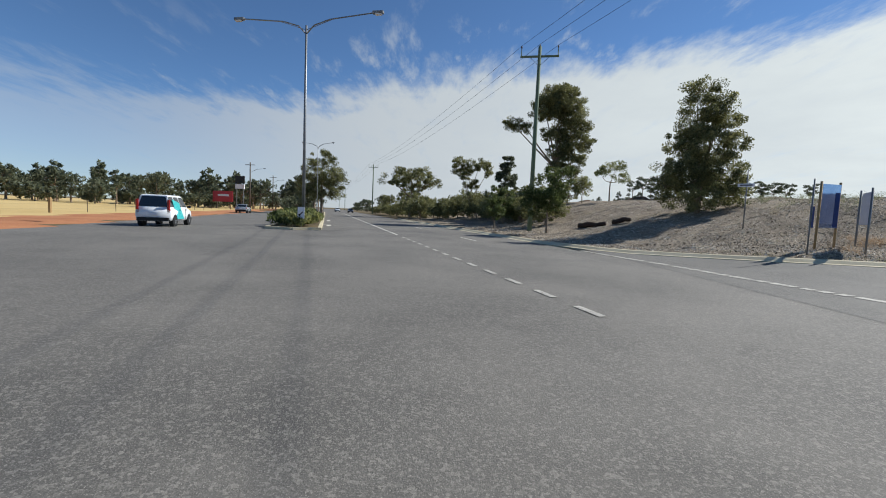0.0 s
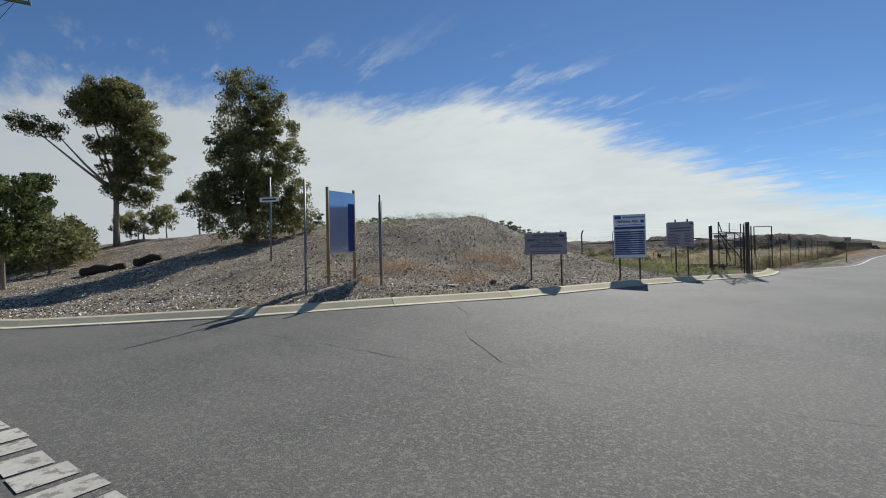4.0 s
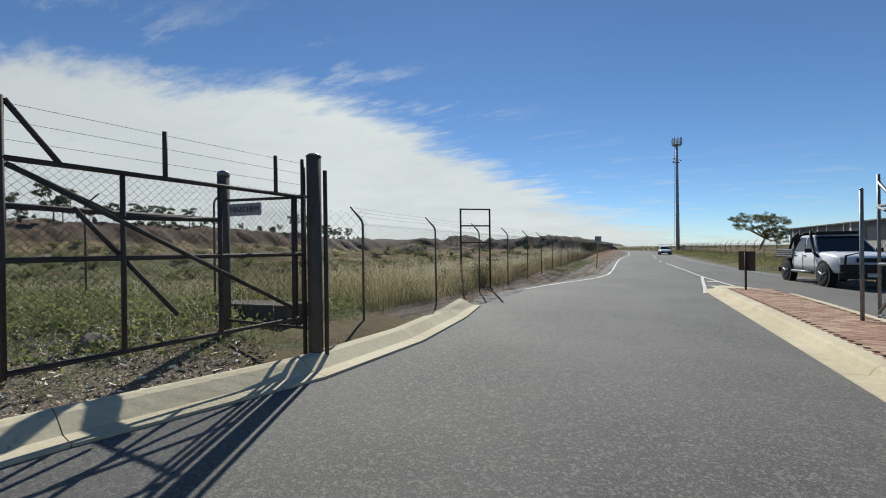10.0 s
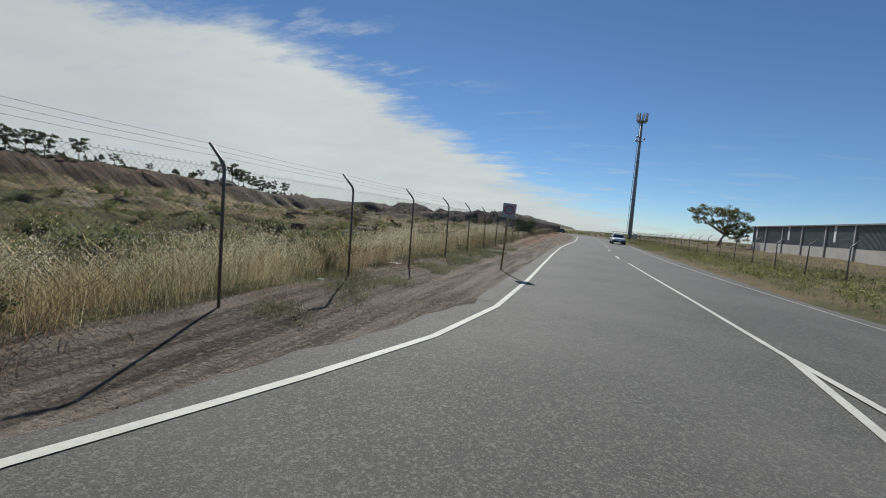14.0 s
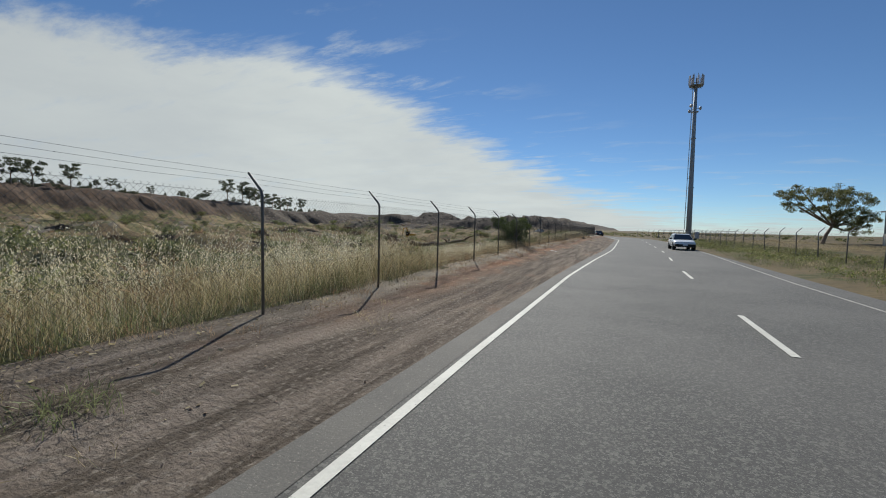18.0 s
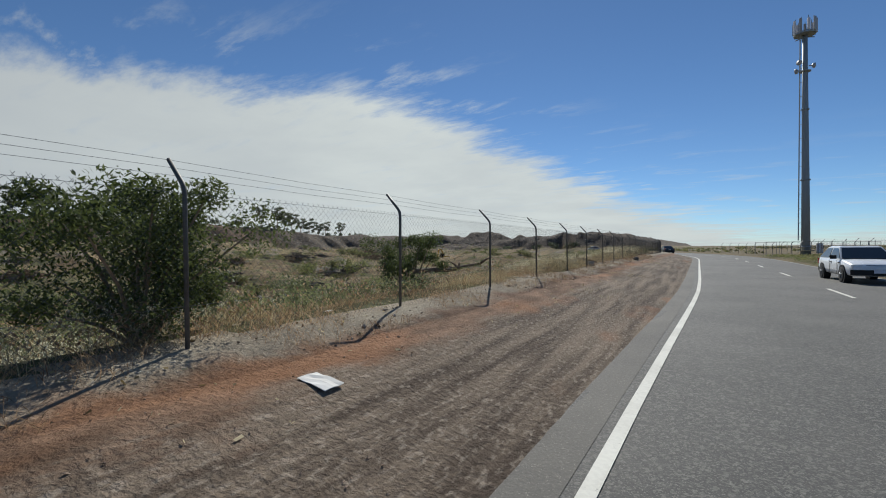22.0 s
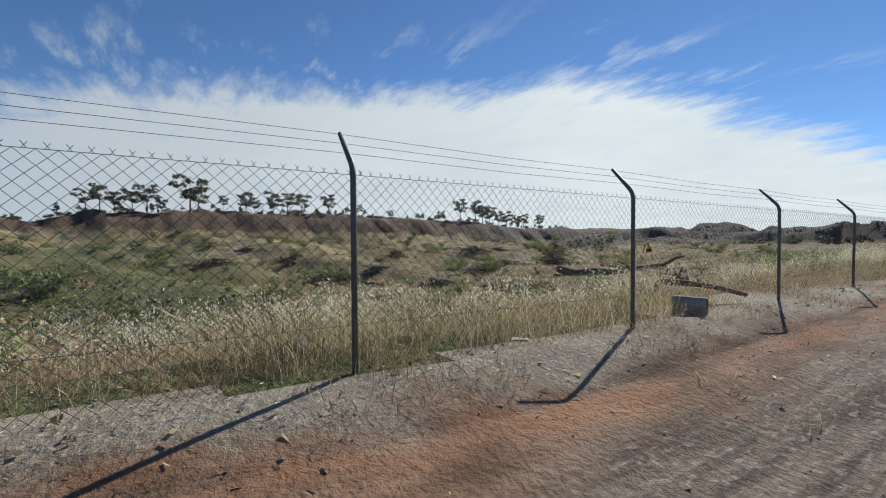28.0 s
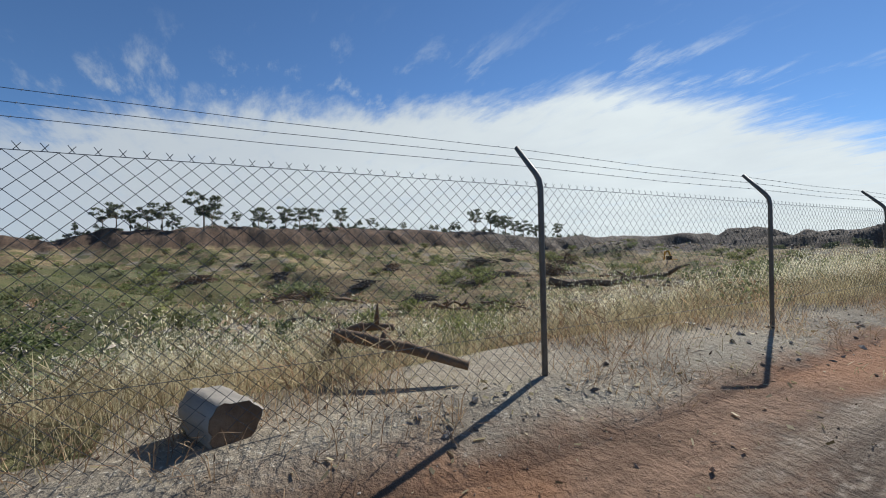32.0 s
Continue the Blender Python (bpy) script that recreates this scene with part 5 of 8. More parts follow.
for y in (109.0, 121.0):
    for z in (1.2, 1.85):
        part("rail", Shape().tube([(10.8, y, z), (24.0, y, z)], 0.016, 5), GALV, tf)

# ---- the shed across the road ----
shed = thing("warehouse", "long grey metal-clad shed on a pale block wall base", "warehouse", pose(33.0, 0, 0.3))
Y0, Y1, DEEP, EAVE = -6.0, 91.3, 34.0, 4.3
part("roof", Shape().add([(-0.25, Y0, EAVE), (DEEP / 2, Y0, EAVE + 1.6), (DEEP + 0.25, Y0, EAVE), (-0.25, Y1, EAVE), (DEEP / 2, Y1, EAVE + 1.6), (DEEP + 0.25, Y1, EAVE), (-0.25, Y0, EAVE - 0.12), (-0.25, Y1, EAVE - 0.12)],
                         [(0, 1, 4, 3), (1, 2, 5, 4), (6, 0, 3, 7)]), CLAD, shed)
part("gutter", Shape().box((-0.3, (Y0 + Y1) / 2, EAVE - 0.1), (0.16, Y1 - Y0, 0.16)), GALV, shed)
for side, y in (("end", Y0), ("end", Y1)):
    part("gable_wall", Shape().add([(0.05, y, -0.4), (DEEP, y, -0.4), (DEEP, y, EAVE - 0.02), (DEEP / 2, y, EAVE + 1.55), (0.05, y, EAVE - 0.02)], [(0, 1, 2, 3, 4)]), CLAD, shed)
part("back_wall", Shape().box((DEEP, (Y0 + Y1) / 2, EAVE / 2), (0.1, Y1 - Y0, EAVE)), CLAD, shed)
n = 16
bay = (Y1 - Y0) / n
for k in range(n):
    yc = Y0 + bay * (k + 0.5)
    s = Shape()
    wv = int(bay / 0.2)
    lo, hi = [], []
    for i in range(wv * 4 + 1):
        y = yc - bay / 2 + 0.12 + (bay - 0.24) * i / (wv * 4)
        x = -0.028 if i % 4 in (1, 2) else 0.0
        lo.append((x, y, 1.55))
        hi.append((x, y, EAVE - 0.15))
    s.strip(hi, lo)
    part("wall_sheet", s, CLAD, shed)
    part("block_wall", Shape().box((0.05, yc, 0.6), (0.2, bay - 0.2, 1.9)), BLOCK, shed)
    part("pilaster", Shape().box((-0.06, yc - bay / 2, 1.9), (0.22, 0.24, 4.6)), SIGN_GREY, shed)
    if k % 2:
        part("roof_light", Shape().box((-0.045, yc + 1.1, 3.3), (0.02, 0.5, 2.2)), SIGN_WHITE, shed, "pale translucent wall strip")
g = part("wall_sign", Shape().box((-0.2, 34.5, 3.9), (0.04, 2.2, 1.1)), SIGN_WHITE, shed, "white wall sign with a blue mark")
part("emblem", Shape().box((-0.225, 34.7, 4.1), (0.01, 1.2, 0.4)), SIGN_BLUE, g)

# ---- plants ----
def quads_mesh(name, vs, material, per=4):
    """A mesh of loose faces with per corners each, from an array of corners."""
    n = len(vs) // per
    me = bpy.data.meshes.new(name)
    me.vertices.add(len(vs))
    me.vertices.foreach_set("co", np.asarray(vs, np.float32).ravel())
    me.loops.add(n * per)
    me.loops.foreach_set("vertex_index", np.arange(n * per, dtype=np.int32))
    me.polygons.add(n)
    me.polygons.foreach_set("loop_start", np.arange(0, n * per, per, dtype=np.int32))
    me.materials.append(material)
    me.update(calc_edges=True)
    return me


def leaves(rng, centres, radii, count, size, droop=0.3):
    """Corners of many small leaf faces in clumps."""
    k = rng.integers(0, len(centres), count)
    d = rng.normal(size=(count, 3))
    d /= np.linalg.norm(d, axis=1)[:, None]
    p = centres[k] + d * radii[k][:, None] * (rng.random(count) ** 0.45)[:, None] * np.array([1, 1, 0.75])
    a = rng.normal(size=(count, 3))
    a[:, 2] -= droop * 2
    a /= np.linalg.norm(a, axis=1)[:, None]
    b = np.cross(a, rng.normal(size=(count, 3)))
    b /= np.linalg.norm(b, axis=1)[:, None] + 1e-9
    ln = size * rng.uniform(0.6, 1.3, count)[:, None]
    wd = ln * 0.38
    return np.stack([p - a * ln * 0.5, p + b * wd * 0.5, p + a * ln * 0.5, p - b * wd * 0.5], 1).reshape(-1, 3)


def tree_meshes(seed, lobes, height, trunk_r, base_z=0.0, clumps=60, count=7000, size=0.2, clump_r=0.55, leaf=None, lean=(0, 0), fork=0.35, forks=None):
    """Trunk with limbs to each lobe (x, y, z, rx, ry, rz), and a crown of leaf clumps spread through the lobes."""
    rng = np.random.default_rng(seed)
    s = Shape()
    top = Vector((lean[0], lean[1], height * fork))
    mid = Vector((lean[0] * 0.35 + rng.normal() * 0.05, lean[1] * 0.35, height * fork * 0.5))
    s.tube([(0, 0, -0.3), (0, 0, 0.15), tuple(mid), tuple(top)], [trunk_r * 1.5, trunk_r * 1.1, trunk_r * 0.9, trunk_r * 0.75], 9)
    cs, rs = [], []
    vol = np.array([a[3] * a[4] * a[5] for a in lobes]) ** 0.75
    for lobe, share in zip(lobes, vol / vol.sum()):
        c, r = np.array(lobe[:3]), np.array(lobe[3:])
        e = Vector(c - np.array([0, 0, r[2] * 0.3]))
        m = top.lerp(e, 0.5) + Vector((rng.normal() * 0.15, rng.normal() * 0.15, rng.normal() * 0.1 - 0.1))
        s.tube([tuple(top - Vector((0, 0, 0.1))), tuple(m), tuple(e)], [trunk_r * 0.6, trunk_r * 0.38, trunk_r * 0.16], 6)
        k = max(3, int(clumps * share))
        d = rng.normal(size=(k, 3))
        d /= np.linalg.norm(d, axis=1)[:, None]
        q = c + d * r * (rng.random(k) ** 0.35)[:, None]
        cs.append(q)
        rs.append(clump_r * rng.uniform(0.55, 1.25, k))
        for p in q[:6]:
            s.tube([tuple(e), tuple(Vector(p))], [trunk_r * 0.14, trunk_r * 0.05], 4)
    cs, rs = np.concatenate(cs), np.concatenate(rs)
    return s.mesh("trunk", BARK, True), quads_mesh("crown", leaves(rng, cs, rs, count, size), leaf or LEAF)


def plant(name, label, cat, meshes, m, group=""):
    g = thing(name, label, cat, m, group)
    part("trunk", meshes[0], BARK, g)
    part("crown", meshes[1], LEAF, g)
    return g


def at_land(x, y, rz=0.0, sc=1.0, dz=0.0):
    return pose(x, y, float(land(x, y)) + dz, 0, 0, rz) @ Matrix.Diagonal((sc, sc, sc, 1))


# the dense upright tree on the mound
plant("tree", "dense upright dark green eucalypt on the rubble mound", "tree", tree_meshes(3, [(0, 0, 1.3, 2.5, 2.6, 1.3), (-0.4, -1.2, 2.7, 2.2, 2.1, 1.4), (0.3, 1.2, 2.6, 2.1, 2.0, 1.5), (0.2, 0.5, 4.3, 2.3, 2.3, 1.4), (-0.3, -0.9, 4.6, 1.9, 1.8, 1.3),
      (0.1, 0.9, 6.0, 1.7, 1.8, 1.3), (0, -0.6, 6.4, 1.6, 1.6, 1.3), (0, -0.7, 8.0, 1.1, 1.0, 1.1), (0.1, 1.0, 7.6, 1.0, 1.0, 1.0), (0.3, 2.4, 1.5, 1.1, 1.2, 1.1), (-0.2, -2.5, 2.0, 1.1, 1.2, 1.2)], 9.0, 0.16, clumps=420, count=62000, size=0.17, clump_r=0.5, leaf=LEAF_DARK, fork=0.25), at_land(-17.0, -26.9) @ Matrix.Diagonal((1, 0.87, 0.98, 1)))
# the tall spreading gum behind it
plant("tree", "tall spreading gum tree with open pale limbs", "tree", tree_meshes(5, [(0, 0, 13.2, 3.0, 3.2, 1.9), (0, 1.2, 11.9, 2.4, 2.6, 1.6), (0, -1.7, 12.0, 2.0, 2.0, 1.4), (0, 0.3, 14.3, 2.0, 2.2, 0.9), (0, 1.7, 10.0, 2.3, 2.4, 1.4), (0, 2.5, 8.2, 2.1, 2.1, 1.4), (0, 0.5, 7.2, 1.8, 1.8, 1.1),
      (0, 1.9, 6.0, 1.8, 1.9, 1.1), (0, 0.2, 4.9, 1.2, 1.3, 0.7), (0, -0.2, 8.7, 1.4, 1.5, 0.9), (0, -1.5, 9.4, 1.0, 1.1, 0.7), (0.2, 1.6, 4.4, 1.4, 1.5, 0.9), (0.4, -5.6, 10.0, 1.2, 1.5, 0.8), (0.2, -4.0, 9.6, 0.8, 0.9, 0.5)], 14.5, 0.26, clumps=470, count=62000, size=0.24, clump_r=0.62, leaf=LEAF_DARK, fork=0.34), at_land(-41.3, -29.7, 0, 0.95))
young = tree_meshes(7, [(0, 0, 2.7, 1.4, 1.5, 1.2), (0.3, 0.5, 3.7, 1.2, 1.1, 0.9), (-0.3, -0.7, 1.9, 1.0, 1.0, 0.7)], 4.6, 0.07, clumps=70, count=6500, size=0.2, clump_r=0.42, leaf=LEAF_FRESH, fork=0.4)
plant("tree", "young fresh green tree on the mulched bank", "tree", young, at_land(-20.5, -36.0, 20, 1.12), "trees on the bank")
plant("tree", "small leafy tree close to the kerb", "tree", young, at_land(-29.5, -38.6, 130, 0.72), "trees on the bank")
plant("tree", "leafy young tree on the mulched bank", "tree", young, at_land(-34.0, -37.0, 220, 0.9), "trees on the bank")
scrub = tree_meshes(9, [(0, 0, 1.9, 2.2, 2.6, 1.5), (0.4, 1.6, 1.6, 1.7, 1.8, 1.3), (-0.3, -1.8, 2.2, 1.6, 1.6, 1.3)], 4.0, 0.1, clumps=90, count=3800, size=0.31, clump_r=0.5, leaf=LEAF_DARK, fork=0.2)
for x, y, rz, sc in ((-37.0, -36.6, 0, 0.8), (-41.5, -37.6, 70, 0.72), (-47, -38.4, 140, 0.8), (-53, -40.6, 200, 0.78), (-39, -33.4, 260, 0.9), (-49, -36.0, 30, 0.85), (-58, -43.4, 60, 0.8), (-64, -46.3, 90, 1.2), (-67, -44.0, 20, 1.0), (-72, -47.0, 40, 0.85), (-84, -50.0, 10, 0.9), (-92, -52.4, 190, 0.95), (-102, -55, 90, 0.8), (-112, -57.2, 30, 0.75), (-124, -60, 200, 0.8), (-136, -62.6, 150, 0.8), (-34.5, -35.2, 110, 0.75), (-43, -35.6, 15, 0.9), (-45.5, -36.9, 240, 0.8), (-51, -38.2, 80, 0.95), (-55, -39.5, 310, 0.9), (-56, -41.8, 120, 0.8), (-61, -43.0, 170, 1.0), (-70, -45.6, 280, 1.1), (-75, -46.4, 200, 1.1), (-79, -48.8, 330, 1.0), (-87, -49.0, 100, 1.0), (-96, -51.4, 250, 1.0), (-107, -54.4, 60, 0.95), (-118, -57, 0, 0.95), (-32.5, -34.4, 40, 0.7), (-36, -34.6, 190, 0.85), (-40.5, -35.4, 300, 0.9), (-44, -33.6, 130, 1.0), (-48, -34.4, 220, 1.05), (-53, -37.4, 10, 1.05), (-59, -40.8, 250, 1.05), (-30.5, -33.8, 90, 0.9), (-43.4, -27.4, 150, 0.85), (-27.0, -34.4, 200, 0.7)):
    plant("bush", "dark rounded scrub bush on the road bank", "bush", scrub, at_land(x, y, rz, sc), "bushes on the bank")
dome = tree_meshes(11, [(0, 0, 6.4, 3.4, 3.8, 1.3), (0, 2.6, 5.4, 2.0, 1.9, 1.1), (0.3, -2.8, 5.6, 1.9, 1.9, 1.0), (0, 0, 4.5, 2.6, 2.6, 1.0)], 7.8, 0.22, clumps=120, count=12000, size=0.27, clump_r=0.6, leaf=LEAF_DARK, fork=0.4)
twin = tree_meshes(12, [(0, -1.5, 7.2, 1.2, 1.3, 1.2), (0, -0.5, 6.2, 1.2, 1.2, 0.8), (0.2, 1.2, 7.4, 1.3, 1.5, 0.9), (0, 2.4, 6.6, 0.9, 1.0, 0.7), (0, 0.5, 4.6, 1.0, 1.4, 0.6)], 8.4, 0.13, clumps=90, count=9000, size=0.24, clump_r=0.45, leaf=LEAF_DARK, fork=0.3)
plant("tree", "slender gum tree with two rounded crowns on the road bank", "tree", twin, at_land(-50, -39.3, 0, 1.0), "trees on the bank")
dome_far = tree_meshes(14, [(0, 0, 6.4, 3.2, 3.4, 1.4), (0, 2.6, 5.2, 1.9, 1.8, 1.2), (0.3, -2.8, 5.4, 1.8, 1.8, 1.1), (0, 0, 4.0, 2.6, 2.6, 1.2), (0.4, 0.8, 2.6, 2.0, 2.2, 1.0)], 7.8, 0.22, clumps=90, count=950, size=0.8, clump_r=0.7, leaf=LEAF_FAR, fork=0.4)
for x, y, rz, sc in ((-76, -48.6, 0, 1.3), (-98, -50, 150, 0.8), (-128, -58, 150, 0.8)):
    plant("tree", "broad-crowned gum tree on the road bank", "tree", dome, at_land(x, y, rz, sc), "trees on the bank")
casu = tree_meshes(13, [(0, 0, 4.0, 1.4, 1.5, 2.4), (0, 0.3, 6.6, 0.9, 1.0, 1.6), (0.2, -0.8, 5.4, 0.8, 0.9, 1.4)], 8.5, 0.12, clumps=90, count=6000, size=0.34, clump_r=0.4, leaf=LEAF_FAR, fork=0.3)
plant("tree", "thin feathery tree with upright grey-green foliage", "tree", casu, at_land(-45.0, -35.1, 0, 1.0))
sparse = tree_meshes(15, [(0, 0.4, 3.2, 1.2, 1.5, 0.8), (0.1, -1.0, 2.7, 0.8, 0.8, 0.5), (0, 1.2, 2.4, 0.7, 0.7, 0.5)], 4.0, 0.07, clumps=40, count=2400, size=0.2, clump_r=0.42, leaf=LEAF, fork=0.5)
for x, y, rz, sc in ((-39.7, -23.6, 0, 1.15), (-43.5, -25.5, 90, 0.85), (-45.5, -27.5, 180, 0.7)):
    plant("tree", "small sparse gum sapling on the crest of the mound", "tree", sparse, at_land(x, y, rz, sc), "saplings on the mound")
# median tree and planting
plant("tree", "round leafy gum tree on the median", "tree", tree_meshes(17, [(0, 0, 7.6, 3.8, 4.0, 2.9), (0.5, 2.2, 6.2, 2.6, 2.4, 2.2), (-0.4, -2.6, 5.8, 2.4, 2.3, 2.0), (0, 0, 10.2, 2.4, 2.6, 1.6), (0.3, -3.4, 4.2, 1.7, 1.7, 1.3), (0, 2.6, 4.0, 2.0, 1.9, 1.4), (0.2, 0, 3.4, 1.8, 2.0, 1.2)], 12.0, 0.26, clumps=230, count=26000, size=0.28, clump_r=0.75, leaf=LEAF_DARK, fork=0.32), at_land(-76.3, -66.2, 0, 1.06, 0.25))
rng = np.random.default_rng(21)
for k in range(16):
    x = -21.5 - 1.15 * k
    cs = np.column_stack([rng.normal(0, 0.5, 14), rng.normal(0, 0.55, 14), rng.uniform(0.35, 0.95, 14)])
    g = thing("shrub", "grassy green strap-leaf shrub on the median", "shrub", pose(*r1(x, 13.9 + 0.5 * math.sin(k * 2.1))[:2], 0.13), "median planting")
    part("foliage", quads_mesh("foliage", leaves(rng, cs, np.full(14, 0.42), 900, 0.34, -0.4), LEAF_FRESH if k % 3 else LEAF), LEAF, g)
    s = Shape()
    for j in range(5):
        a = rng.uniform(0, 6.28)
        s.tube([(0.08 * math.cos(a), 0.08 * math.sin(a), -0.05), (0.35 * math.cos(a), 0.35 * math.sin(a), 0.7)], [0.02, 0.008], 4)
    part("stem", s, BARK, g)

# bushes at the fence
def bush_mesh(seed, w, h, count, leaf, size=0.13):
    rng = np.random.default_rng(seed)
    n = 34
    u = rng.random(n) ** 0.8
    cs = np.column_stack([rng.normal(0, w * 0.3, n).clip(-0.48 * w, 0.48 * w) * (0.6 + 0.6 * u), rng.normal(0, w * 0.3, n).clip(-0.48 * w, 0.48 * w) * (0.6 + 0.6 * u), h * (0.15 + 0.75 * u)])
    s = Shape()
    for c in cs[:16]:
        s.tube([(0, 0, -0.1), (c[0] * 0.4, c[1] * 0.4, c[2] * 0.5), tuple(c)], [0.03, 0.018, 0.006], 4)
    return s.mesh("stem", BARK), quads_mesh("foliage", leaves(rng, cs, np.full(n, w * 0.17) * rng.uniform(0.6, 1.3, n), count, size, 0.1), leaf)


def bush(name, label, seed, x, y, w, h, count, leaf, size=0.13, group=""):
    st, fo = bush_mesh(seed, w, h, count, leaf, size)
    g = thing(name, label, "bush", at_land(x, y), group)
    part("stem", st, BARK, g)
    part("foliage", fo, leaf, g)
    return g


bush("bush", "large leafy green bush growing through the wire fence", 31, -0.95, 45.95, 2.0, 1.6, 24000, LEAF_FRESH, 0.052)
bush("bush", "leafy green bush behind the wire fence", 32, -2.2, 52.4, 1.5, 1.7, 19000, LEAF_FRESH, 0.05)
bush("bush", "pale green shrub behind the wire fence", 33, -2.6, 49.6, 1.8, 0.95, 5000, WEED, 0.07)
for k, (x, y, w, h) in enumerate(((-0.5, -1.7, 1.0, 0.7), (-1.5, -3.4, 0.9, 0.6), (-0.6, 3.6, 0.9, 0.55), (-0.9, 9.8, 1.0, 0.6))):
    bush("bush", "dark straggly weed bush at the fence", 52 + k, x, y, w, h, 2600, LEAF_DARK, 0.05, "weed bushes at the fence")
bush("bush", "low green shrub among dry grass", 34, -3.3, 66.0, 1.5, 0.75, 7000, LEAF, 0.04)
for k, (x, y, w, h) in enumerate(((-2.2, 72, 2.0, 1.1), (-3.0, 76, 2.6, 1.3), (-2.0, 80, 2.2, 1.0), (-3.6, 84, 3, 1.4), (-2.4, 88.5, 2.4, 1.2), (-3.4, 93, 3, 1.3))):
    bush("bush", "straggly grey-green shrub behind the far fence", 40 + k, x - float(bend(y)), y, w, h, 4500, LEAF if k % 2 else WEED, 0.085, "shrubs at the far fence")
rng = np.random.default_rng(77)
tuft_bush = [bush_mesh(60 + k, 2.2, 1.2, 520, (LEAF, LEAF_DARK, WEED)[k], 0.25) for k in range(3)]
for k in range(298):
    x, y = -9 - 138 * rng.random() ** 1.5, -2 + 230 * rng.random()
    if x + float(bend(y)) > -7:
        continue
    st, fo = tuft_bush[k % 3]
    g = thing("bush", ("olive scrub bush in the hollow", "dark scrub bush in the hollow", "pale weedy bush in the hollow")[k % 3], "bush", at_land(x, y, 40 * k, rng.uniform(0.5, 1.7) * (0.4 if x > -34 and 58 < y < 100 else 1.0)), "scrub in the hollow")
    part("stem", st, BARK, g)
    part("foliage", fo, LEAF, g)

# trees on the skyline
far_trees = []
for k in range(6):
    rg = np.random.default_rng(100 + k)
    n = 7 + k % 3
    lob = []
    for j in range(n):
        u = (j + 0.5 * rg.random()) / n
        a = 2.4 * j + rg.random()
        w = (1.0 + 1.7 * math.sin(0.5 + 2.1 * u)) * (0.75 if k % 2 else 1.0)
        lob.append((w * math.cos(a), w * math.sin(a), 10 * (0.42 + 0.5 * u), rg.uniform(1.1, 1.9), rg.uniform(1.1, 1.9), rg.uniform(0.5, 0.9)))
    far_trees.append(tree_meshes(120 + k, lob, 10, 0.2, clumps=170, count=2200, size=0.54, clump_r=0.5, leaf=LEAF_FAR, fork=0.38))
slight_trees = [tree_meshes(140 + k, [(0, 0.5, 7.2, 2.0, 2.4, 1.0), (0.4, -1.4, 6.0, 1.5, 1.6, 0.9), (-0.3, 1.6, 5.2, 1.4, 1.5, 0.8), (0, 0.2, 8.6, 1.2, 1.3, 0.8)], 10, 0.2, clumps=60, count=520, size=1.05, clump_r=0.6, leaf=LEAF_FAR, fork=0.4) for k in range(3)]
scrub_far = tree_meshes(9, [(0, 0, 1.9, 2.2, 2.6, 1.5), (0.4, 1.6, 1.6, 1.7, 1.8, 1.3), (-0.3, -1.8, 2.2, 1.6, 1.6, 1.3)], 4.0, 0.1, clumps=70, count=620, size=0.75, clump_r=0.5, leaf=LEAF_FAR, fork=0.2)
rng = np.random.default_rng(5)


def thicket(name, label, items):
    """Many far plants, past what one could count, joined: stuff."""
    vs, fs, ms, base = [], [], [], 0
    for (tr, cr), m in items:
        mm = np.array(m)
        for me, k in ((tr, 0), (cr, 1)):
            co = np.empty(len(me.vertices) * 3, np.float32)
            me.vertices.foreach_get("co", co)
            vs.append(co.reshape(-1, 3) @ mm[:3, :3].T + mm[:3, 3])
            fs += [tuple(base + i for i in f.vertices) for f in me.polygons]
            ms += [k] * len(me.polygons)
            base += len(me.vertices)
    me = bpy.data.meshes.new(name)
    me.from_pydata(np.concatenate(vs).tolist(), [], fs)
    me.materials.append(BARK)
    me.materials.append(LEAF_FAR)
    me.polygons.foreach_set("material_index", ms)
    return tagged(new(name, me), label, "trees", kind="stuff")


def skyline(x, y, sc, label="slender gum tree on the skyline", group="skyline trees"):
    k = int(rng.integers(0, 6))
    plant("tree", label, "tree", far_trees[k] if sc > 0.43 else slight_trees[k % 3], at_land(x, y, rng.uniform(0, 360), sc, -0.2), group)


for y, sc in ((37, 0.7), (40.5, 0.8), (44, 0.65), (48.5, 0.75), (52.3, 0.9), (56, 0.55), (64.1, 1.25), (66.5, 0.85), (73.8, 0.5), (80.9, 0.82), (84.0, 0.6), (90.2, 0.85), (95.1, 0.82), (100.1, 0.85), (110.1, 0.8), (122, 0.45), (136.5, 0.4),
              (161, 0.45), (171.8, 0.95), (179.7, 1.0), (184, 0.8), (189.6, 0.95), (195, 0.8), (200, 0.85), (206, 0.7), (210.9, 0.75), (222.4, 0.75)):
    skyline(-163.2 - rng.uniform(0, 2), y, 1.12 * sc)
thicket("far_scrub", "low scrubby gums and dark scrub along the top of the embankment",
        [(slight_trees[k % 3], at_land(-163 - rng.uniform(0, 25), rng.uniform(-20, 240), rng.uniform(0, 360), rng.uniform(0.2, 0.45), -0.2)) for k in range(80)]
        + [(scrub_far, at_land(-161.5 - rng.uniform(0, 12), rng.uniform(-20, 240), rng.uniform(0, 360), rng.uniform(0.25, 0.6), -0.2)) for k in range(90)])
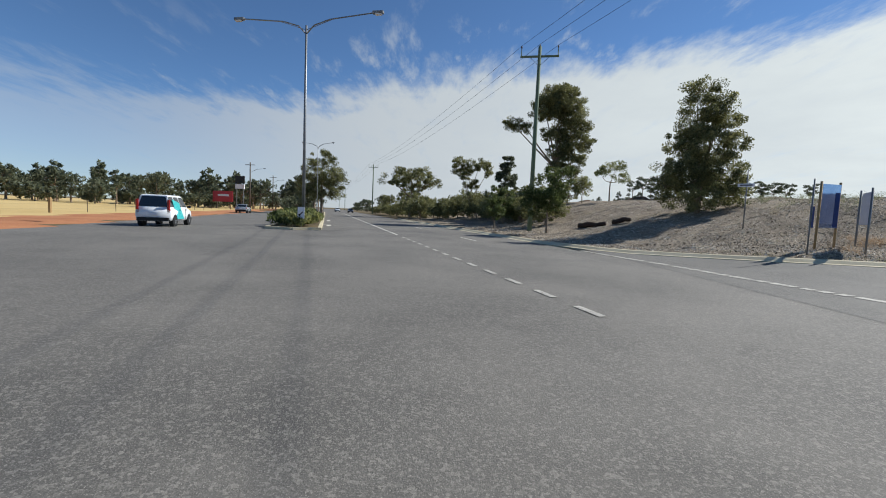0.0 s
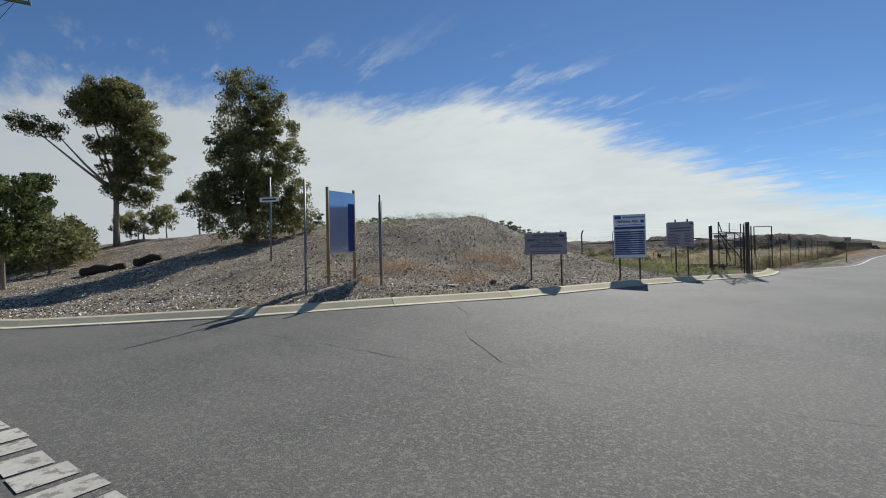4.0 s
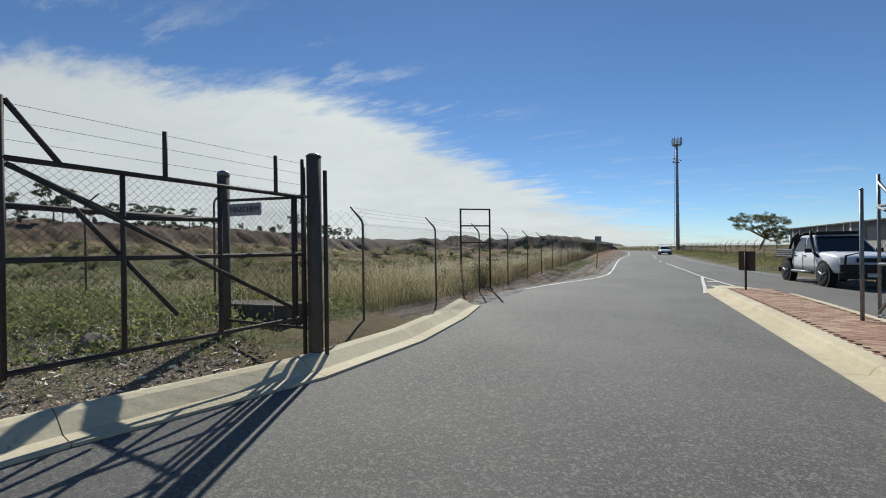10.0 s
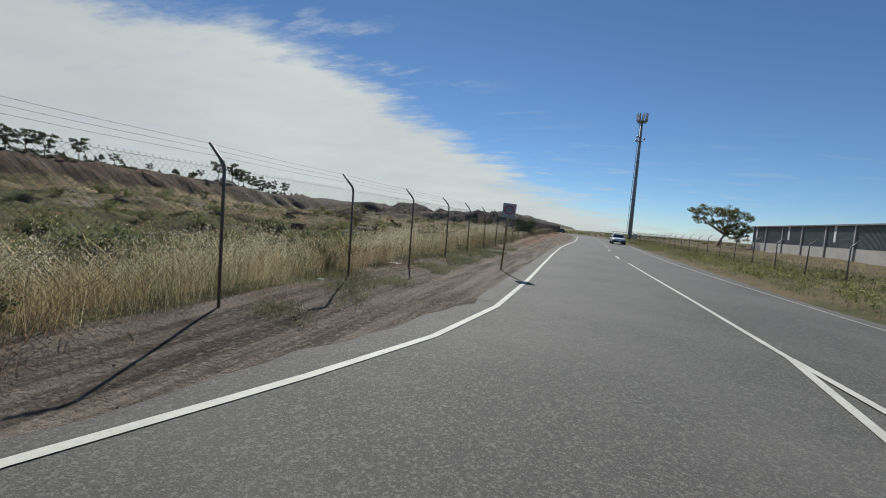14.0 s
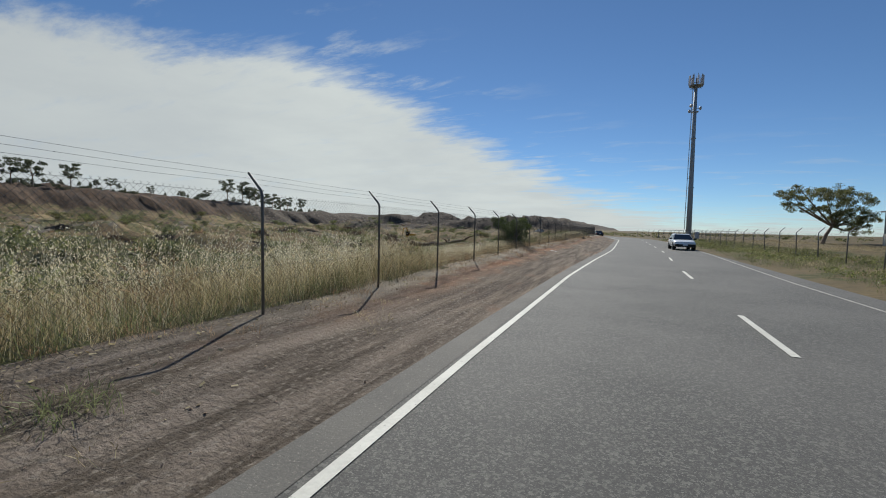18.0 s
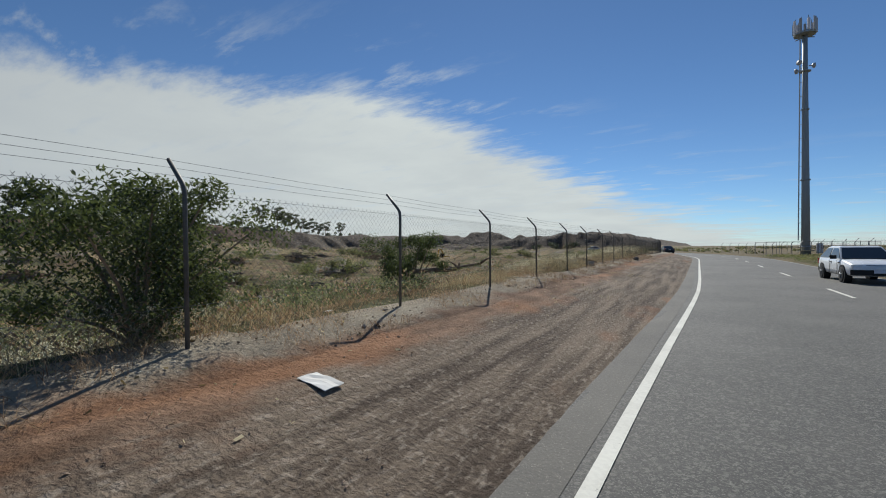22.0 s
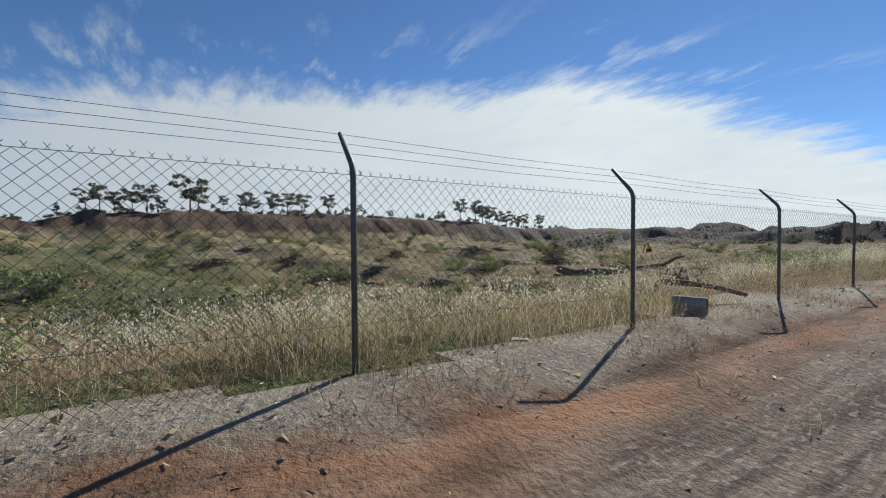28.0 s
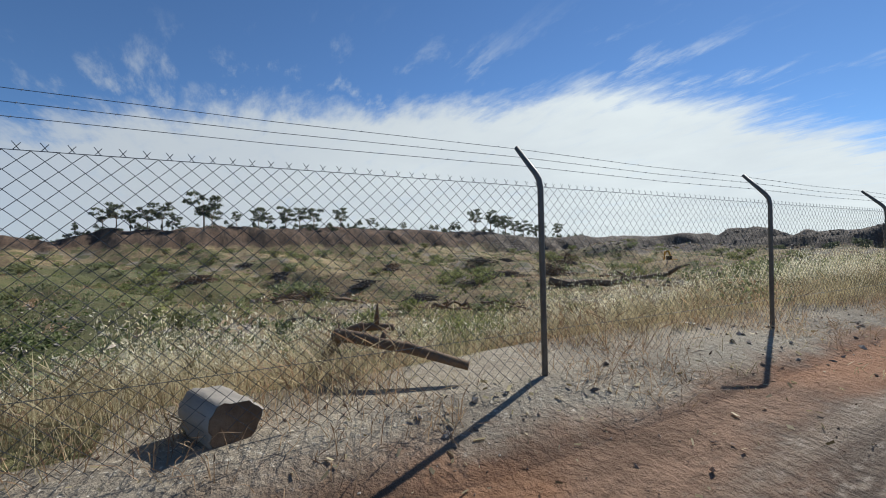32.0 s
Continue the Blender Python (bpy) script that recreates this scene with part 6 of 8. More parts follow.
# woods past the yellow field, and along the side road
woods = []
for k in range(140):
    a = radians(rng.uniform(104, 152))
    d = rng.uniform(125, 175)
    m = at_land(11.9 - d * math.sin(a), -44.7 + d * math.cos(a), rng.uniform(0, 360), rng.uniform(0.8, 1.15) * (1.35 if k % 3 == 0 else 1.0))
    woods.append(((scrub_far, dome_far, slight_trees[k % 3])[k % 3], m))
for ms, m in woods[:50]:
    plant("tree", "leafy gum tree at the edge of the yellow field", "tree", ms, m, "woods past the field")
thicket("far_woods", "dark green woods at the edge of the yellow field", woods[50:])
for k in range(12):
    x = -70 - 16 * k
    plant("tree", "leafy roadside gum beyond the far kerb", "tree", (dome_far, scrub_far)[k % 2], at_land(x + rng.uniform(-4, 4), -61 + 0.23 * x - rng.uniform(9, 22), rng.uniform(0, 360), rng.uniform(0.7, 1.1)), "roadside gums")
for k in range(14):
    x = -150 - 14 * k
    plant("tree", "distant roadside gum on the bank", "tree", (dome_far, scrub_far)[k % 2], at_land(x, -33 + 0.23 * x + rng.uniform(0, 8), rng.uniform(0, 360), rng.uniform(0.6, 0.9)), "trees on the bank")
# far clump where the main road bends away
for k in range(9):
    plant("tree", "dark clump of scrub where the road bends away", "bush", scrub_far, at_land(-46 - 9 * k + rng.uniform(-3, 3), 245 + rng.uniform(-8, 8), rng.uniform(0, 360), rng.uniform(0.8, 1.2)), "scrub at the bend")
# the flat-topped tree by the shed
plant("tree", "flat-topped umbrella-shaped tree beside the shed", "tree", tree_meshes(19, [(0, 0, 6.6, 3.6, 3.4, 1.0), (2.6, 0.5, 5.9, 2.3, 2.2, 1.0), (-3.6, 0, 6.4, 2.0, 2.0, 0.7), (-5.0, 0.2, 6.6, 1.0, 0.9, 0.35), (-3.0, 0.2, 7.6, 0.6, 0.6, 0.25), (1.2, -0.4, 4.6, 2.6, 2.2, 1.1),
      (3.4, 0, 3.9, 1.8, 1.6, 0.9), (-2.6, 0.3, 4.9, 2.0, 1.8, 0.8), (2.2, 0.2, 2.8, 1.7, 1.5, 0.8), (4.6, 0.2, 5.6, 1.0, 1.0, 0.7), (3.2, 0, 2.0, 1.7, 1.5, 1.0), (1.2, 0, 3.5, 1.7, 1.5, 0.8), (4.4, 0, 3.3, 1.4, 1.3, 1.1)], 7.6, 0.22, clumps=260, count=24000, size=0.2, clump_r=0.5, leaf=LEAF_DARK, lean=(0.9, 0), fork=0.32), at_land(29.6, 98.2, 0, 1.05))


# ---- grass, weeds and stones ----
def tufts(name, label, xs, ys, zs, h, blades, material, width=0.012, spread=0.16, seed=1, lean=0.35):
    """Many tufts of thin bent blades with broader heads, joined: stuff."""
    rg = np.random.default_rng(seed)
    n = len(xs)
    a = rg.uniform(0, 2 * np.pi, (n, blades))
    r = spread * np.sqrt(rg.random((n, blades)))
    px, py = xs[:, None] + r * np.cos(a), ys[:, None] + r * np.sin(a)
    hh = h[:, None] * rg.uniform(0.45, 1.1, (n, blades))
    lx, ly = rg.normal(0, lean, (n, blades)) * hh, rg.normal(0, lean, (n, blades)) * hh
    t = rg.uniform(0, np.pi, (n, blades))
    wx, wy = width * np.cos(t), width * np.sin(t)
    z = zs[:, None] + 0 * hh

    def at(u, w):
        b = u * u
        return np.stack([px + lx * b + wx * w, py + ly * b + wy * w, z - 0.03 + (hh + 0.03) * (u - 0.12 * b)], -1)
    v = np.stack([at(0, -0.6), at(0, 0.6), at(0.68, 0.4), at(0.68, -0.4), at(0.68, -0.6), at(0.68, 0.6), at(0.82, 1.3), at(1.0, 0.0)], 2)
    per = 4
    if width >= 0.006:
        v, per = np.stack([at(0, -0.8), at(0, 0.8), at(1.0, 0.0)], 2), 3
    ob = new(name, quads_mesh(name, v.reshape(-1, 3), material, per))
    return tagged(ob, label, "grass", kind="stuff")


def seeding(name, label, xs, ys, zs, h, material, seed=1, heads=9, size=0.02):
    """Thin stems with loose, hanging seed heads, joined: stuff."""
    rg = np.random.default_rng(seed)
    n = len(xs)
    lx, ly = rg.normal(0, 0.2, n) * h, rg.normal(0, 0.2, n) * h
    t = rg.uniform(0, np.pi, n)
    wx, wy = 0.0014 * np.cos(t), 0.0014 * np.sin(t)

    def up(u, w=0.0):
        return np.stack([xs + lx * u * u + wx * w, ys + ly * u * u + wy * w, zs + h * (u - 0.08 * u * u)], -1)
    stem = np.stack([up(0.0, -1), up(0.0, 1), up(1.0, 0.5), up(1.0, -0.5)], 1)
    u = rg.uniform(0.66, 1.02, (n, heads))
    c = np.stack([xs[:, None] + lx[:, None] * u * u, ys[:, None] + ly[:, None] * u * u, zs[:, None] + h[:, None] * (u - 0.08 * u * u)], -1)
    c = c + rg.normal(0, 1, c.shape) * np.array([0.035, 0.035, 0.012])
    a = rg.normal(0, 1, c.shape) * np.array([0.6, 0.6, 0.5]) - np.array([0, 0, 0.8])
    a /= np.linalg.norm(a, axis=-1, keepdims=True)
    b = np.cross(a, rg.normal(0, 1, c.shape))
    b /= np.linalg.norm(b, axis=-1, keepdims=True) + 1e-9
    ln = size * rg.uniform(0.6, 1.4, (n, heads, 1))
    head = np.stack([c - a * ln * 0.5, c + b * ln * 0.2, c + a * ln * 0.5, c - b * ln * 0.2], 2)
    v = np.concatenate([stem.reshape(-1, 3), head.reshape(-1, 3)])
    return tagged(new(name, quads_mesh(name, v, material)), label, "grass", kind="stuff")


def clumps(name, label, xs, ys, zs, r, per, material, seed=1, size=0.12):
    """Many low leafy clumps, joined: stuff."""
    rg = np.random.default_rng(seed)
    n = len(xs)
    d = rg.normal(size=(n, per, 3))
    d /= np.linalg.norm(d, axis=-1, keepdims=True)
    d[..., 2] = np.abs(d[..., 2]) * 0.8
    p = np.stack([xs, ys, zs], -1)[:, None, :] + d * (r[:, None] * rg.random((n, per)) ** 0.4)[..., None]
    a = rg.normal(size=p.shape)
    a /= np.linalg.norm(a, axis=-1, keepdims=True)
    b = np.cross(a, rg.normal(size=p.shape))
    b /= np.linalg.norm(b, axis=-1, keepdims=True) + 1e-9
    ln = size * rg.uniform(0.6, 1.4, (n, per, 1))
    v = np.stack([p - a * ln, p + b * ln * 0.45, p + a * ln, p - b * ln * 0.45], 2)
    return tagged(new(name, quads_mesh(name, v.reshape(-1, 3), material)), label, "scrub", kind="stuff")


rg = np.random.default_rng(8)


def scatter(n, x0, x1, y0, y1, ok):
    x, y = rg.uniform(x0, x1, n), rg.uniform(y0, y1, n)
    k = ok(x, y)
    x, y = x[k], y[k]
    return x, y, land(x, y)


def strewn(n, x0, x1, y0, y1, ok):
    """Like scatter, with x told from the fence, which follows the road's bend."""
    x, y = rg.uniform(x0, x1, n), rg.uniform(y0, y1, n)
    k = ok(x, y) & ~((x > -2.4) & (x < -0.1) & (y > 63.5) & (y < 65.1) & (rg.random(n) < 0.9))
    x, y = x[k] - bend(y[k]), y[k]
    return x, y, land(x, y)


def tall(y):
    """How tall the grass grows along the fence."""
    return np.interp(y, [-9, -5, 6, 14, 20, 32, 36, 44, 50, 56, 60, 66, 72, 90], [0.6, 0.95, 1.0, 1.1, 1.2, 1.2, 0.55, 0.45, 0.36, 0.42, 0.62, 0.62, 0.8, 0.85])


x, y, z = strewn(17000, -8.5, -0.12, -8, 84, lambda x, y: ((y < 62.3) | (y > 69) | (x < -0.9)) & (rough(x, y, 1.6, 7.0) + 0.5 * rough(x, y, 0.6, 1.0) > -0.05) & (rg.random(len(x)) < np.exp((x + 3.5) / 4).clip(0.15, 1)))
tufts("dry_grass", "tall dry straw-coloured grass along the wire fence", x, y, z, tall(y) * (0.4 + 0.6 * rg.random(len(x))), 10, STRAW, 0.003, 0.16, 2, 0.26)
x, y, z = strewn(34000, -4.4, -0.2, -7, 84, lambda x, y: ((y < 62.3) | (y > 69) | (x < -0.9)) & (rough(x, y, 1.3, 9.0) + 0.4 * rough(x, y, 0.5, 2.0) > -0.15) & ((y < 46) | (y > 56.5 + rough(x, y, 1.0))) & (rg.random(len(x)) < np.exp((x + 1.2) / 2.2).clip(0.1, 1)))
seeding("seeding_grass", "pale seeding oat grass along the wire fence", x, y, z, tall(y) * (0.6 + 0.5 * rg.random(len(x))), SEED, 61, 11, 0.024)
x, y, z = strewn(14000, -14.0, -3.6, 14, 92, lambda x, y: rough(x, y, 2.2, 6.0) > 0.0)
seeding("seeding_grass", "pale seeding grass on the slope behind the fence", x, y, z, 0.45 + 0.5 * rg.random(len(x)), SEED, 62, 6, 0.04)
x, y, z = strewn(9500, -9.5, -0.1, -8, 84, lambda x, y: (rough(x, y, 2.4, 3.0) + 0.5 * rough(x, y, 0.7, 1.0) > 0.1) & (y > 0))
tufts("dead_weeds", "brown dead weeds among the grass behind the fence", x, y, z, tall(y) * (0.3 + 0.5 * rg.random(len(x))), 10, DEADWEED, 0.005, 0.2, 23, 0.55)
x, y, z = strewn(5200, -1.6, 0.6, -6, 84, lambda x, y: (rough(x, y, 0.8, 5.0) > -0.2) & ((y > 40) | (rg.random(len(x)) < 0.45)))
tufts("dead_weeds", "flattened dead weeds on the gravel by the fence", x, y, z, 0.06 + 0.12 * rg.random(len(x)), 12, DEADWEED, 0.004, 0.15, 24, 0.9)
x, y, z = strewn(8500, -4.0, -0.15, 56, 80, lambda x, y: (rough(x, y, 1.2, 2.0) > -0.4) & ((y < 62.3) | (y > 69) | (x < -0.5)))
tufts("dry_grass", "seeding straw grass in the bay beside the boulder", x, y, z, 0.15 + 0.35 * rg.random(len(x)), 8, STRAW, 0.0024, 0.17, 31, 0.4)
for k, (mt, lb) in enumerate(((LEAF, "olive scrub dotted over the hollow"), (LEAF_DARK, "dark low scrub dotted over the hollow"), (DEADWEED, "brown dead scrub dotted over the hollow"))):
    x, y, z = scatter(2600, -145, -12, -5, 235, lambda x, y: (rough(x, y, 7.0, 3.0 + k) > 0.0) & (x + bend(y) < -9))
    clumps("low_scrub", lb, x, y, z, 0.25 + 0.65 * rg.random(len(x)) ** 2, 18, mt, 80 + k, 0.14)
for k, (mt, lb) in enumerate(((WEED, "olive weeds thick over the near end of the hollow"), (LEAF_FRESH, "dark green weeds over the near end of the hollow"))):
    x, y, z = scatter(4200, -70, -5, 8, 72, lambda x, y: (rough(x, y, 3.0, 2.0 + k) > -0.1) & (y < 66 + 6 * rough(x, y, 5.0)) & (rg.random(len(x)) < np.exp((x + 12) / 30).clip(0.2, 1)))
    clumps("low_scrub", lb, x, y, z, 0.2 + 0.4 * rg.random(len(x)) ** 2, 18, mt, 180 + k, 0.1)
x, y, z = strewn(3400, -6.0, -0.5, 47, 92, lambda x, y: (rough(x, y, 1.6, 3.0) > -0.1) & ((y < 57.5) | (y > 68)))
clumps("fence_weeds", "leafy olive weeds behind the fence", x, y, z + 0.1, 0.2 + 0.3 * rg.random(len(x)), 34, WEED, 85, 0.028)
x, y, z = strewn(1300, -3.4, -0.5, 30, 92, lambda x, y: (rough(x, y, 1.9, 5.0) > 0.0) & ((y < 61.5) | (y > 67.5) | (x < -1.6)))
clumps("fence_weeds", "brown straggly weeds behind the fence", x, y, z + 0.1, 0.2 + 0.35 * rg.random(len(x)), 30, DEADWEED, 86, 0.024)
x, y, z = scatter(700, -30, 70, 128, 300, lambda x, y: (rough(x, y, 9.0, 3.0) > 0.1) & (np.abs(x + bend(y) - 6.5) > 8) & (x + bend(y) > 10))
clumps("low_scrub", "low dark scrub on the rise beyond the bend", x, y, z, 0.5 + 0.9 * rg.random(len(x)) ** 2, 30, LEAF_DARK, 87, 0.2)
x, y, z = scatter(12000, -90, -5, 30, 170, lambda x, y: rough(x, y, 4.0, 8.0) > 0.0)
tufts("dead_weeds", "brown dead weeds over the hollow", x, y, z, 0.2 + 0.5 * rg.random(len(x)) ** 2, 9, DEADWEED, 0.024, 0.8, 32, 0.7)
x, y, z = strewn(6000, -4.2, -0.2, -8.5, 34, lambda x, y: rough(x, y, 1.1, 4.0) > -0.35)
tufts("dry_grass", "dense tall seeding grass behind the fence", x, y, z, 0.45 + 0.5 * rg.random(len(x)), 9, STRAW, 0.003, 0.17, 35, 0.26)
x, y, z = strewn(2600, -4.2, -0.2, -8.5, 34, lambda x, y: rough(x, y, 1.5, 8.0) > -0.2)
tufts("green_weeds", "tall olive weeds among the dry grass", x, y, z, 0.35 + 0.4 * rg.random(len(x)), 13, WEED, 0.006, 0.2, 36, 0.35)
x, y, z = strewn(2600, -3.2, -0.15, 1, 84, lambda x, y: rough(x, y, 1.4, 5.0) > 0.15)
tufts("dry_grass", "short dead grass at the foot of the fence", x, y, z, 0.12 + 0.18 * rg.random(len(x)), 14, STRAW, 0.0034, 0.16, 22, 0.6)
x, y, z = strewn(5200, -9.0, -1.3, -12, 92, lambda x, y: rough(x, y, 3.2, 2.0) > 0.25)
tufts("green_weeds", "green weeds among the dry grass", x, y, z, 0.16 + 0.25 * rg.random(len(x)), 14, WEED, 0.007, 0.2, 3, 0.55)
x, y, z = scatter(16000, -75, -8, -8, 160, lambda x, y: (rough(x, y, 3.5, 5.0) + 0.4 * rough(x, y, 1.1, 5.0) > 0.15) & ((y < 40) | (rough(x, y, 9.0, 2.0) > 0.1)))
tufts("dry_grass", "dry grass over the hollow", x, y, z, 0.2 + 0.45 * rg.random(len(x)), 9, STRAW, 0.026, 0.8, 4, 0.5)
x, y, z = scatter(15000, -110, -7, -13, 180, lambda x, y: rough(x, y, 6.0, 1.0) > 0.0)
tufts("green_weeds", "green weeds over the hollow", x, y, z, 0.18 + 0.32 * rg.random(len(x)), 10, WEED, 0.035, 0.8, 5, 0.6)
x, y, z = scatter(3600, -22, -0.2, -15.5, -8.5, lambda x, y: (kerb_x(y) - x > 0.7) & (rough(x, y, 2.2, 1.0) > -0.5))
tufts("green_weeds", "lush green weeds beside the gate", x, y, z, 0.12 + 0.22 * rg.random(len(x)) * ease(-x, 0.5, 5), 18, WEED, 0.0048, 0.22, 6, 0.55)
x, y, z = scatter(2600, -24, -0.4, -14.8, -8.0, lambda x, y: (kerb_x(y) - x > 1.2) & (rough(x, y, 1.8, 2.0) > -0.3))
clumps("gate_weeds", "low leafy olive weeds beside the gate", x, y, z + 0.05, 0.14 + 0.22 * rg.random(len(x)), 20, LEAF, 186, 0.034)
x, y, z = scatter(2600, -24, -0.4, -14.8, -8.0, lambda x, y: (kerb_x(y) - x > 1.5) & (rough(x, y, 2.2, 6.0) > -0.2))
seeding("seeding_grass", "pale seeding grass beside the gate", x, y, z, 0.25 + 0.3 * rg.random(len(x)), SEED, 187, 5, 0.02)
x, y, z = strewn(4200, 10.6, 18.5, 4, 112, lambda x, y: x > right_edge(y) + 0.5 + 0.5 * rough(x, y, 3.0))
tufts("verge_grass", "rough green and dry grass on the far verge", x, y, z, 0.12 + 0.26 * rg.random(len(x)), 13, WEED, 0.008, 0.25, 7, 0.5)
x, y, z = strewn(4200, 12.0, 31, 2, 112, lambda x, y: (rough(x, y, 5.0, 3.0) > -0.5) & (x > right_edge(y) + 0.8))
tufts("verge_grass", "dry grass on the far verge", x, y, z, 0.16 + 0.26 * rg.random(len(x)), 12, STRAW, 0.008, 0.3, 9, 0.5)
x, y, z = strewn(1500, 11.6, 16.5, 3, 112, lambda x, y: (x > right_edge(y) + 1.0) & (rough(x, y, 2.6, 4.0) > -0.2))
clumps("verge_scrub", "low olive and dark weeds along the far verge", x, y, z + 0.05, 0.15 + 0.3 * rg.random(len(x)) ** 2, 22, LEAF, 188, 0.05)
x, y, z = strewn(900, 11.6, 18.5, 3, 112, lambda x, y: (x > right_edge(y) + 1.2) & (rough(x, y, 3.4, 7.0) > 0.0))
clumps("verge_scrub", "dark green weeds along the far verge", x, y, z + 0.05, 0.15 + 0.35 * rg.random(len(x)) ** 2, 22, LEAF_DARK, 189, 0.055)
x, y, z = strewn(1900, -0.7, 1.2, 6, 25, lambda x, y: rough(x, y, 1.0, 3.0) > 0.0)
tufts("shoulder_weeds", "short green and yellow weeds on the gravel shoulder", x, y, z, 0.06 + 0.13 * rg.random(len(x)), 14, WEED, 0.005, 0.16, 25, 0.8)
x, y, z = strewn(900, -1.2, 1.9, 2, 92, lambda x, y: rough(x, y, 1.6, 3.0) > 0.45)
tufts("shoulder_weeds", "thin weeds on the dirt shoulder", x, y, z, 0.05 + 0.08 * rg.random(len(x)), 12, STRAW, 0.004, 0.14, 10, 0.9)
x, y, z = scatter(1300, -30, -2, -40, -14, lambda x, y: (land(x, y) > 0.8) & (kerb_x(y) - x > 1.2) & (rough(x, y, 2.4, 4.0) > 0.55))
tufts("mound_grass", "thin dead grass on the rubble mound", x, y, z, 0.15 + 0.3 * rg.random(len(x)), 9, STRAW, 0.004, 0.25, 11, 0.7)
x, y, z = scatter(900, -7.0, -3.2, -28.5, -20.5, lambda x, y: rough(x, y, 1.0, 4.0) > 0.2)
tufts("mound_grass", "dead brown grass on the slope behind the signs", x, y, z, 0.12 + 0.3 * rg.random(len(x)), 12, DEADWEED, 0.004, 0.2, 17, 0.7)
x, y, z = scatter(1100, -22, -5, -24, -14, lambda x, y: (land(x, y) > 2.2) & (rough(x, y, 1.6, 3.0) > 0.1))
tufts("mound_grass", "wispy grass on the crest of the mound", x, y, z, 0.2 + 0.35 * rg.random(len(x)), 16, WEED, 0.0035, 0.2, 12, 0.5)
x, y, z = scatter(1100, -8, 1.0, -34, -10, lambda x, y: (kerb_x(y) - x > 0.35) & (kerb_x(y) - x < 1.5))
tufts("kerb_grass", "thin grass behind the kerb", x, y, z, 0.05 + 0.09 * rg.random(len(x)), 10, WEED, 0.005, 0.15, 13, 0.7)
x, y, z = scatter(1200, -62, -12, -52, -36, lambda x, y: (y + 35.4 - 0.23 * x > 0.4) & (y + 35.4 - 0.23 * x < 2.6))
tufts("kerb_grass", "thin dry grass behind the side road kerb", x, y, z, 0.05 + 0.08 * rg.random(len(x)), 10, STRAW, 0.006, 0.2, 14, 0.7)


def chips(name, label, x, y, z, size, material, seed, flatness=0.5):
    """Many small angular bits, joined: stuff."""
    rg = np.random.default_rng(seed)
    n = len(x)
    base = np.array([(1, 0, 0), (0, 1, 0), (-1, 0, 0), (0, -1, 0), (0, 0, 1), (0, 0, -1)], float)
    v = base[None] * rg.uniform(0.5, 1.0, (n, 6, 1)) * size[:, None, None] * np.stack([rg.uniform(0.6, 1.5, n), rg.uniform(0.4, 1.0, n), np.full(n, flatness)], 1)[:, None, :]
    a = rg.uniform(0, 6.28, n)
    b = rg.normal(0, 0.45, n)
    c, s_ = np.cos(a)[:, None], np.sin(a)[:, None]
    vx, vy, vz = v[..., 0], v[..., 1], v[..., 2]
    vz2 = vz * np.cos(b)[:, None] + vx * np.sin(b)[:, None]
    vx2 = vx * np.cos(b)[:, None] - vz * np.sin(b)[:, None]
    v = np.stack([vx2 * c - vy * s_, vx2 * s_ + vy * c, vz2], -1) + np.stack([x, y, z], 1)[:, None, :]
    tri = np.array([(0, 1, 4), (1, 2, 4), (2, 3, 4), (3, 0, 4), (1, 0, 5), (2, 1, 5), (3, 2, 5), (0, 3, 5)])
    me = bpy.data.meshes.new(name)
    f = (np.arange(n)[:, None, None] * 6 + tri[None]).reshape(-1, 3)
    me.from_pydata(v.reshape(-1, 3).tolist(), [], f.tolist())
    me.materials.append(material)
    return tagged(new(name, me), label, "rubble", kind="stuff")


def flakes(name, label, x, y, z, size, material, seed):
    """Many thin curled flakes of bark lying at all tilts, joined: stuff."""
    rg = np.random.default_rng(seed)
    n = len(x)
    a = rg.normal(0, 1, (n, 3)) * np.array([1, 1, 0.45])
    a /= np.linalg.norm(a, axis=1)[:, None]
    b = np.cross(a, rg.normal(0, 1, (n, 3)) * np.array([0.7, 0.7, 1]))
    b /= np.linalg.norm(b, axis=1)[:, None] + 1e-9
    ln = size[:, None] * rg.uniform(0.7, 1.5, (n, 1))
    wd = ln * rg.uniform(0.2, 0.5, (n, 1))
    c = np.stack([x, y, z], 1)
    v = np.stack([c - a * ln - b * wd, c + a * ln - b * wd * 0.8, c + a * ln * 0.9 + b * wd, c - a * ln * 0.9 + b * wd], 1)
    return tagged(new(name, quads_mesh(name, v.reshape(-1, 3), material)), label, "rubble", kind="stuff")


x, y, z = scatter(26000, -34, 0.3, -39.5, -11.5, lambda x, y: (kerb_x(y) - x > 0.45) & (y + 35.4 - 0.23 * x > 1.0) & (rg.random(len(x)) < np.exp((x + 9) / 14).clip(0.25, 1)))
chips("mound_rubble", "broken bark and rubble strewn over the mound", x, y, z + 0.01, 0.012 + 0.03 * rg.random(len(x)) ** 3, CHIP, 41)
x, y, z = scatter(230000, -36, 0.3, -41, -11.5, lambda x, y: (kerb_x(y) - x > 0.4) & (y + 35.4 - 0.23 * x > 0.9) & (rg.random(len(x)) < np.exp((x + 8) / 12).clip(0.3, 1)))
flakes("mound_bark", "pale grey bark chips over the whole mound", x, y, z + 0.015, 0.014 + 0.024 * rg.random(len(x)) ** 2, CHIP, 47)
x, y, z = strewn(16000, -1.8, 2.3, -7, 92, lambda x, y: rg.random(len(x)) < np.exp(-(x + 0.6).clip(0) * 1.1) + 0.05)
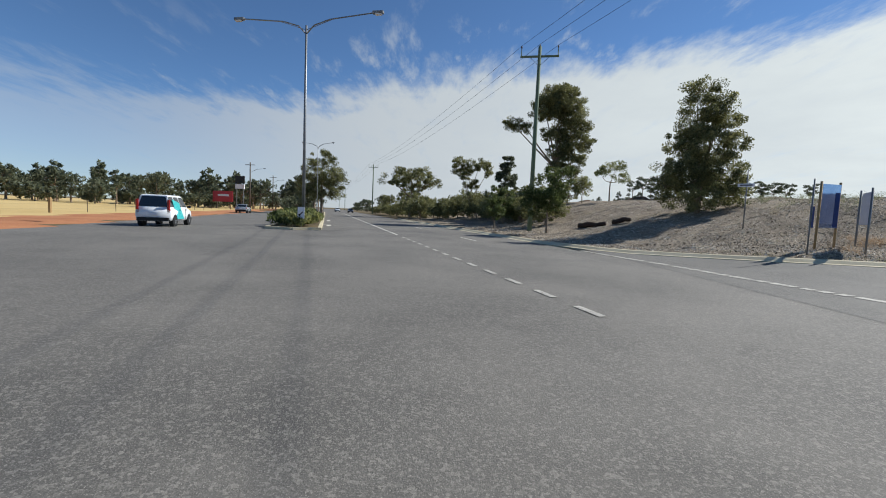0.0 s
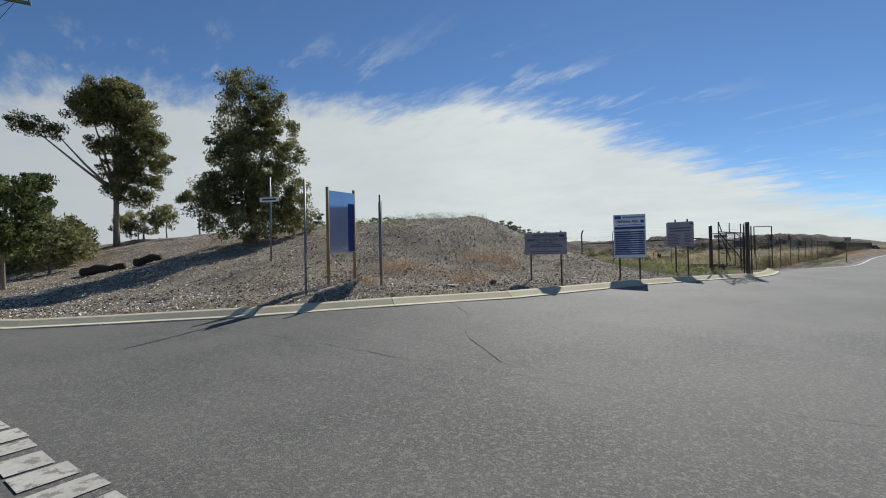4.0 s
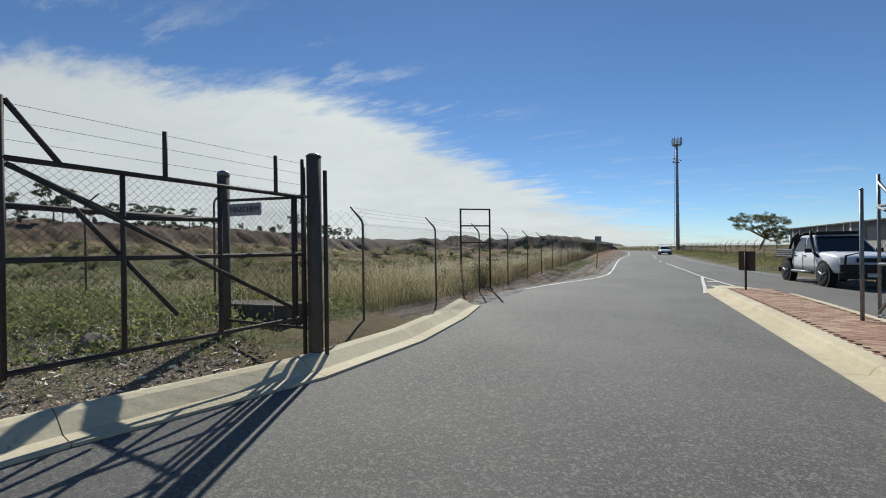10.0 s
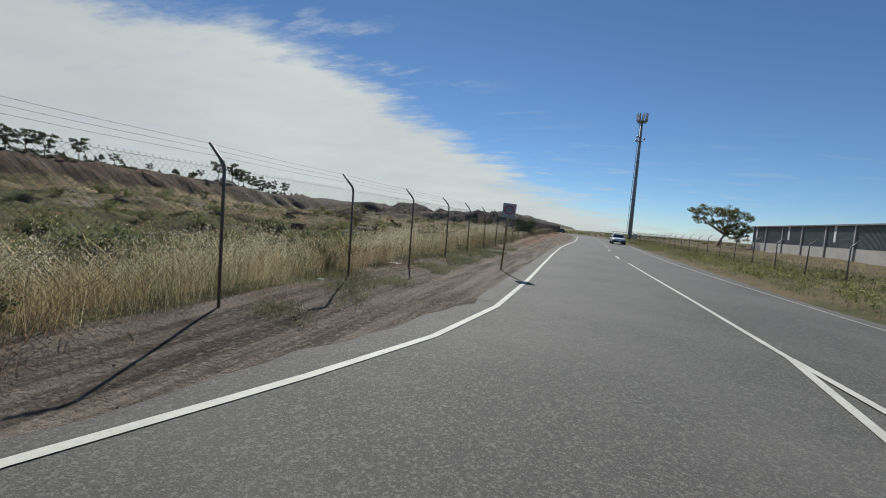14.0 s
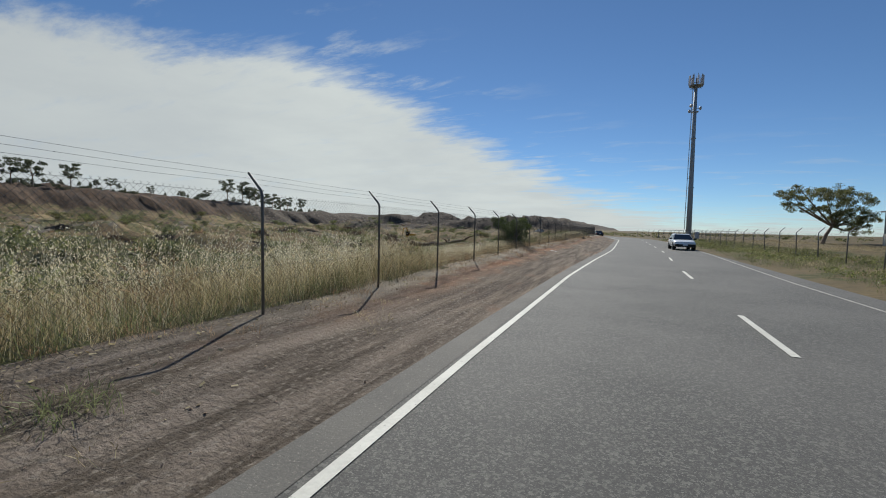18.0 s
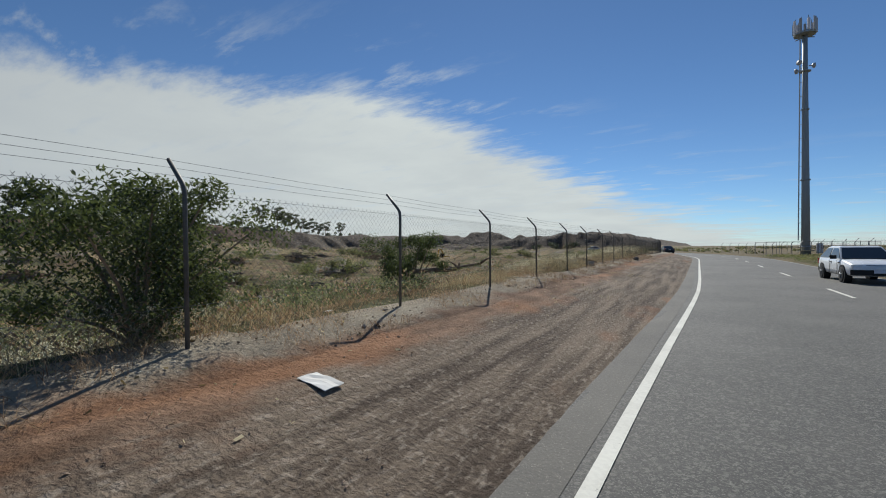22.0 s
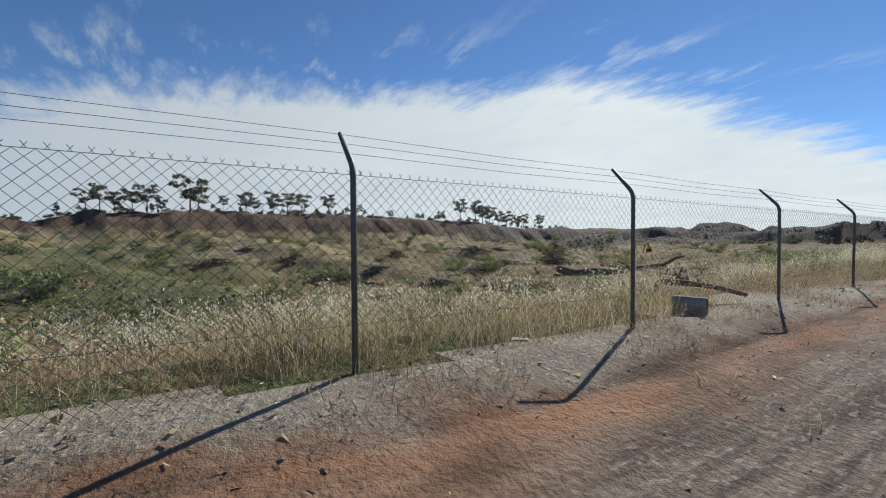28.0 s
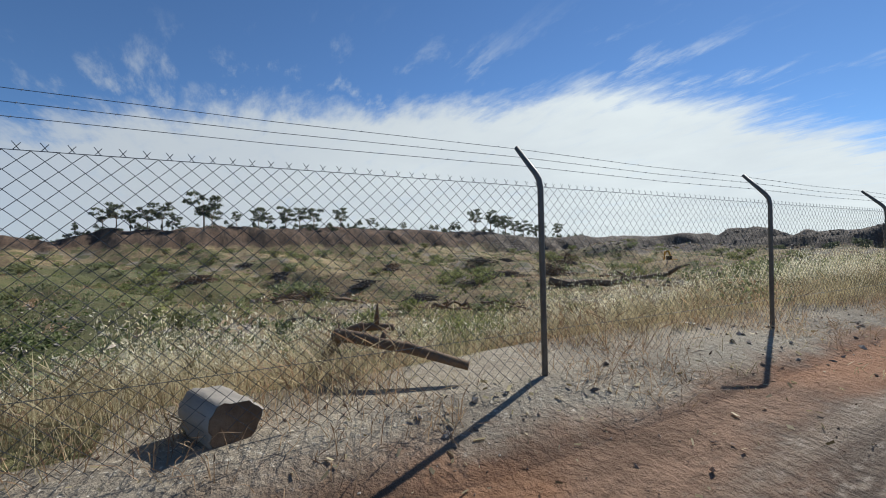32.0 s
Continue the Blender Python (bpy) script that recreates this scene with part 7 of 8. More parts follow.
chips("shoulder_stones", "loose grey stones along the fence line", x, y, z + 0.008, 0.005 + 0.026 * rg.random(len(x)) ** 4, CLOD, 42)
x, y, z = scatter(22000, -110, -6, 20, 190, lambda x, y: rough(x, y, 6.0, 3.0) > 0.1)
chips("hollow_rubble", "scattered rubble and clods in the hollow", x, y, z + 0.03, 0.06 + 0.3 * rg.random(len(x)) ** 4, SPOIL, 43)
x, y, z = scatter(14000, -140, -45, 160, 330, lambda x, y: (land(x, y) > 0.5) & (rough(x, y, 8.0, 3.0) > -0.4))
chips("spoil_rubble", "lumps of rubble and spoil over the dark heaps", x, y, z + 0.05, 0.15 + 0.9 * rg.random(len(x)) ** 4, SPOIL, 48)
x, y, z = scatter(26000, -45, -5, 30, 120, lambda x, y: rough(x, y, 3.0, 3.0) > -0.1)
chips("hollow_rubble", "broken rubble and clods in the hollow", x, y, z + 0.02, 0.03 + 0.16 * rg.random(len(x)) ** 3, SPOIL, 49)
x, y, z = strewn(16000, -1.3, 1.6, 8, 84, lambda x, y: (rg.random(len(x)) < np.exp(-np.abs(x - 0.1) * 1.2)) & (rough(x, y, 0.9, 2.0) > -0.4))
flakes("straw_litter", "broken straw and twigs lying on the gravel", x, y, z + 0.012, 0.006 + 0.018 * rg.random(len(x)) ** 2, STRAW, 51)
x, y, z = strewn(2600, -1.6, 0.7, 44, 92, lambda x, y: rough(x, y, 1.4, 3.0) > 0.0)
chips("shoulder_stones", "pale broken stones and rubble on the gravel by the fence", x, y, z + 0.006, 0.012 + 0.045 * rg.random(len(x)) ** 4, SPOIL, 52)
x, y, z = strewn(9000, 0.4, 2.5, 3, 92, lambda x, y: rough(x, y, 1.2, 6.0) > -0.35)
chips("shoulder_clods", "small clods and pebbles strewn over the dirt shoulder", x, y, z + 0.004, 0.004 + 0.014 * rg.random(len(x)) ** 3, CLOD, 44)

# ---- vehicles ----
def loft(rows):
    """A closed skin through rings of points."""
    s = Shape()
    n = len(rows[0])
    vs = [p for r in rows for p in r]
    fs = [(i * n + k, i * n + (k + 1) % n, (i + 1) * n + (k + 1) % n, (i + 1) * n + k) for i in range(len(rows) - 1) for k in range(n)]
    fs += [tuple(range(n - 1, -1, -1)), tuple(range((len(rows) - 1) * n, len(rows) * n))]
    return s.add(vs, fs)


def hull(stations):
    """Lower body: stations (y, half width, underside, top), with rounded sills and shoulders."""
    rows = []
    for y, w, z0, z1 in stations:
        d = z1 - z0
        side = [(w * 0.8, z0), (w * 0.95, z0 + d * 0.08), (w, z0 + d * 0.35), (w * 0.99, z0 + d * 0.7), (w * 0.95, z1 - d * 0.1), (w * 0.86, z1 - d * 0.01), (w * 0.4, z1 + d * 0.02)]
        rows.append([(x, y, z) for x, z in side] + [(-x, y, z) for x, z in reversed(side)])
    return loft(rows)


def panel(a, b, c, d, proud=0.008, inset=0.08):
    """A thin pane on the four-sided face a b c d, drawn in from its edges."""
    p = [Vector(q) for q in (a, b, c, d)]
    mid = sum(p, Vector()) / 4
    n = (p[1] - p[0]).cross(p[3] - p[0]).normalized()
    q = [v.lerp(mid, inset) for v in p]
    return Shape().add([v + n * proud for v in q] + [v - n * 0.02 for v in q], [(0, 1, 2, 3), (4, 7, 6, 5), (0, 4, 5, 1), (1, 5, 6, 2), (2, 6, 7, 3), (3, 7, 4, 0)])


def wheel(parent, x, y, r, w):
    side = 1 if x > 0 else -1
    ty = part("wheel", Shape().tube([(x - side * w * u, y, r) for u in (0.5, 0.46, 0.3, -0.3, -0.46, -0.5)], [r * 0.72, r * 0.93, r, r, r * 0.93, r * 0.68], 22), TYRE, parent, "black rubber tyre", smooth_it=True)
    part("rim", Shape().tube([(x + side * w * 0.47, y, r), (x + side * w * 0.35, y, r), (x + side * w * 0.3, y, r)], [r * 0.66, r * 0.6, r * 0.1], 18, False), RIM, ty, "grey alloy rim")
    for k in range(5):
        t = k * 2 * math.pi / 5 + 0.3
        part("spoke", Shape().tube([(x + side * w * 0.4, y, r), (x + side * w * 0.42, y + r * 0.62 * math.cos(t), r + r * 0.62 * math.sin(t))], [r * 0.13, r * 0.09], 5), RIM, ty)


def car(name, label, m, paint, L, W, stations, cab, wheels, r, glass_rows=2, plate_z=0.55, door_y=(), cat="car", tail=LAMP_RED, lamp_z=0.72, mirror=True):
    """A car facing +y: hull stations, cab (y of the screen foot, screen top, rear top, rear foot, belt, roof) and wheels' y."""
    g = thing(name, label, cat, m)
    part("body", hull(stations), paint, g, smooth_it=True)
    f0, f1, r1_, r0, zb, zr = cab
    wb, wt_ = W / 2 * 0.93, W / 2 * 0.74
    ring0 = [(wb, f0, zb - 0.05), (wb, r0, zb - 0.05), (-wb, r0, zb - 0.05), (-wb, f0, zb - 0.05)]
    ring1 = [(wt_, f1, zr - 0.05), (wt_, r1_, zr - 0.05), (-wt_, r1_, zr - 0.05), (-wt_, f1, zr - 0.05)]
    ring2 = [(wt_ * 0.85, f1 - 0.15, zr), (wt_ * 0.85, r1_ + 0.12, zr), (-wt_ * 0.85, r1_ + 0.12, zr), (-wt_ * 0.85, f1 - 0.15, zr)]
    part("roof", loft([ring0, ring1, ring2]), paint, g, "painted roof and pillars")
    part("windscreen", panel((wb, f0, zb), (-wb, f0, zb), (-wt_, f1, zr - 0.06), (wt_, f1, zr - 0.06), 0.012, 0.07), GLASS, g, "dark glass windscreen")
    part("rear_window", panel((-wb, r0, zb), (wb, r0, zb), (wt_, r1_, zr - 0.06), (-wt_, r1_, zr - 0.06), 0.012, 0.12), GLASS, g)
    for sx in (1, -1):
        for k in range(glass_rows):
            u0, u1 = k / glass_rows, (k + 1) / glass_rows
            a, b = (sx * wb, f0 + (r0 - f0) * u0, zb), (sx * wb, f0 + (r0 - f0) * u1, zb)
            c, d = (sx * wt_, f1 + (r1_ - f1) * u1, zr - 0.07), (sx * wt_, f1 + (r1_ - f1) * u0, zr - 0.07)
            q = (b, a, d, c) if sx > 0 else (a, b, c, d)
            part("side_window", panel(*q, 0.012, 0.12), GLASS, g, "dark side window")
        for y in wheels:
            part("wheel_arch", Shape().tube([(sx * (W / 2 - 0.22), y, r), (sx * (W / 2 + 0.012), y, r)], [r * 1.2, r * 1.2], 20), BLACK, g)
            wheel(g, sx * (W / 2 - 0.08), y, r, 0.22)
        for y in door_y:
            part("door_seam", Shape().box((sx * (W / 2 - 0.0), y, zb * 0.62), (0.012, 0.012, zb * 0.62)), BLACK, g)
            part("door_handle", Shape().box((sx * (W / 2 - 0.01), y + 0.16, zb - 0.14), (0.04, 0.14, 0.03), bevel=0.01), BLACK, g)
        if mirror:
            part("wing_mirror", Shape().box((sx * (W / 2 + 0.1), f0 - 0.25, zb + 0.06), (0.2, 0.1, 0.15), bevel=0.03), BLACK, g)
        part("headlight", Shape().box((sx * W * 0.36, L / 2 - 0.06, lamp_z), (W * 0.19, 0.1, 0.16), bevel=0.03), LAMP_CLEAR, g, "clear headlight lens")
        part("tail_light", Shape().box((sx * W * 0.43, -L / 2 + 0.05, lamp_z + 0.12), (W * 0.1, 0.1, 0.24), bevel=0.02), tail, g, "red tail light")
    part("grille", Shape().box((0, L / 2 - 0.02, lamp_z), (W * 0.45, 0.05, 0.14), bevel=0.02), BLACK, g)
    part("front_bumper", Shape().box((0, L / 2 - 0.05, 0.42), (W * 0.94, 0.2, 0.2), bevel=0.08), BLACK, g)
    part("rear_bumper", Shape().box((0, -L / 2 + 0.05, 0.42), (W * 0.94, 0.2, 0.2), bevel=0.08), BLACK, g)
    part("number_plate", Shape().box((0, L / 2 + 0.06, 0.46), (0.37, 0.012, 0.12)), SIGN_WHITE, g, "plain pale plate")
    part("number_plate", Shape().box((0, -L / 2 - 0.06, plate_z), (0.37, 0.012, 0.12)), SIGN_WHITE, g, "plain pale plate")
    return g


# white utility with a black tray and bars, standing in the oncoming lane
U = pose(11.2, 5.6, 0.01, 0, 0, 184)
ute = car("utility_truck", "white four-door utility with black bull bar, snorkel and tray", U, CARWHITE, 5.2, 1.9,
          [(2.55, 0.8, 0.6, 1.0), (2.4, 0.9, 0.5, 1.1), (1.9, 0.95, 0.45, 1.17), (1.0, 0.95, 0.45, 1.22), (0.3, 0.95, 0.45, 1.2), (-0.9, 0.95, 0.45, 1.2), (-0.98, 0.93, 0.5, 1.18)],
          (1.0, 0.35, -0.75, -0.95, 1.2, 1.86), (1.62, -1.55), 0.42, 2, 0.7, (0.95, 0.0, -0.85), "utility", lamp_z=0.95)
part("tray_floor", Shape().box((0, -1.75, 0.98), (1.92, 1.65, 0.08)), BLACK, ute)
for sx in (1, -1):
    part("tray_side", Shape().box((sx * 0.95, -1.75, 1.15), (0.04, 1.65, 0.3)), SIGN_GREY, ute, "grey slatted drop side")
    for z in (1.07, 1.15, 1.23):
        part("tray_slat", Shape().box((sx * 0.975, -1.75, z), (0.012, 1.6, 0.035)), BLACK, ute)
    part("side_step", Shape().tube([(sx * 0.99, 0.95, 0.45), (sx * 1.0, -0.8, 0.45)], 0.05, 8), GALV, ute, smooth_it=True)
    part("sports_bar", Shape().tube([(sx * 0.9, -1.5, 1.1), (sx * 0.85, -1.12, 1.75), (sx * 0.7, -1.02, 1.95)], 0.045, 8), BLACK, ute, smooth_it=True)
    part("bull_bar_loop", Shape().tube([(sx * 0.8, 2.7, 0.55), (sx * 0.8, 2.78, 1.1), (sx * 0.45, 2.8, 1.2), (sx * 0.3, 2.78, 0.6)], 0.035, 8), BLACK, ute, smooth_it=True)
    part("mud_flare", Shape().tube([(sx * 0.9, 1.62 + 0.5 * math.cos(a), 0.42 + 0.5 * math.sin(a)) for a in np.linspace(0.1, 3.0, 9)], 0.05, 6), BLACK, ute, smooth_it=True)
part("tray_tail", Shape().box((0, -2.57, 1.15), (1.9, 0.04, 0.3)), SIGN_GREY, ute)
part("headboard", Shape().box((0, -1.04, 1.5), (1.7, 0.04, 0.75)), BLACK, ute)
part("bull_bar", Shape().box((0, 2.72, 0.68), (1.86, 0.22, 0.26), bevel=0.08), BLACK, ute, "black steel bull bar")
part("roof_rack", Shape().box((0, -0.2, 1.95), (1.35, 1.3, 0.035)), BLACK, ute, "black flat roof rack")
for y in (-0.75, -0.2, 0.3):
    part("rack_foot", Shape().box((0, y, 1.9), (1.3, 0.05, 0.08)), BLACK, ute)
part("snorkel", Shape().tube([(0.98, 1.35, 1.05), (0.98, 1.0, 1.2), (0.86, 0.5, 1.78), (0.86, 0.48, 1.98)], 0.05, 8), BLACK, ute, "black air intake snorkel", smooth_it=True)

hatch = [(2.18, 0.72, 0.35, 0.66), (2.0, 0.82, 0.28, 0.74), (1.2, 0.85, 0.25, 0.86), (0.3, 0.85, 0.25, 0.92), (-1.2, 0.85, 0.25, 0.94), (-1.95, 0.83, 0.3, 0.94), (-2.12, 0.78, 0.4, 0.86)]
car("car", "white hatchback with black bumpers on the road", pose(9.3, 67.5, 0.01, 0, 0, 182), CARWHITE, 4.3, 1.72, hatch, (0.95, 0.2, -1.25, -1.95, 0.9, 1.4), (1.35, -1.3), 0.31, 2, 0.62, (0.75, -0.25), lamp_z=0.62)
sedan = [(2.25, 0.75, 0.35, 0.68), (2.1, 0.86, 0.28, 0.76), (1.2, 0.9, 0.25, 0.9), (-1.3, 0.9, 0.25, 0.96), (-2.2, 0.87, 0.3, 0.98), (-2.32, 0.8, 0.4, 0.9)]
side_dir = 90 + math.degrees(math.atan(0.23))
car("car", "silver sedan driving away along the side road", pose(-62, -75.5, 0.01, 0, 0, side_dir), CARSILVER, 4.6, 1.8, sedan, (0.85, 0.15, -0.95, -1.7, 0.94, 1.43), (1.4, -1.35), 0.32, 2, 0.72, (0.7, -0.3), lamp_z=0.7)
for y, off, turn, paint, lb in ((138, 4.9, 0, CARDARK, "dark sedan far off on the main road"), (186, 5.0, 0, CARSILVER, "pale sedan far off at the bend of the road")):
    x, yy, _ = r2(y, off)
    car("car", lb, pose(x, yy, 0.01, 0, 0, turn + math.degrees((y - 95) / 140)), paint, 4.6, 1.8, sedan, (0.85, 0.15, -0.95, -1.7, 0.94, 1.43), (1.4, -1.35), 0.32, 2, 0.72, (0.7, -0.3), lamp_z=0.7)
for x, off, paint, lb in ((-140, 4.2, CARDARK, "dark sedan far off on the side road"), (-152, 8.2, CARWHITE, "white sedan far off on the side road"), (-172, 8.0, CARSILVER, "silver sedan in the distance on the side road")):
    car("car", lb, pose(*r1(x, off)[:2], 0.01, 0, 0, side_dir + 180), paint, 4.6, 1.8, sedan, (0.85, 0.15, -0.95, -1.7, 0.94, 1.43), (1.4, -1.35), 0.32, 2, 0.72, (0.7, -0.3), lamp_z=0.7)
# the delivery van on the side road
V = pose(-15.9, -61.0, 0.01, 0, 0, side_dir)
van = car("van", "white delivery van with teal side panels and dark rear window", V, CARWHITE, 4.2, 1.83,
          [(2.1, 0.75, 0.35, 0.75), (1.95, 0.88, 0.3, 0.92), (1.4, 0.91, 0.28, 1.08), (0.9, 0.915, 0.28, 1.12), (-1.95, 0.915, 0.3, 1.12), (-2.1, 0.89, 0.36, 1.1)],
          (1.2, 0.45, -1.95, -2.08, 1.1, 1.83), (1.32, -1.36), 0.32, 3, 0.72, (0.6, -0.5), "van", lamp_z=0.78)
for sx in (1, -1):
    q = [(sx * 0.925, 0.3, 0.4), (sx * 0.925, -1.0, 0.4), (sx * 0.80, -1.6, 1.6), (sx * 0.86, -0.5, 1.4)]
    part("teal_panel", panel(*(q if sx < 0 else q[::-1]), 0.012, 0.03), TEAL, van, "teal wave painted on the side")
    part("tail_light", Shape().box((sx * 0.8, -2.1, 1.25), (0.14, 0.08, 0.6), bevel=0.02), LAMP_RED, van, "tall red tail light")

# ---- boulders, logs and litter ----
def stone(name, label, x, y, size, seed, mat_=None, flat=0.75, dz=0.0, cat="boulder"):
    bm = bmesh.new()
    bmesh.ops.create_icosphere(bm, subdivisions=3, radius=1.0)
    rg = np.random.default_rng(seed)
    ks = rg.normal(size=(7, 3)) * 1.6
    ph = rg.uniform(0, 6, 7)
    for v in bm.verts:
        d = 1 + 0.09 * sum(math.sin(float(np.dot(k, v.co)) + p) for k, p in zip(ks, ph)) + 0.02 * rg.normal()
        v.co = Vector((v.co.x * d * size * 1.25, v.co.y * d * size, v.co.z * d * size * flat))
    me = bpy.data.meshes.new(name)
    bm.to_mesh(me)
    bm.free()
    me.materials.append(mat_ or ROCK)
    ob = new(name, me)
    ob.matrix_basis = pose(x, y, float(land(x, y)) + size * flat * 0.55 + dz, 0, 0, seed * 37)
    return tagged(ob, label, cat)


def stump_round(x, y, turn):
    """A sawn round of a trunk lying on its side, with split bark and paler ends."""
    rg = np.random.default_rng(12)
    g = thing("log_round", "sawn grey log round lying on its side by the fence", "log", pose(x, y, float(land(x, y)) + 0.09, 0, 0, turn) @ Matrix.Diagonal((0.8, 0.75, 0.72, 1)))
    n = 26
    lump = [1 + 0.07 * math.sin(3 * k * 2 * math.pi / n + 1) + 0.05 * math.sin(7 * k * 2 * math.pi / n) + 0.03 * rg.normal() for k in range(n)]
    rows = [[(u, 0.175 * f * lump[k] * math.cos(k * 2 * math.pi / n), 0.165 * f * lump[k] * math.sin(k * 2 * math.pi / n)) for k in range(n)] for u, f in ((-0.22, 0.9), (-0.2, 1.0), (-0.06, 1.03), (0.08, 0.97), (0.2, 1.0), (0.22, 0.92))]
    s = Shape()
    for r in rows:
        s.v.extend(r)
    s.f.extend([(i * n + k, i * n + (k + 1) % n, (i + 1) * n + (k + 1) % n, (i + 1) * n + k) for i in range(len(rows) - 1) for k in range(n)])
    part("bark", s, DRIFT, g, smooth_it=True)
    for u, sg in ((-0.222, -1), (0.222, 1)):
        ring = [(u, 0.158 * lump[k] * math.cos(k * 2 * math.pi / n), 0.149 * lump[k] * math.sin(k * 2 * math.pi / n)) for k in range(n)]
        part("cut_end", Shape().add([(u + 0.004 * sg, 0, 0)] + ring, [(0, 1 + k, 1 + (k + 1) % n) if sg > 0 else (0, 1 + (k + 1) % n, 1 + k) for k in range(n)]), WOOD, g, "paler sawn end")


stump_round(-0.18, 62.5, 20)
stone("boulder", "pale stone lying on the gravel by the fence", 0.45, 72.5, 0.16, 3)
for k, (x, y, sz) in enumerate(((-0.6, 58.0, 0.1), (-0.3, 76.0, 0.14), (-1.0, 79, 0.18), (-0.7, 20.3, 0.22), (-1.5, -12.6, 0.14), (-3.2, -24.6, 0.12))):
    stone("stone", "small grey stone lying in the weeds", x, y, sz, 10 + k, cat="stone")


def log(label, pts, r, seed, branches=2, name="log", wood=WOOD):
    rg = np.random.default_rng(seed)
    g = thing(name, label, "log")
    pts = [Vector((x, y, float(land(x, y)) + dz)) for x, y, dz in pts]
    fine = []
    for a, b in zip(pts, pts[1:]):
        fine += [a.lerp(b, t) + Vector((0, 0, rg.normal() * r * 0.2)) for t in (0, 0.33, 0.66)]
    fine.append(pts[-1])
    n = len(fine)
    part("stem", Shape().tube(fine, [r * (1 - 0.45 * i / n) * rg.uniform(0.9, 1.1) for i in range(n)], 9), wood, g, smooth_it=True)
    for k in range(branches):
        p = fine[rg.integers(1, n)]
        q = p + Vector((rg.normal() * 0.4, rg.normal() * 0.4, 0.2 + rg.random() * 0.4)) * (r * 7)
        part("branch", Shape().tube([p, p.lerp(q, 0.5) + Vector((0, 0, r * 0.4)), q], [r * 0.5, r * 0.35, r * 0.12], 6), wood, g, smooth_it=True)


log("bare fallen branch lying among the dry grass", [(-0.98, 63.3, 0.3), (-0.6, 63.5, 0.26), (-0.2, 63.95, 0.1)], 0.05, 1, 1)
log("weathered branch propped on the fallen log", [(-1.3, 63.2, 0.1), (-1.1, 63.4, 0.36), (-0.85, 63.7, 0.3)], 0.045, 2, 3)
log("big felled tree trunk in the hollow", [(-30, 92, 0.4), (-26, 96, 0.4), (-23, 100, 0.35)], 0.4, 3, 3)
log("charred log lying across the mound", [(-21.2, -33.3, 0.16), (-20.4, -32.6, 0.22), (-19.7, -31.9, 0.16)], 0.24, 4, 0, wood=CHARRED)
log("short charred log end on the mound", [(-19.4, -31.5, 0.2), (-18.9, -31.0, 0.22), (-18.4, -30.7, 0.16)], 0.22, 5, 0, wood=CHARRED)
for k in range(26):
    rg2 = np.random.default_rng(70 + k)
    x, y, a = rg2.uniform(-42, -12), rg2.uniform(66, 118), rg2.uniform(0, 3)
    ln = rg2.uniform(0.8, 2.4)
    log("grey dead branch in the rubble of the hollow", [(x - ln * math.cos(a), y - ln * math.sin(a), 0.15), (x, y, 0.2), (x + ln * math.cos(a), y + ln * math.sin(a), 0.12)], rg2.uniform(0.06, 0.16), 90 + k, 2)

for k in range(16):
    rg2 = np.random.default_rng(170 + k)
    x, y, a = -22 + rg2.normal() * 3.0, 78 + rg2.normal() * 3.0, rg2.uniform(0, 3)
    ln = rg2.uniform(0.6, 1.8)
    log("pale dead limb in a heap of brushwood", [(x - ln * math.cos(a), y - ln * math.sin(a), 0.1 + 0.5 * rg2.random()), (x, y, 0.3 + 0.5 * rg2.random()), (x + ln * math.cos(a), y + ln * math.sin(a), 0.1 + 0.5 * rg2.random())], rg2.uniform(0.05, 0.11), 190 + k, 3)


def brush_pile(x, y, w, h, seed, label="grey heap of cut branches and rubble in the hollow"):
    """A long heap of crossed sticks over a low core of clods."""
    rg = np.random.default_rng(seed)
    g = thing("brush_pile", label, "brush pile", at_land(x, y, rg.uniform(0, 180)), "brush piles in the hollow")
    s = Shape()
    for k in range(150):
        cx, cy = rg.normal(0, w * 0.3), rg.normal(0, w * 0.16)
        cz = h * rg.random() * math.exp(-(cx / (w * 0.4)) ** 2)
        a, e, ln = rg.uniform(0, 6.28), rg.normal(0, 0.3), rg.uniform(0.5, 1.8)
        d = Vector((math.cos(a) * math.cos(e), math.sin(a) * math.cos(e), math.sin(e))) * ln * 0.5
        c = Vector((cx, cy, cz + 0.1))
        s.tube([c - d, c + Vector((0, 0, 0.06 * ln)), c + d], [rg.uniform(0.03, 0.09), 0.05, 0.015], 4)
    tagged(part("brushwood", s, TIMBER_OLD if seed % 3 else WOOD, g), kind="stuff")
    s = Shape()
    for k in range(60):
        cx, cy = rg.normal(0, w * 0.3), rg.normal(0, w * 0.18)
        sz = rg.uniform(0.15, 0.5)
        s.box((cx, cy, h * 0.4 * rg.random() * math.exp(-(cx / (w * 0.4)) ** 2)), (sz, sz * rg.uniform(0.5, 1), sz * 0.6), rz=rg.uniform(0, 3), bevel=sz * 0.2)
    tagged(part("rubble_core", s, SPOIL, g), kind="stuff")


for k in range(22):
    rg2 = np.random.default_rng(400 + k)
    u = k / 21
    brush_pile(-34 - 46 * u + rg2.normal() * 3, 88 + 42 * u + rg2.normal() * 9, rg2.uniform(3.5, 7.5), rg2.uniform(0.7, 1.5), 420 + k)
for k in range(10):
    rg2 = np.random.default_rng(450 + k)
    brush_pile(-38 - 60 * rg2.random(), 55 + 40 * rg2.random(), rg2.uniform(2.5, 5), rg2.uniform(0.5, 1.0), 470 + k)


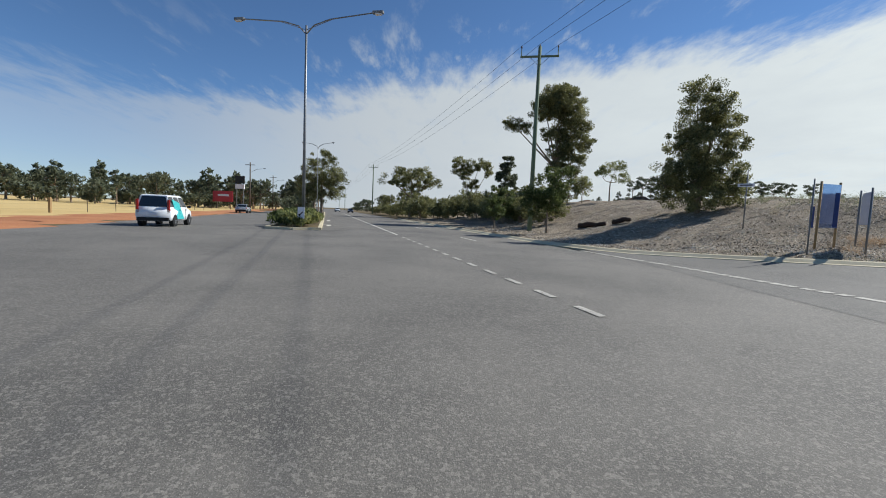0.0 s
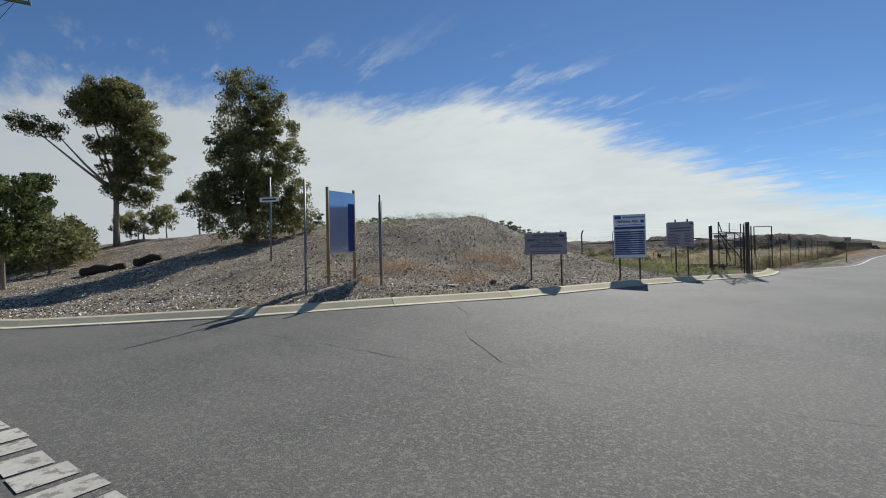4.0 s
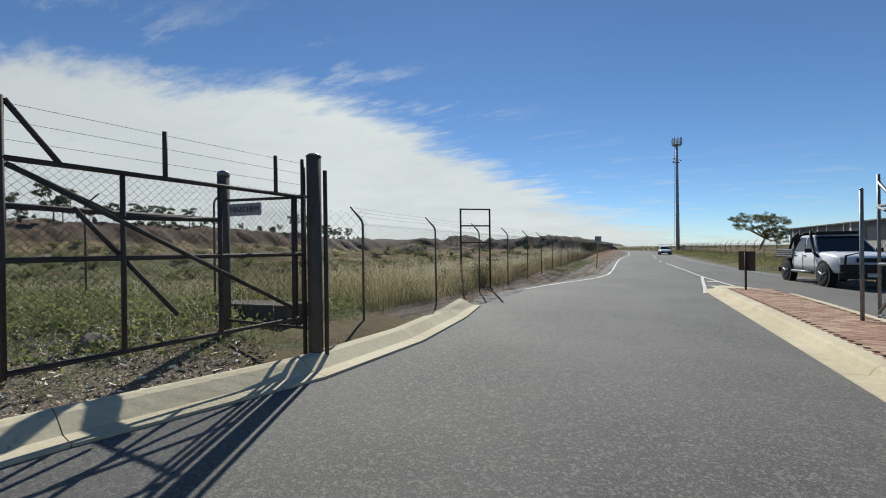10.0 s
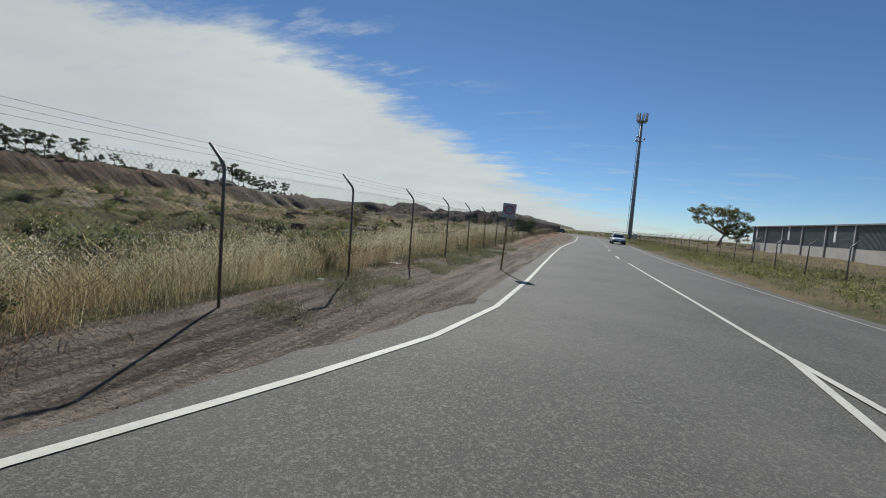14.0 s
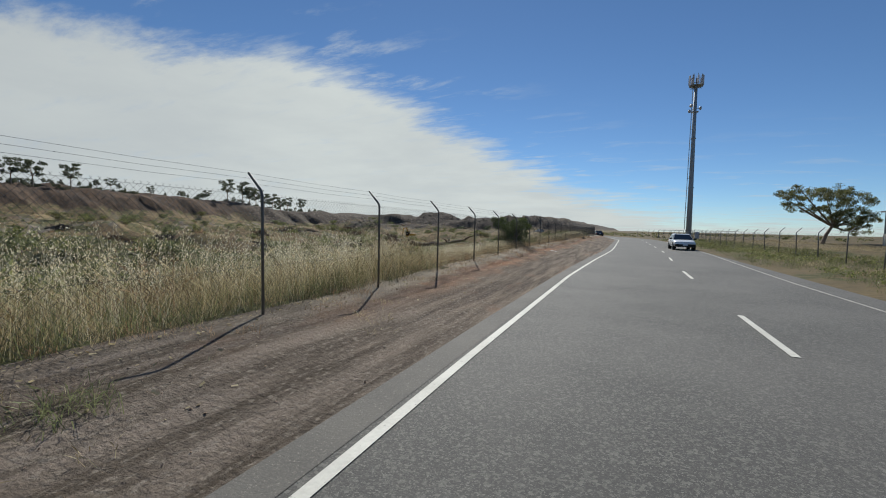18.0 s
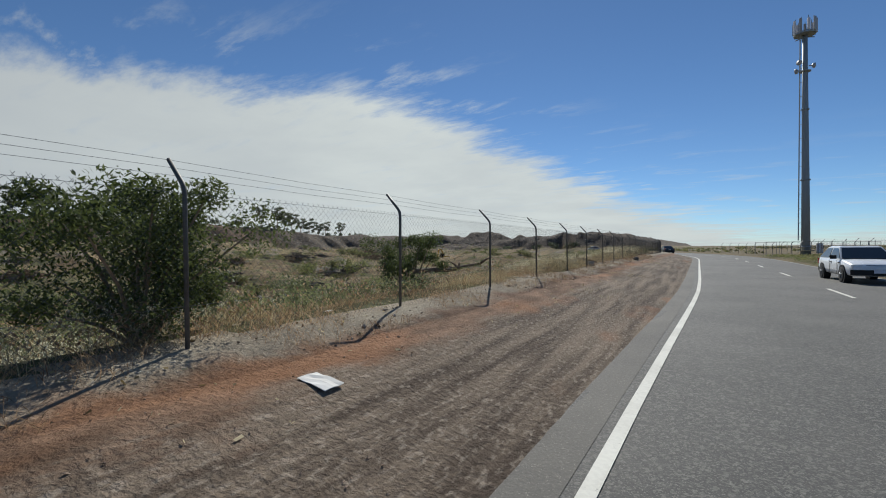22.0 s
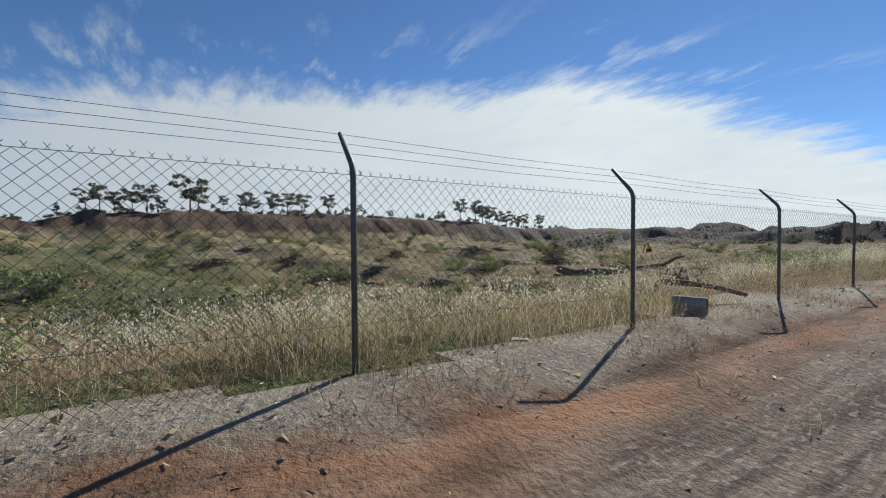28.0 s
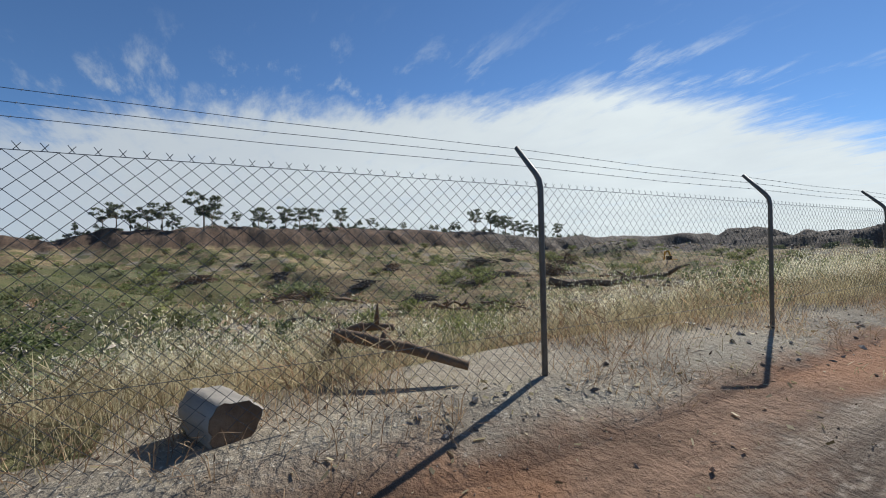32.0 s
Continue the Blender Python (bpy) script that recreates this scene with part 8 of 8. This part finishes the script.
def scrap(label, x, y, w, l, rz, mt, dz=0.02, cat="litter", name="litter", slope=0.0):
    """A crumpled sheet lying on the ground."""
    rg = np.random.default_rng(int(abs(x * 31 + y * 17)))
    vs = [(w * (i / 4 - 0.5), l * (j / 4 - 0.5), rg.uniform(0, 0.07) * min(w, l)) for j in range(5) for i in range(5)]
    top = [(a, b, c + 0.006) for a, b, c in vs]
    q = [(j * 5 + i, j * 5 + i + 1, j * 5 + i + 6, j * 5 + i + 5) for j in range(4) for i in range(4)]
    s = Shape().add(top, q).add(vs, [f[::-1] for f in q])
    ob = part(name, s, mt)
    ob.matrix_basis = pose(x, y, float(land(x, y)) + dz - 0.015, rg.uniform(-2, 2), rg.uniform(-2, 2) + slope, rz)
    tagged(ob, label, cat)


scrap("white sheet of cardboard lying on the dirt shoulder", 1.2, 46.2, 0.3, 0.2, 0, LITTER, 0.012, slope=11)
scrap("white crumpled paper beside the fence", -0.3, 12.2, 0.4, 0.3, 50, LITTER)
scrap("pale slab lying on the mound behind the kerb", -2.3, -20.6, 0.24, 0.16, 70, LITTER, 0.03)
scrap("yellowed sheet lying behind the kerb", -3.4, -26.2, 0.4, 0.3, 10, CONCRETE, 0.04)
scrap("flattened white carton in the dry grass", -1.9, 68.0, 0.4, 0.25, 110, LITTER)
for k in range(14):
    rg3 = np.random.default_rng(300 + k)
    y = rg3.uniform(-6, 90)
    scrap("scrap of pale paper blown against the fence", float(rg3.normal(-0.35, 0.35)), float(y), float(rg3.uniform(0.06, 0.16)), float(rg3.uniform(0.05, 0.12)), float(rg3.uniform(0, 180)), LITTER if k % 3 else CONCRETE)

# ---- digger working in the tip ----
ex = thing("excavator", "yellow tracked excavator working far off in the tip", "excavator", pose(-73, 177, float(land(-73, 177)), 0, 0, 60) @ Matrix.Diagonal((1.15, 1.15, 1.15, 1)))
for sx in (1, -1):
    part("track", Shape().box((sx * 1.1, 0, 0.45), (0.6, 3.6, 0.9), bevel=0.25), BLACK, ex)
part("deck", Shape().box((0, -0.3, 1.3), (2.5, 3.0, 0.6), bevel=0.2), YELLOW, ex)
part("engine_cover", Shape().box((0.2, -1.2, 1.9), (2.0, 1.2, 0.7), bevel=0.2), YELLOW, ex)
part("cab", Shape().box((-0.75, 0.4, 2.2), (0.95, 1.3, 1.6), bevel=0.12), GLASS, ex, "dark glazed cab")
part("boom", Shape().tube([(0.3, 0.8, 1.5), (0.3, 2.8, 4.2), (0.3, 4.6, 4.0)], [0.26, 0.24, 0.18], 6), YELLOW, ex)
part("dipper_arm", Shape().tube([(0.3, 4.5, 4.2), (0.3, 5.4, 1.6)], [0.2, 0.15], 6), YELLOW, ex)
part("bucket", Shape().box((0.3, 5.3, 1.2), (1.0, 0.8, 0.7), bevel=0.2), BLACK, ex)

# ---- brick paving of the island ----
PV = Shape().box((0, 0, 0), (0.224, 0.108, 0.03), bevel=0.006).mesh("paver", PAVER)
rest = Shape()
row, made = 0, 0
y = 0.5
while y > -13.5:
    x = 6.98 + (0.116 if row % 2 else 0.0)
    while x < 8.1:
        hgt = 0.153 + random.uniform(-0.002, 0.002)
        if y > -7.2 and made < 300:
            part("paver", PV, PAVER, isle, m=pose(x, y, hgt, random.uniform(-0.6, 0.6), random.uniform(-0.6, 0.6), random.uniform(-1, 1)))
            made += 1
        else:
            rest.box((x, y, hgt), (0.224, 0.108, 0.03), bevel=0.006)
        x += 0.231
    y -= 0.114
    row += 1
tagged(part("paver_field", rest, PAVER_REST, isle), "red brick pavers", kind="stuff")
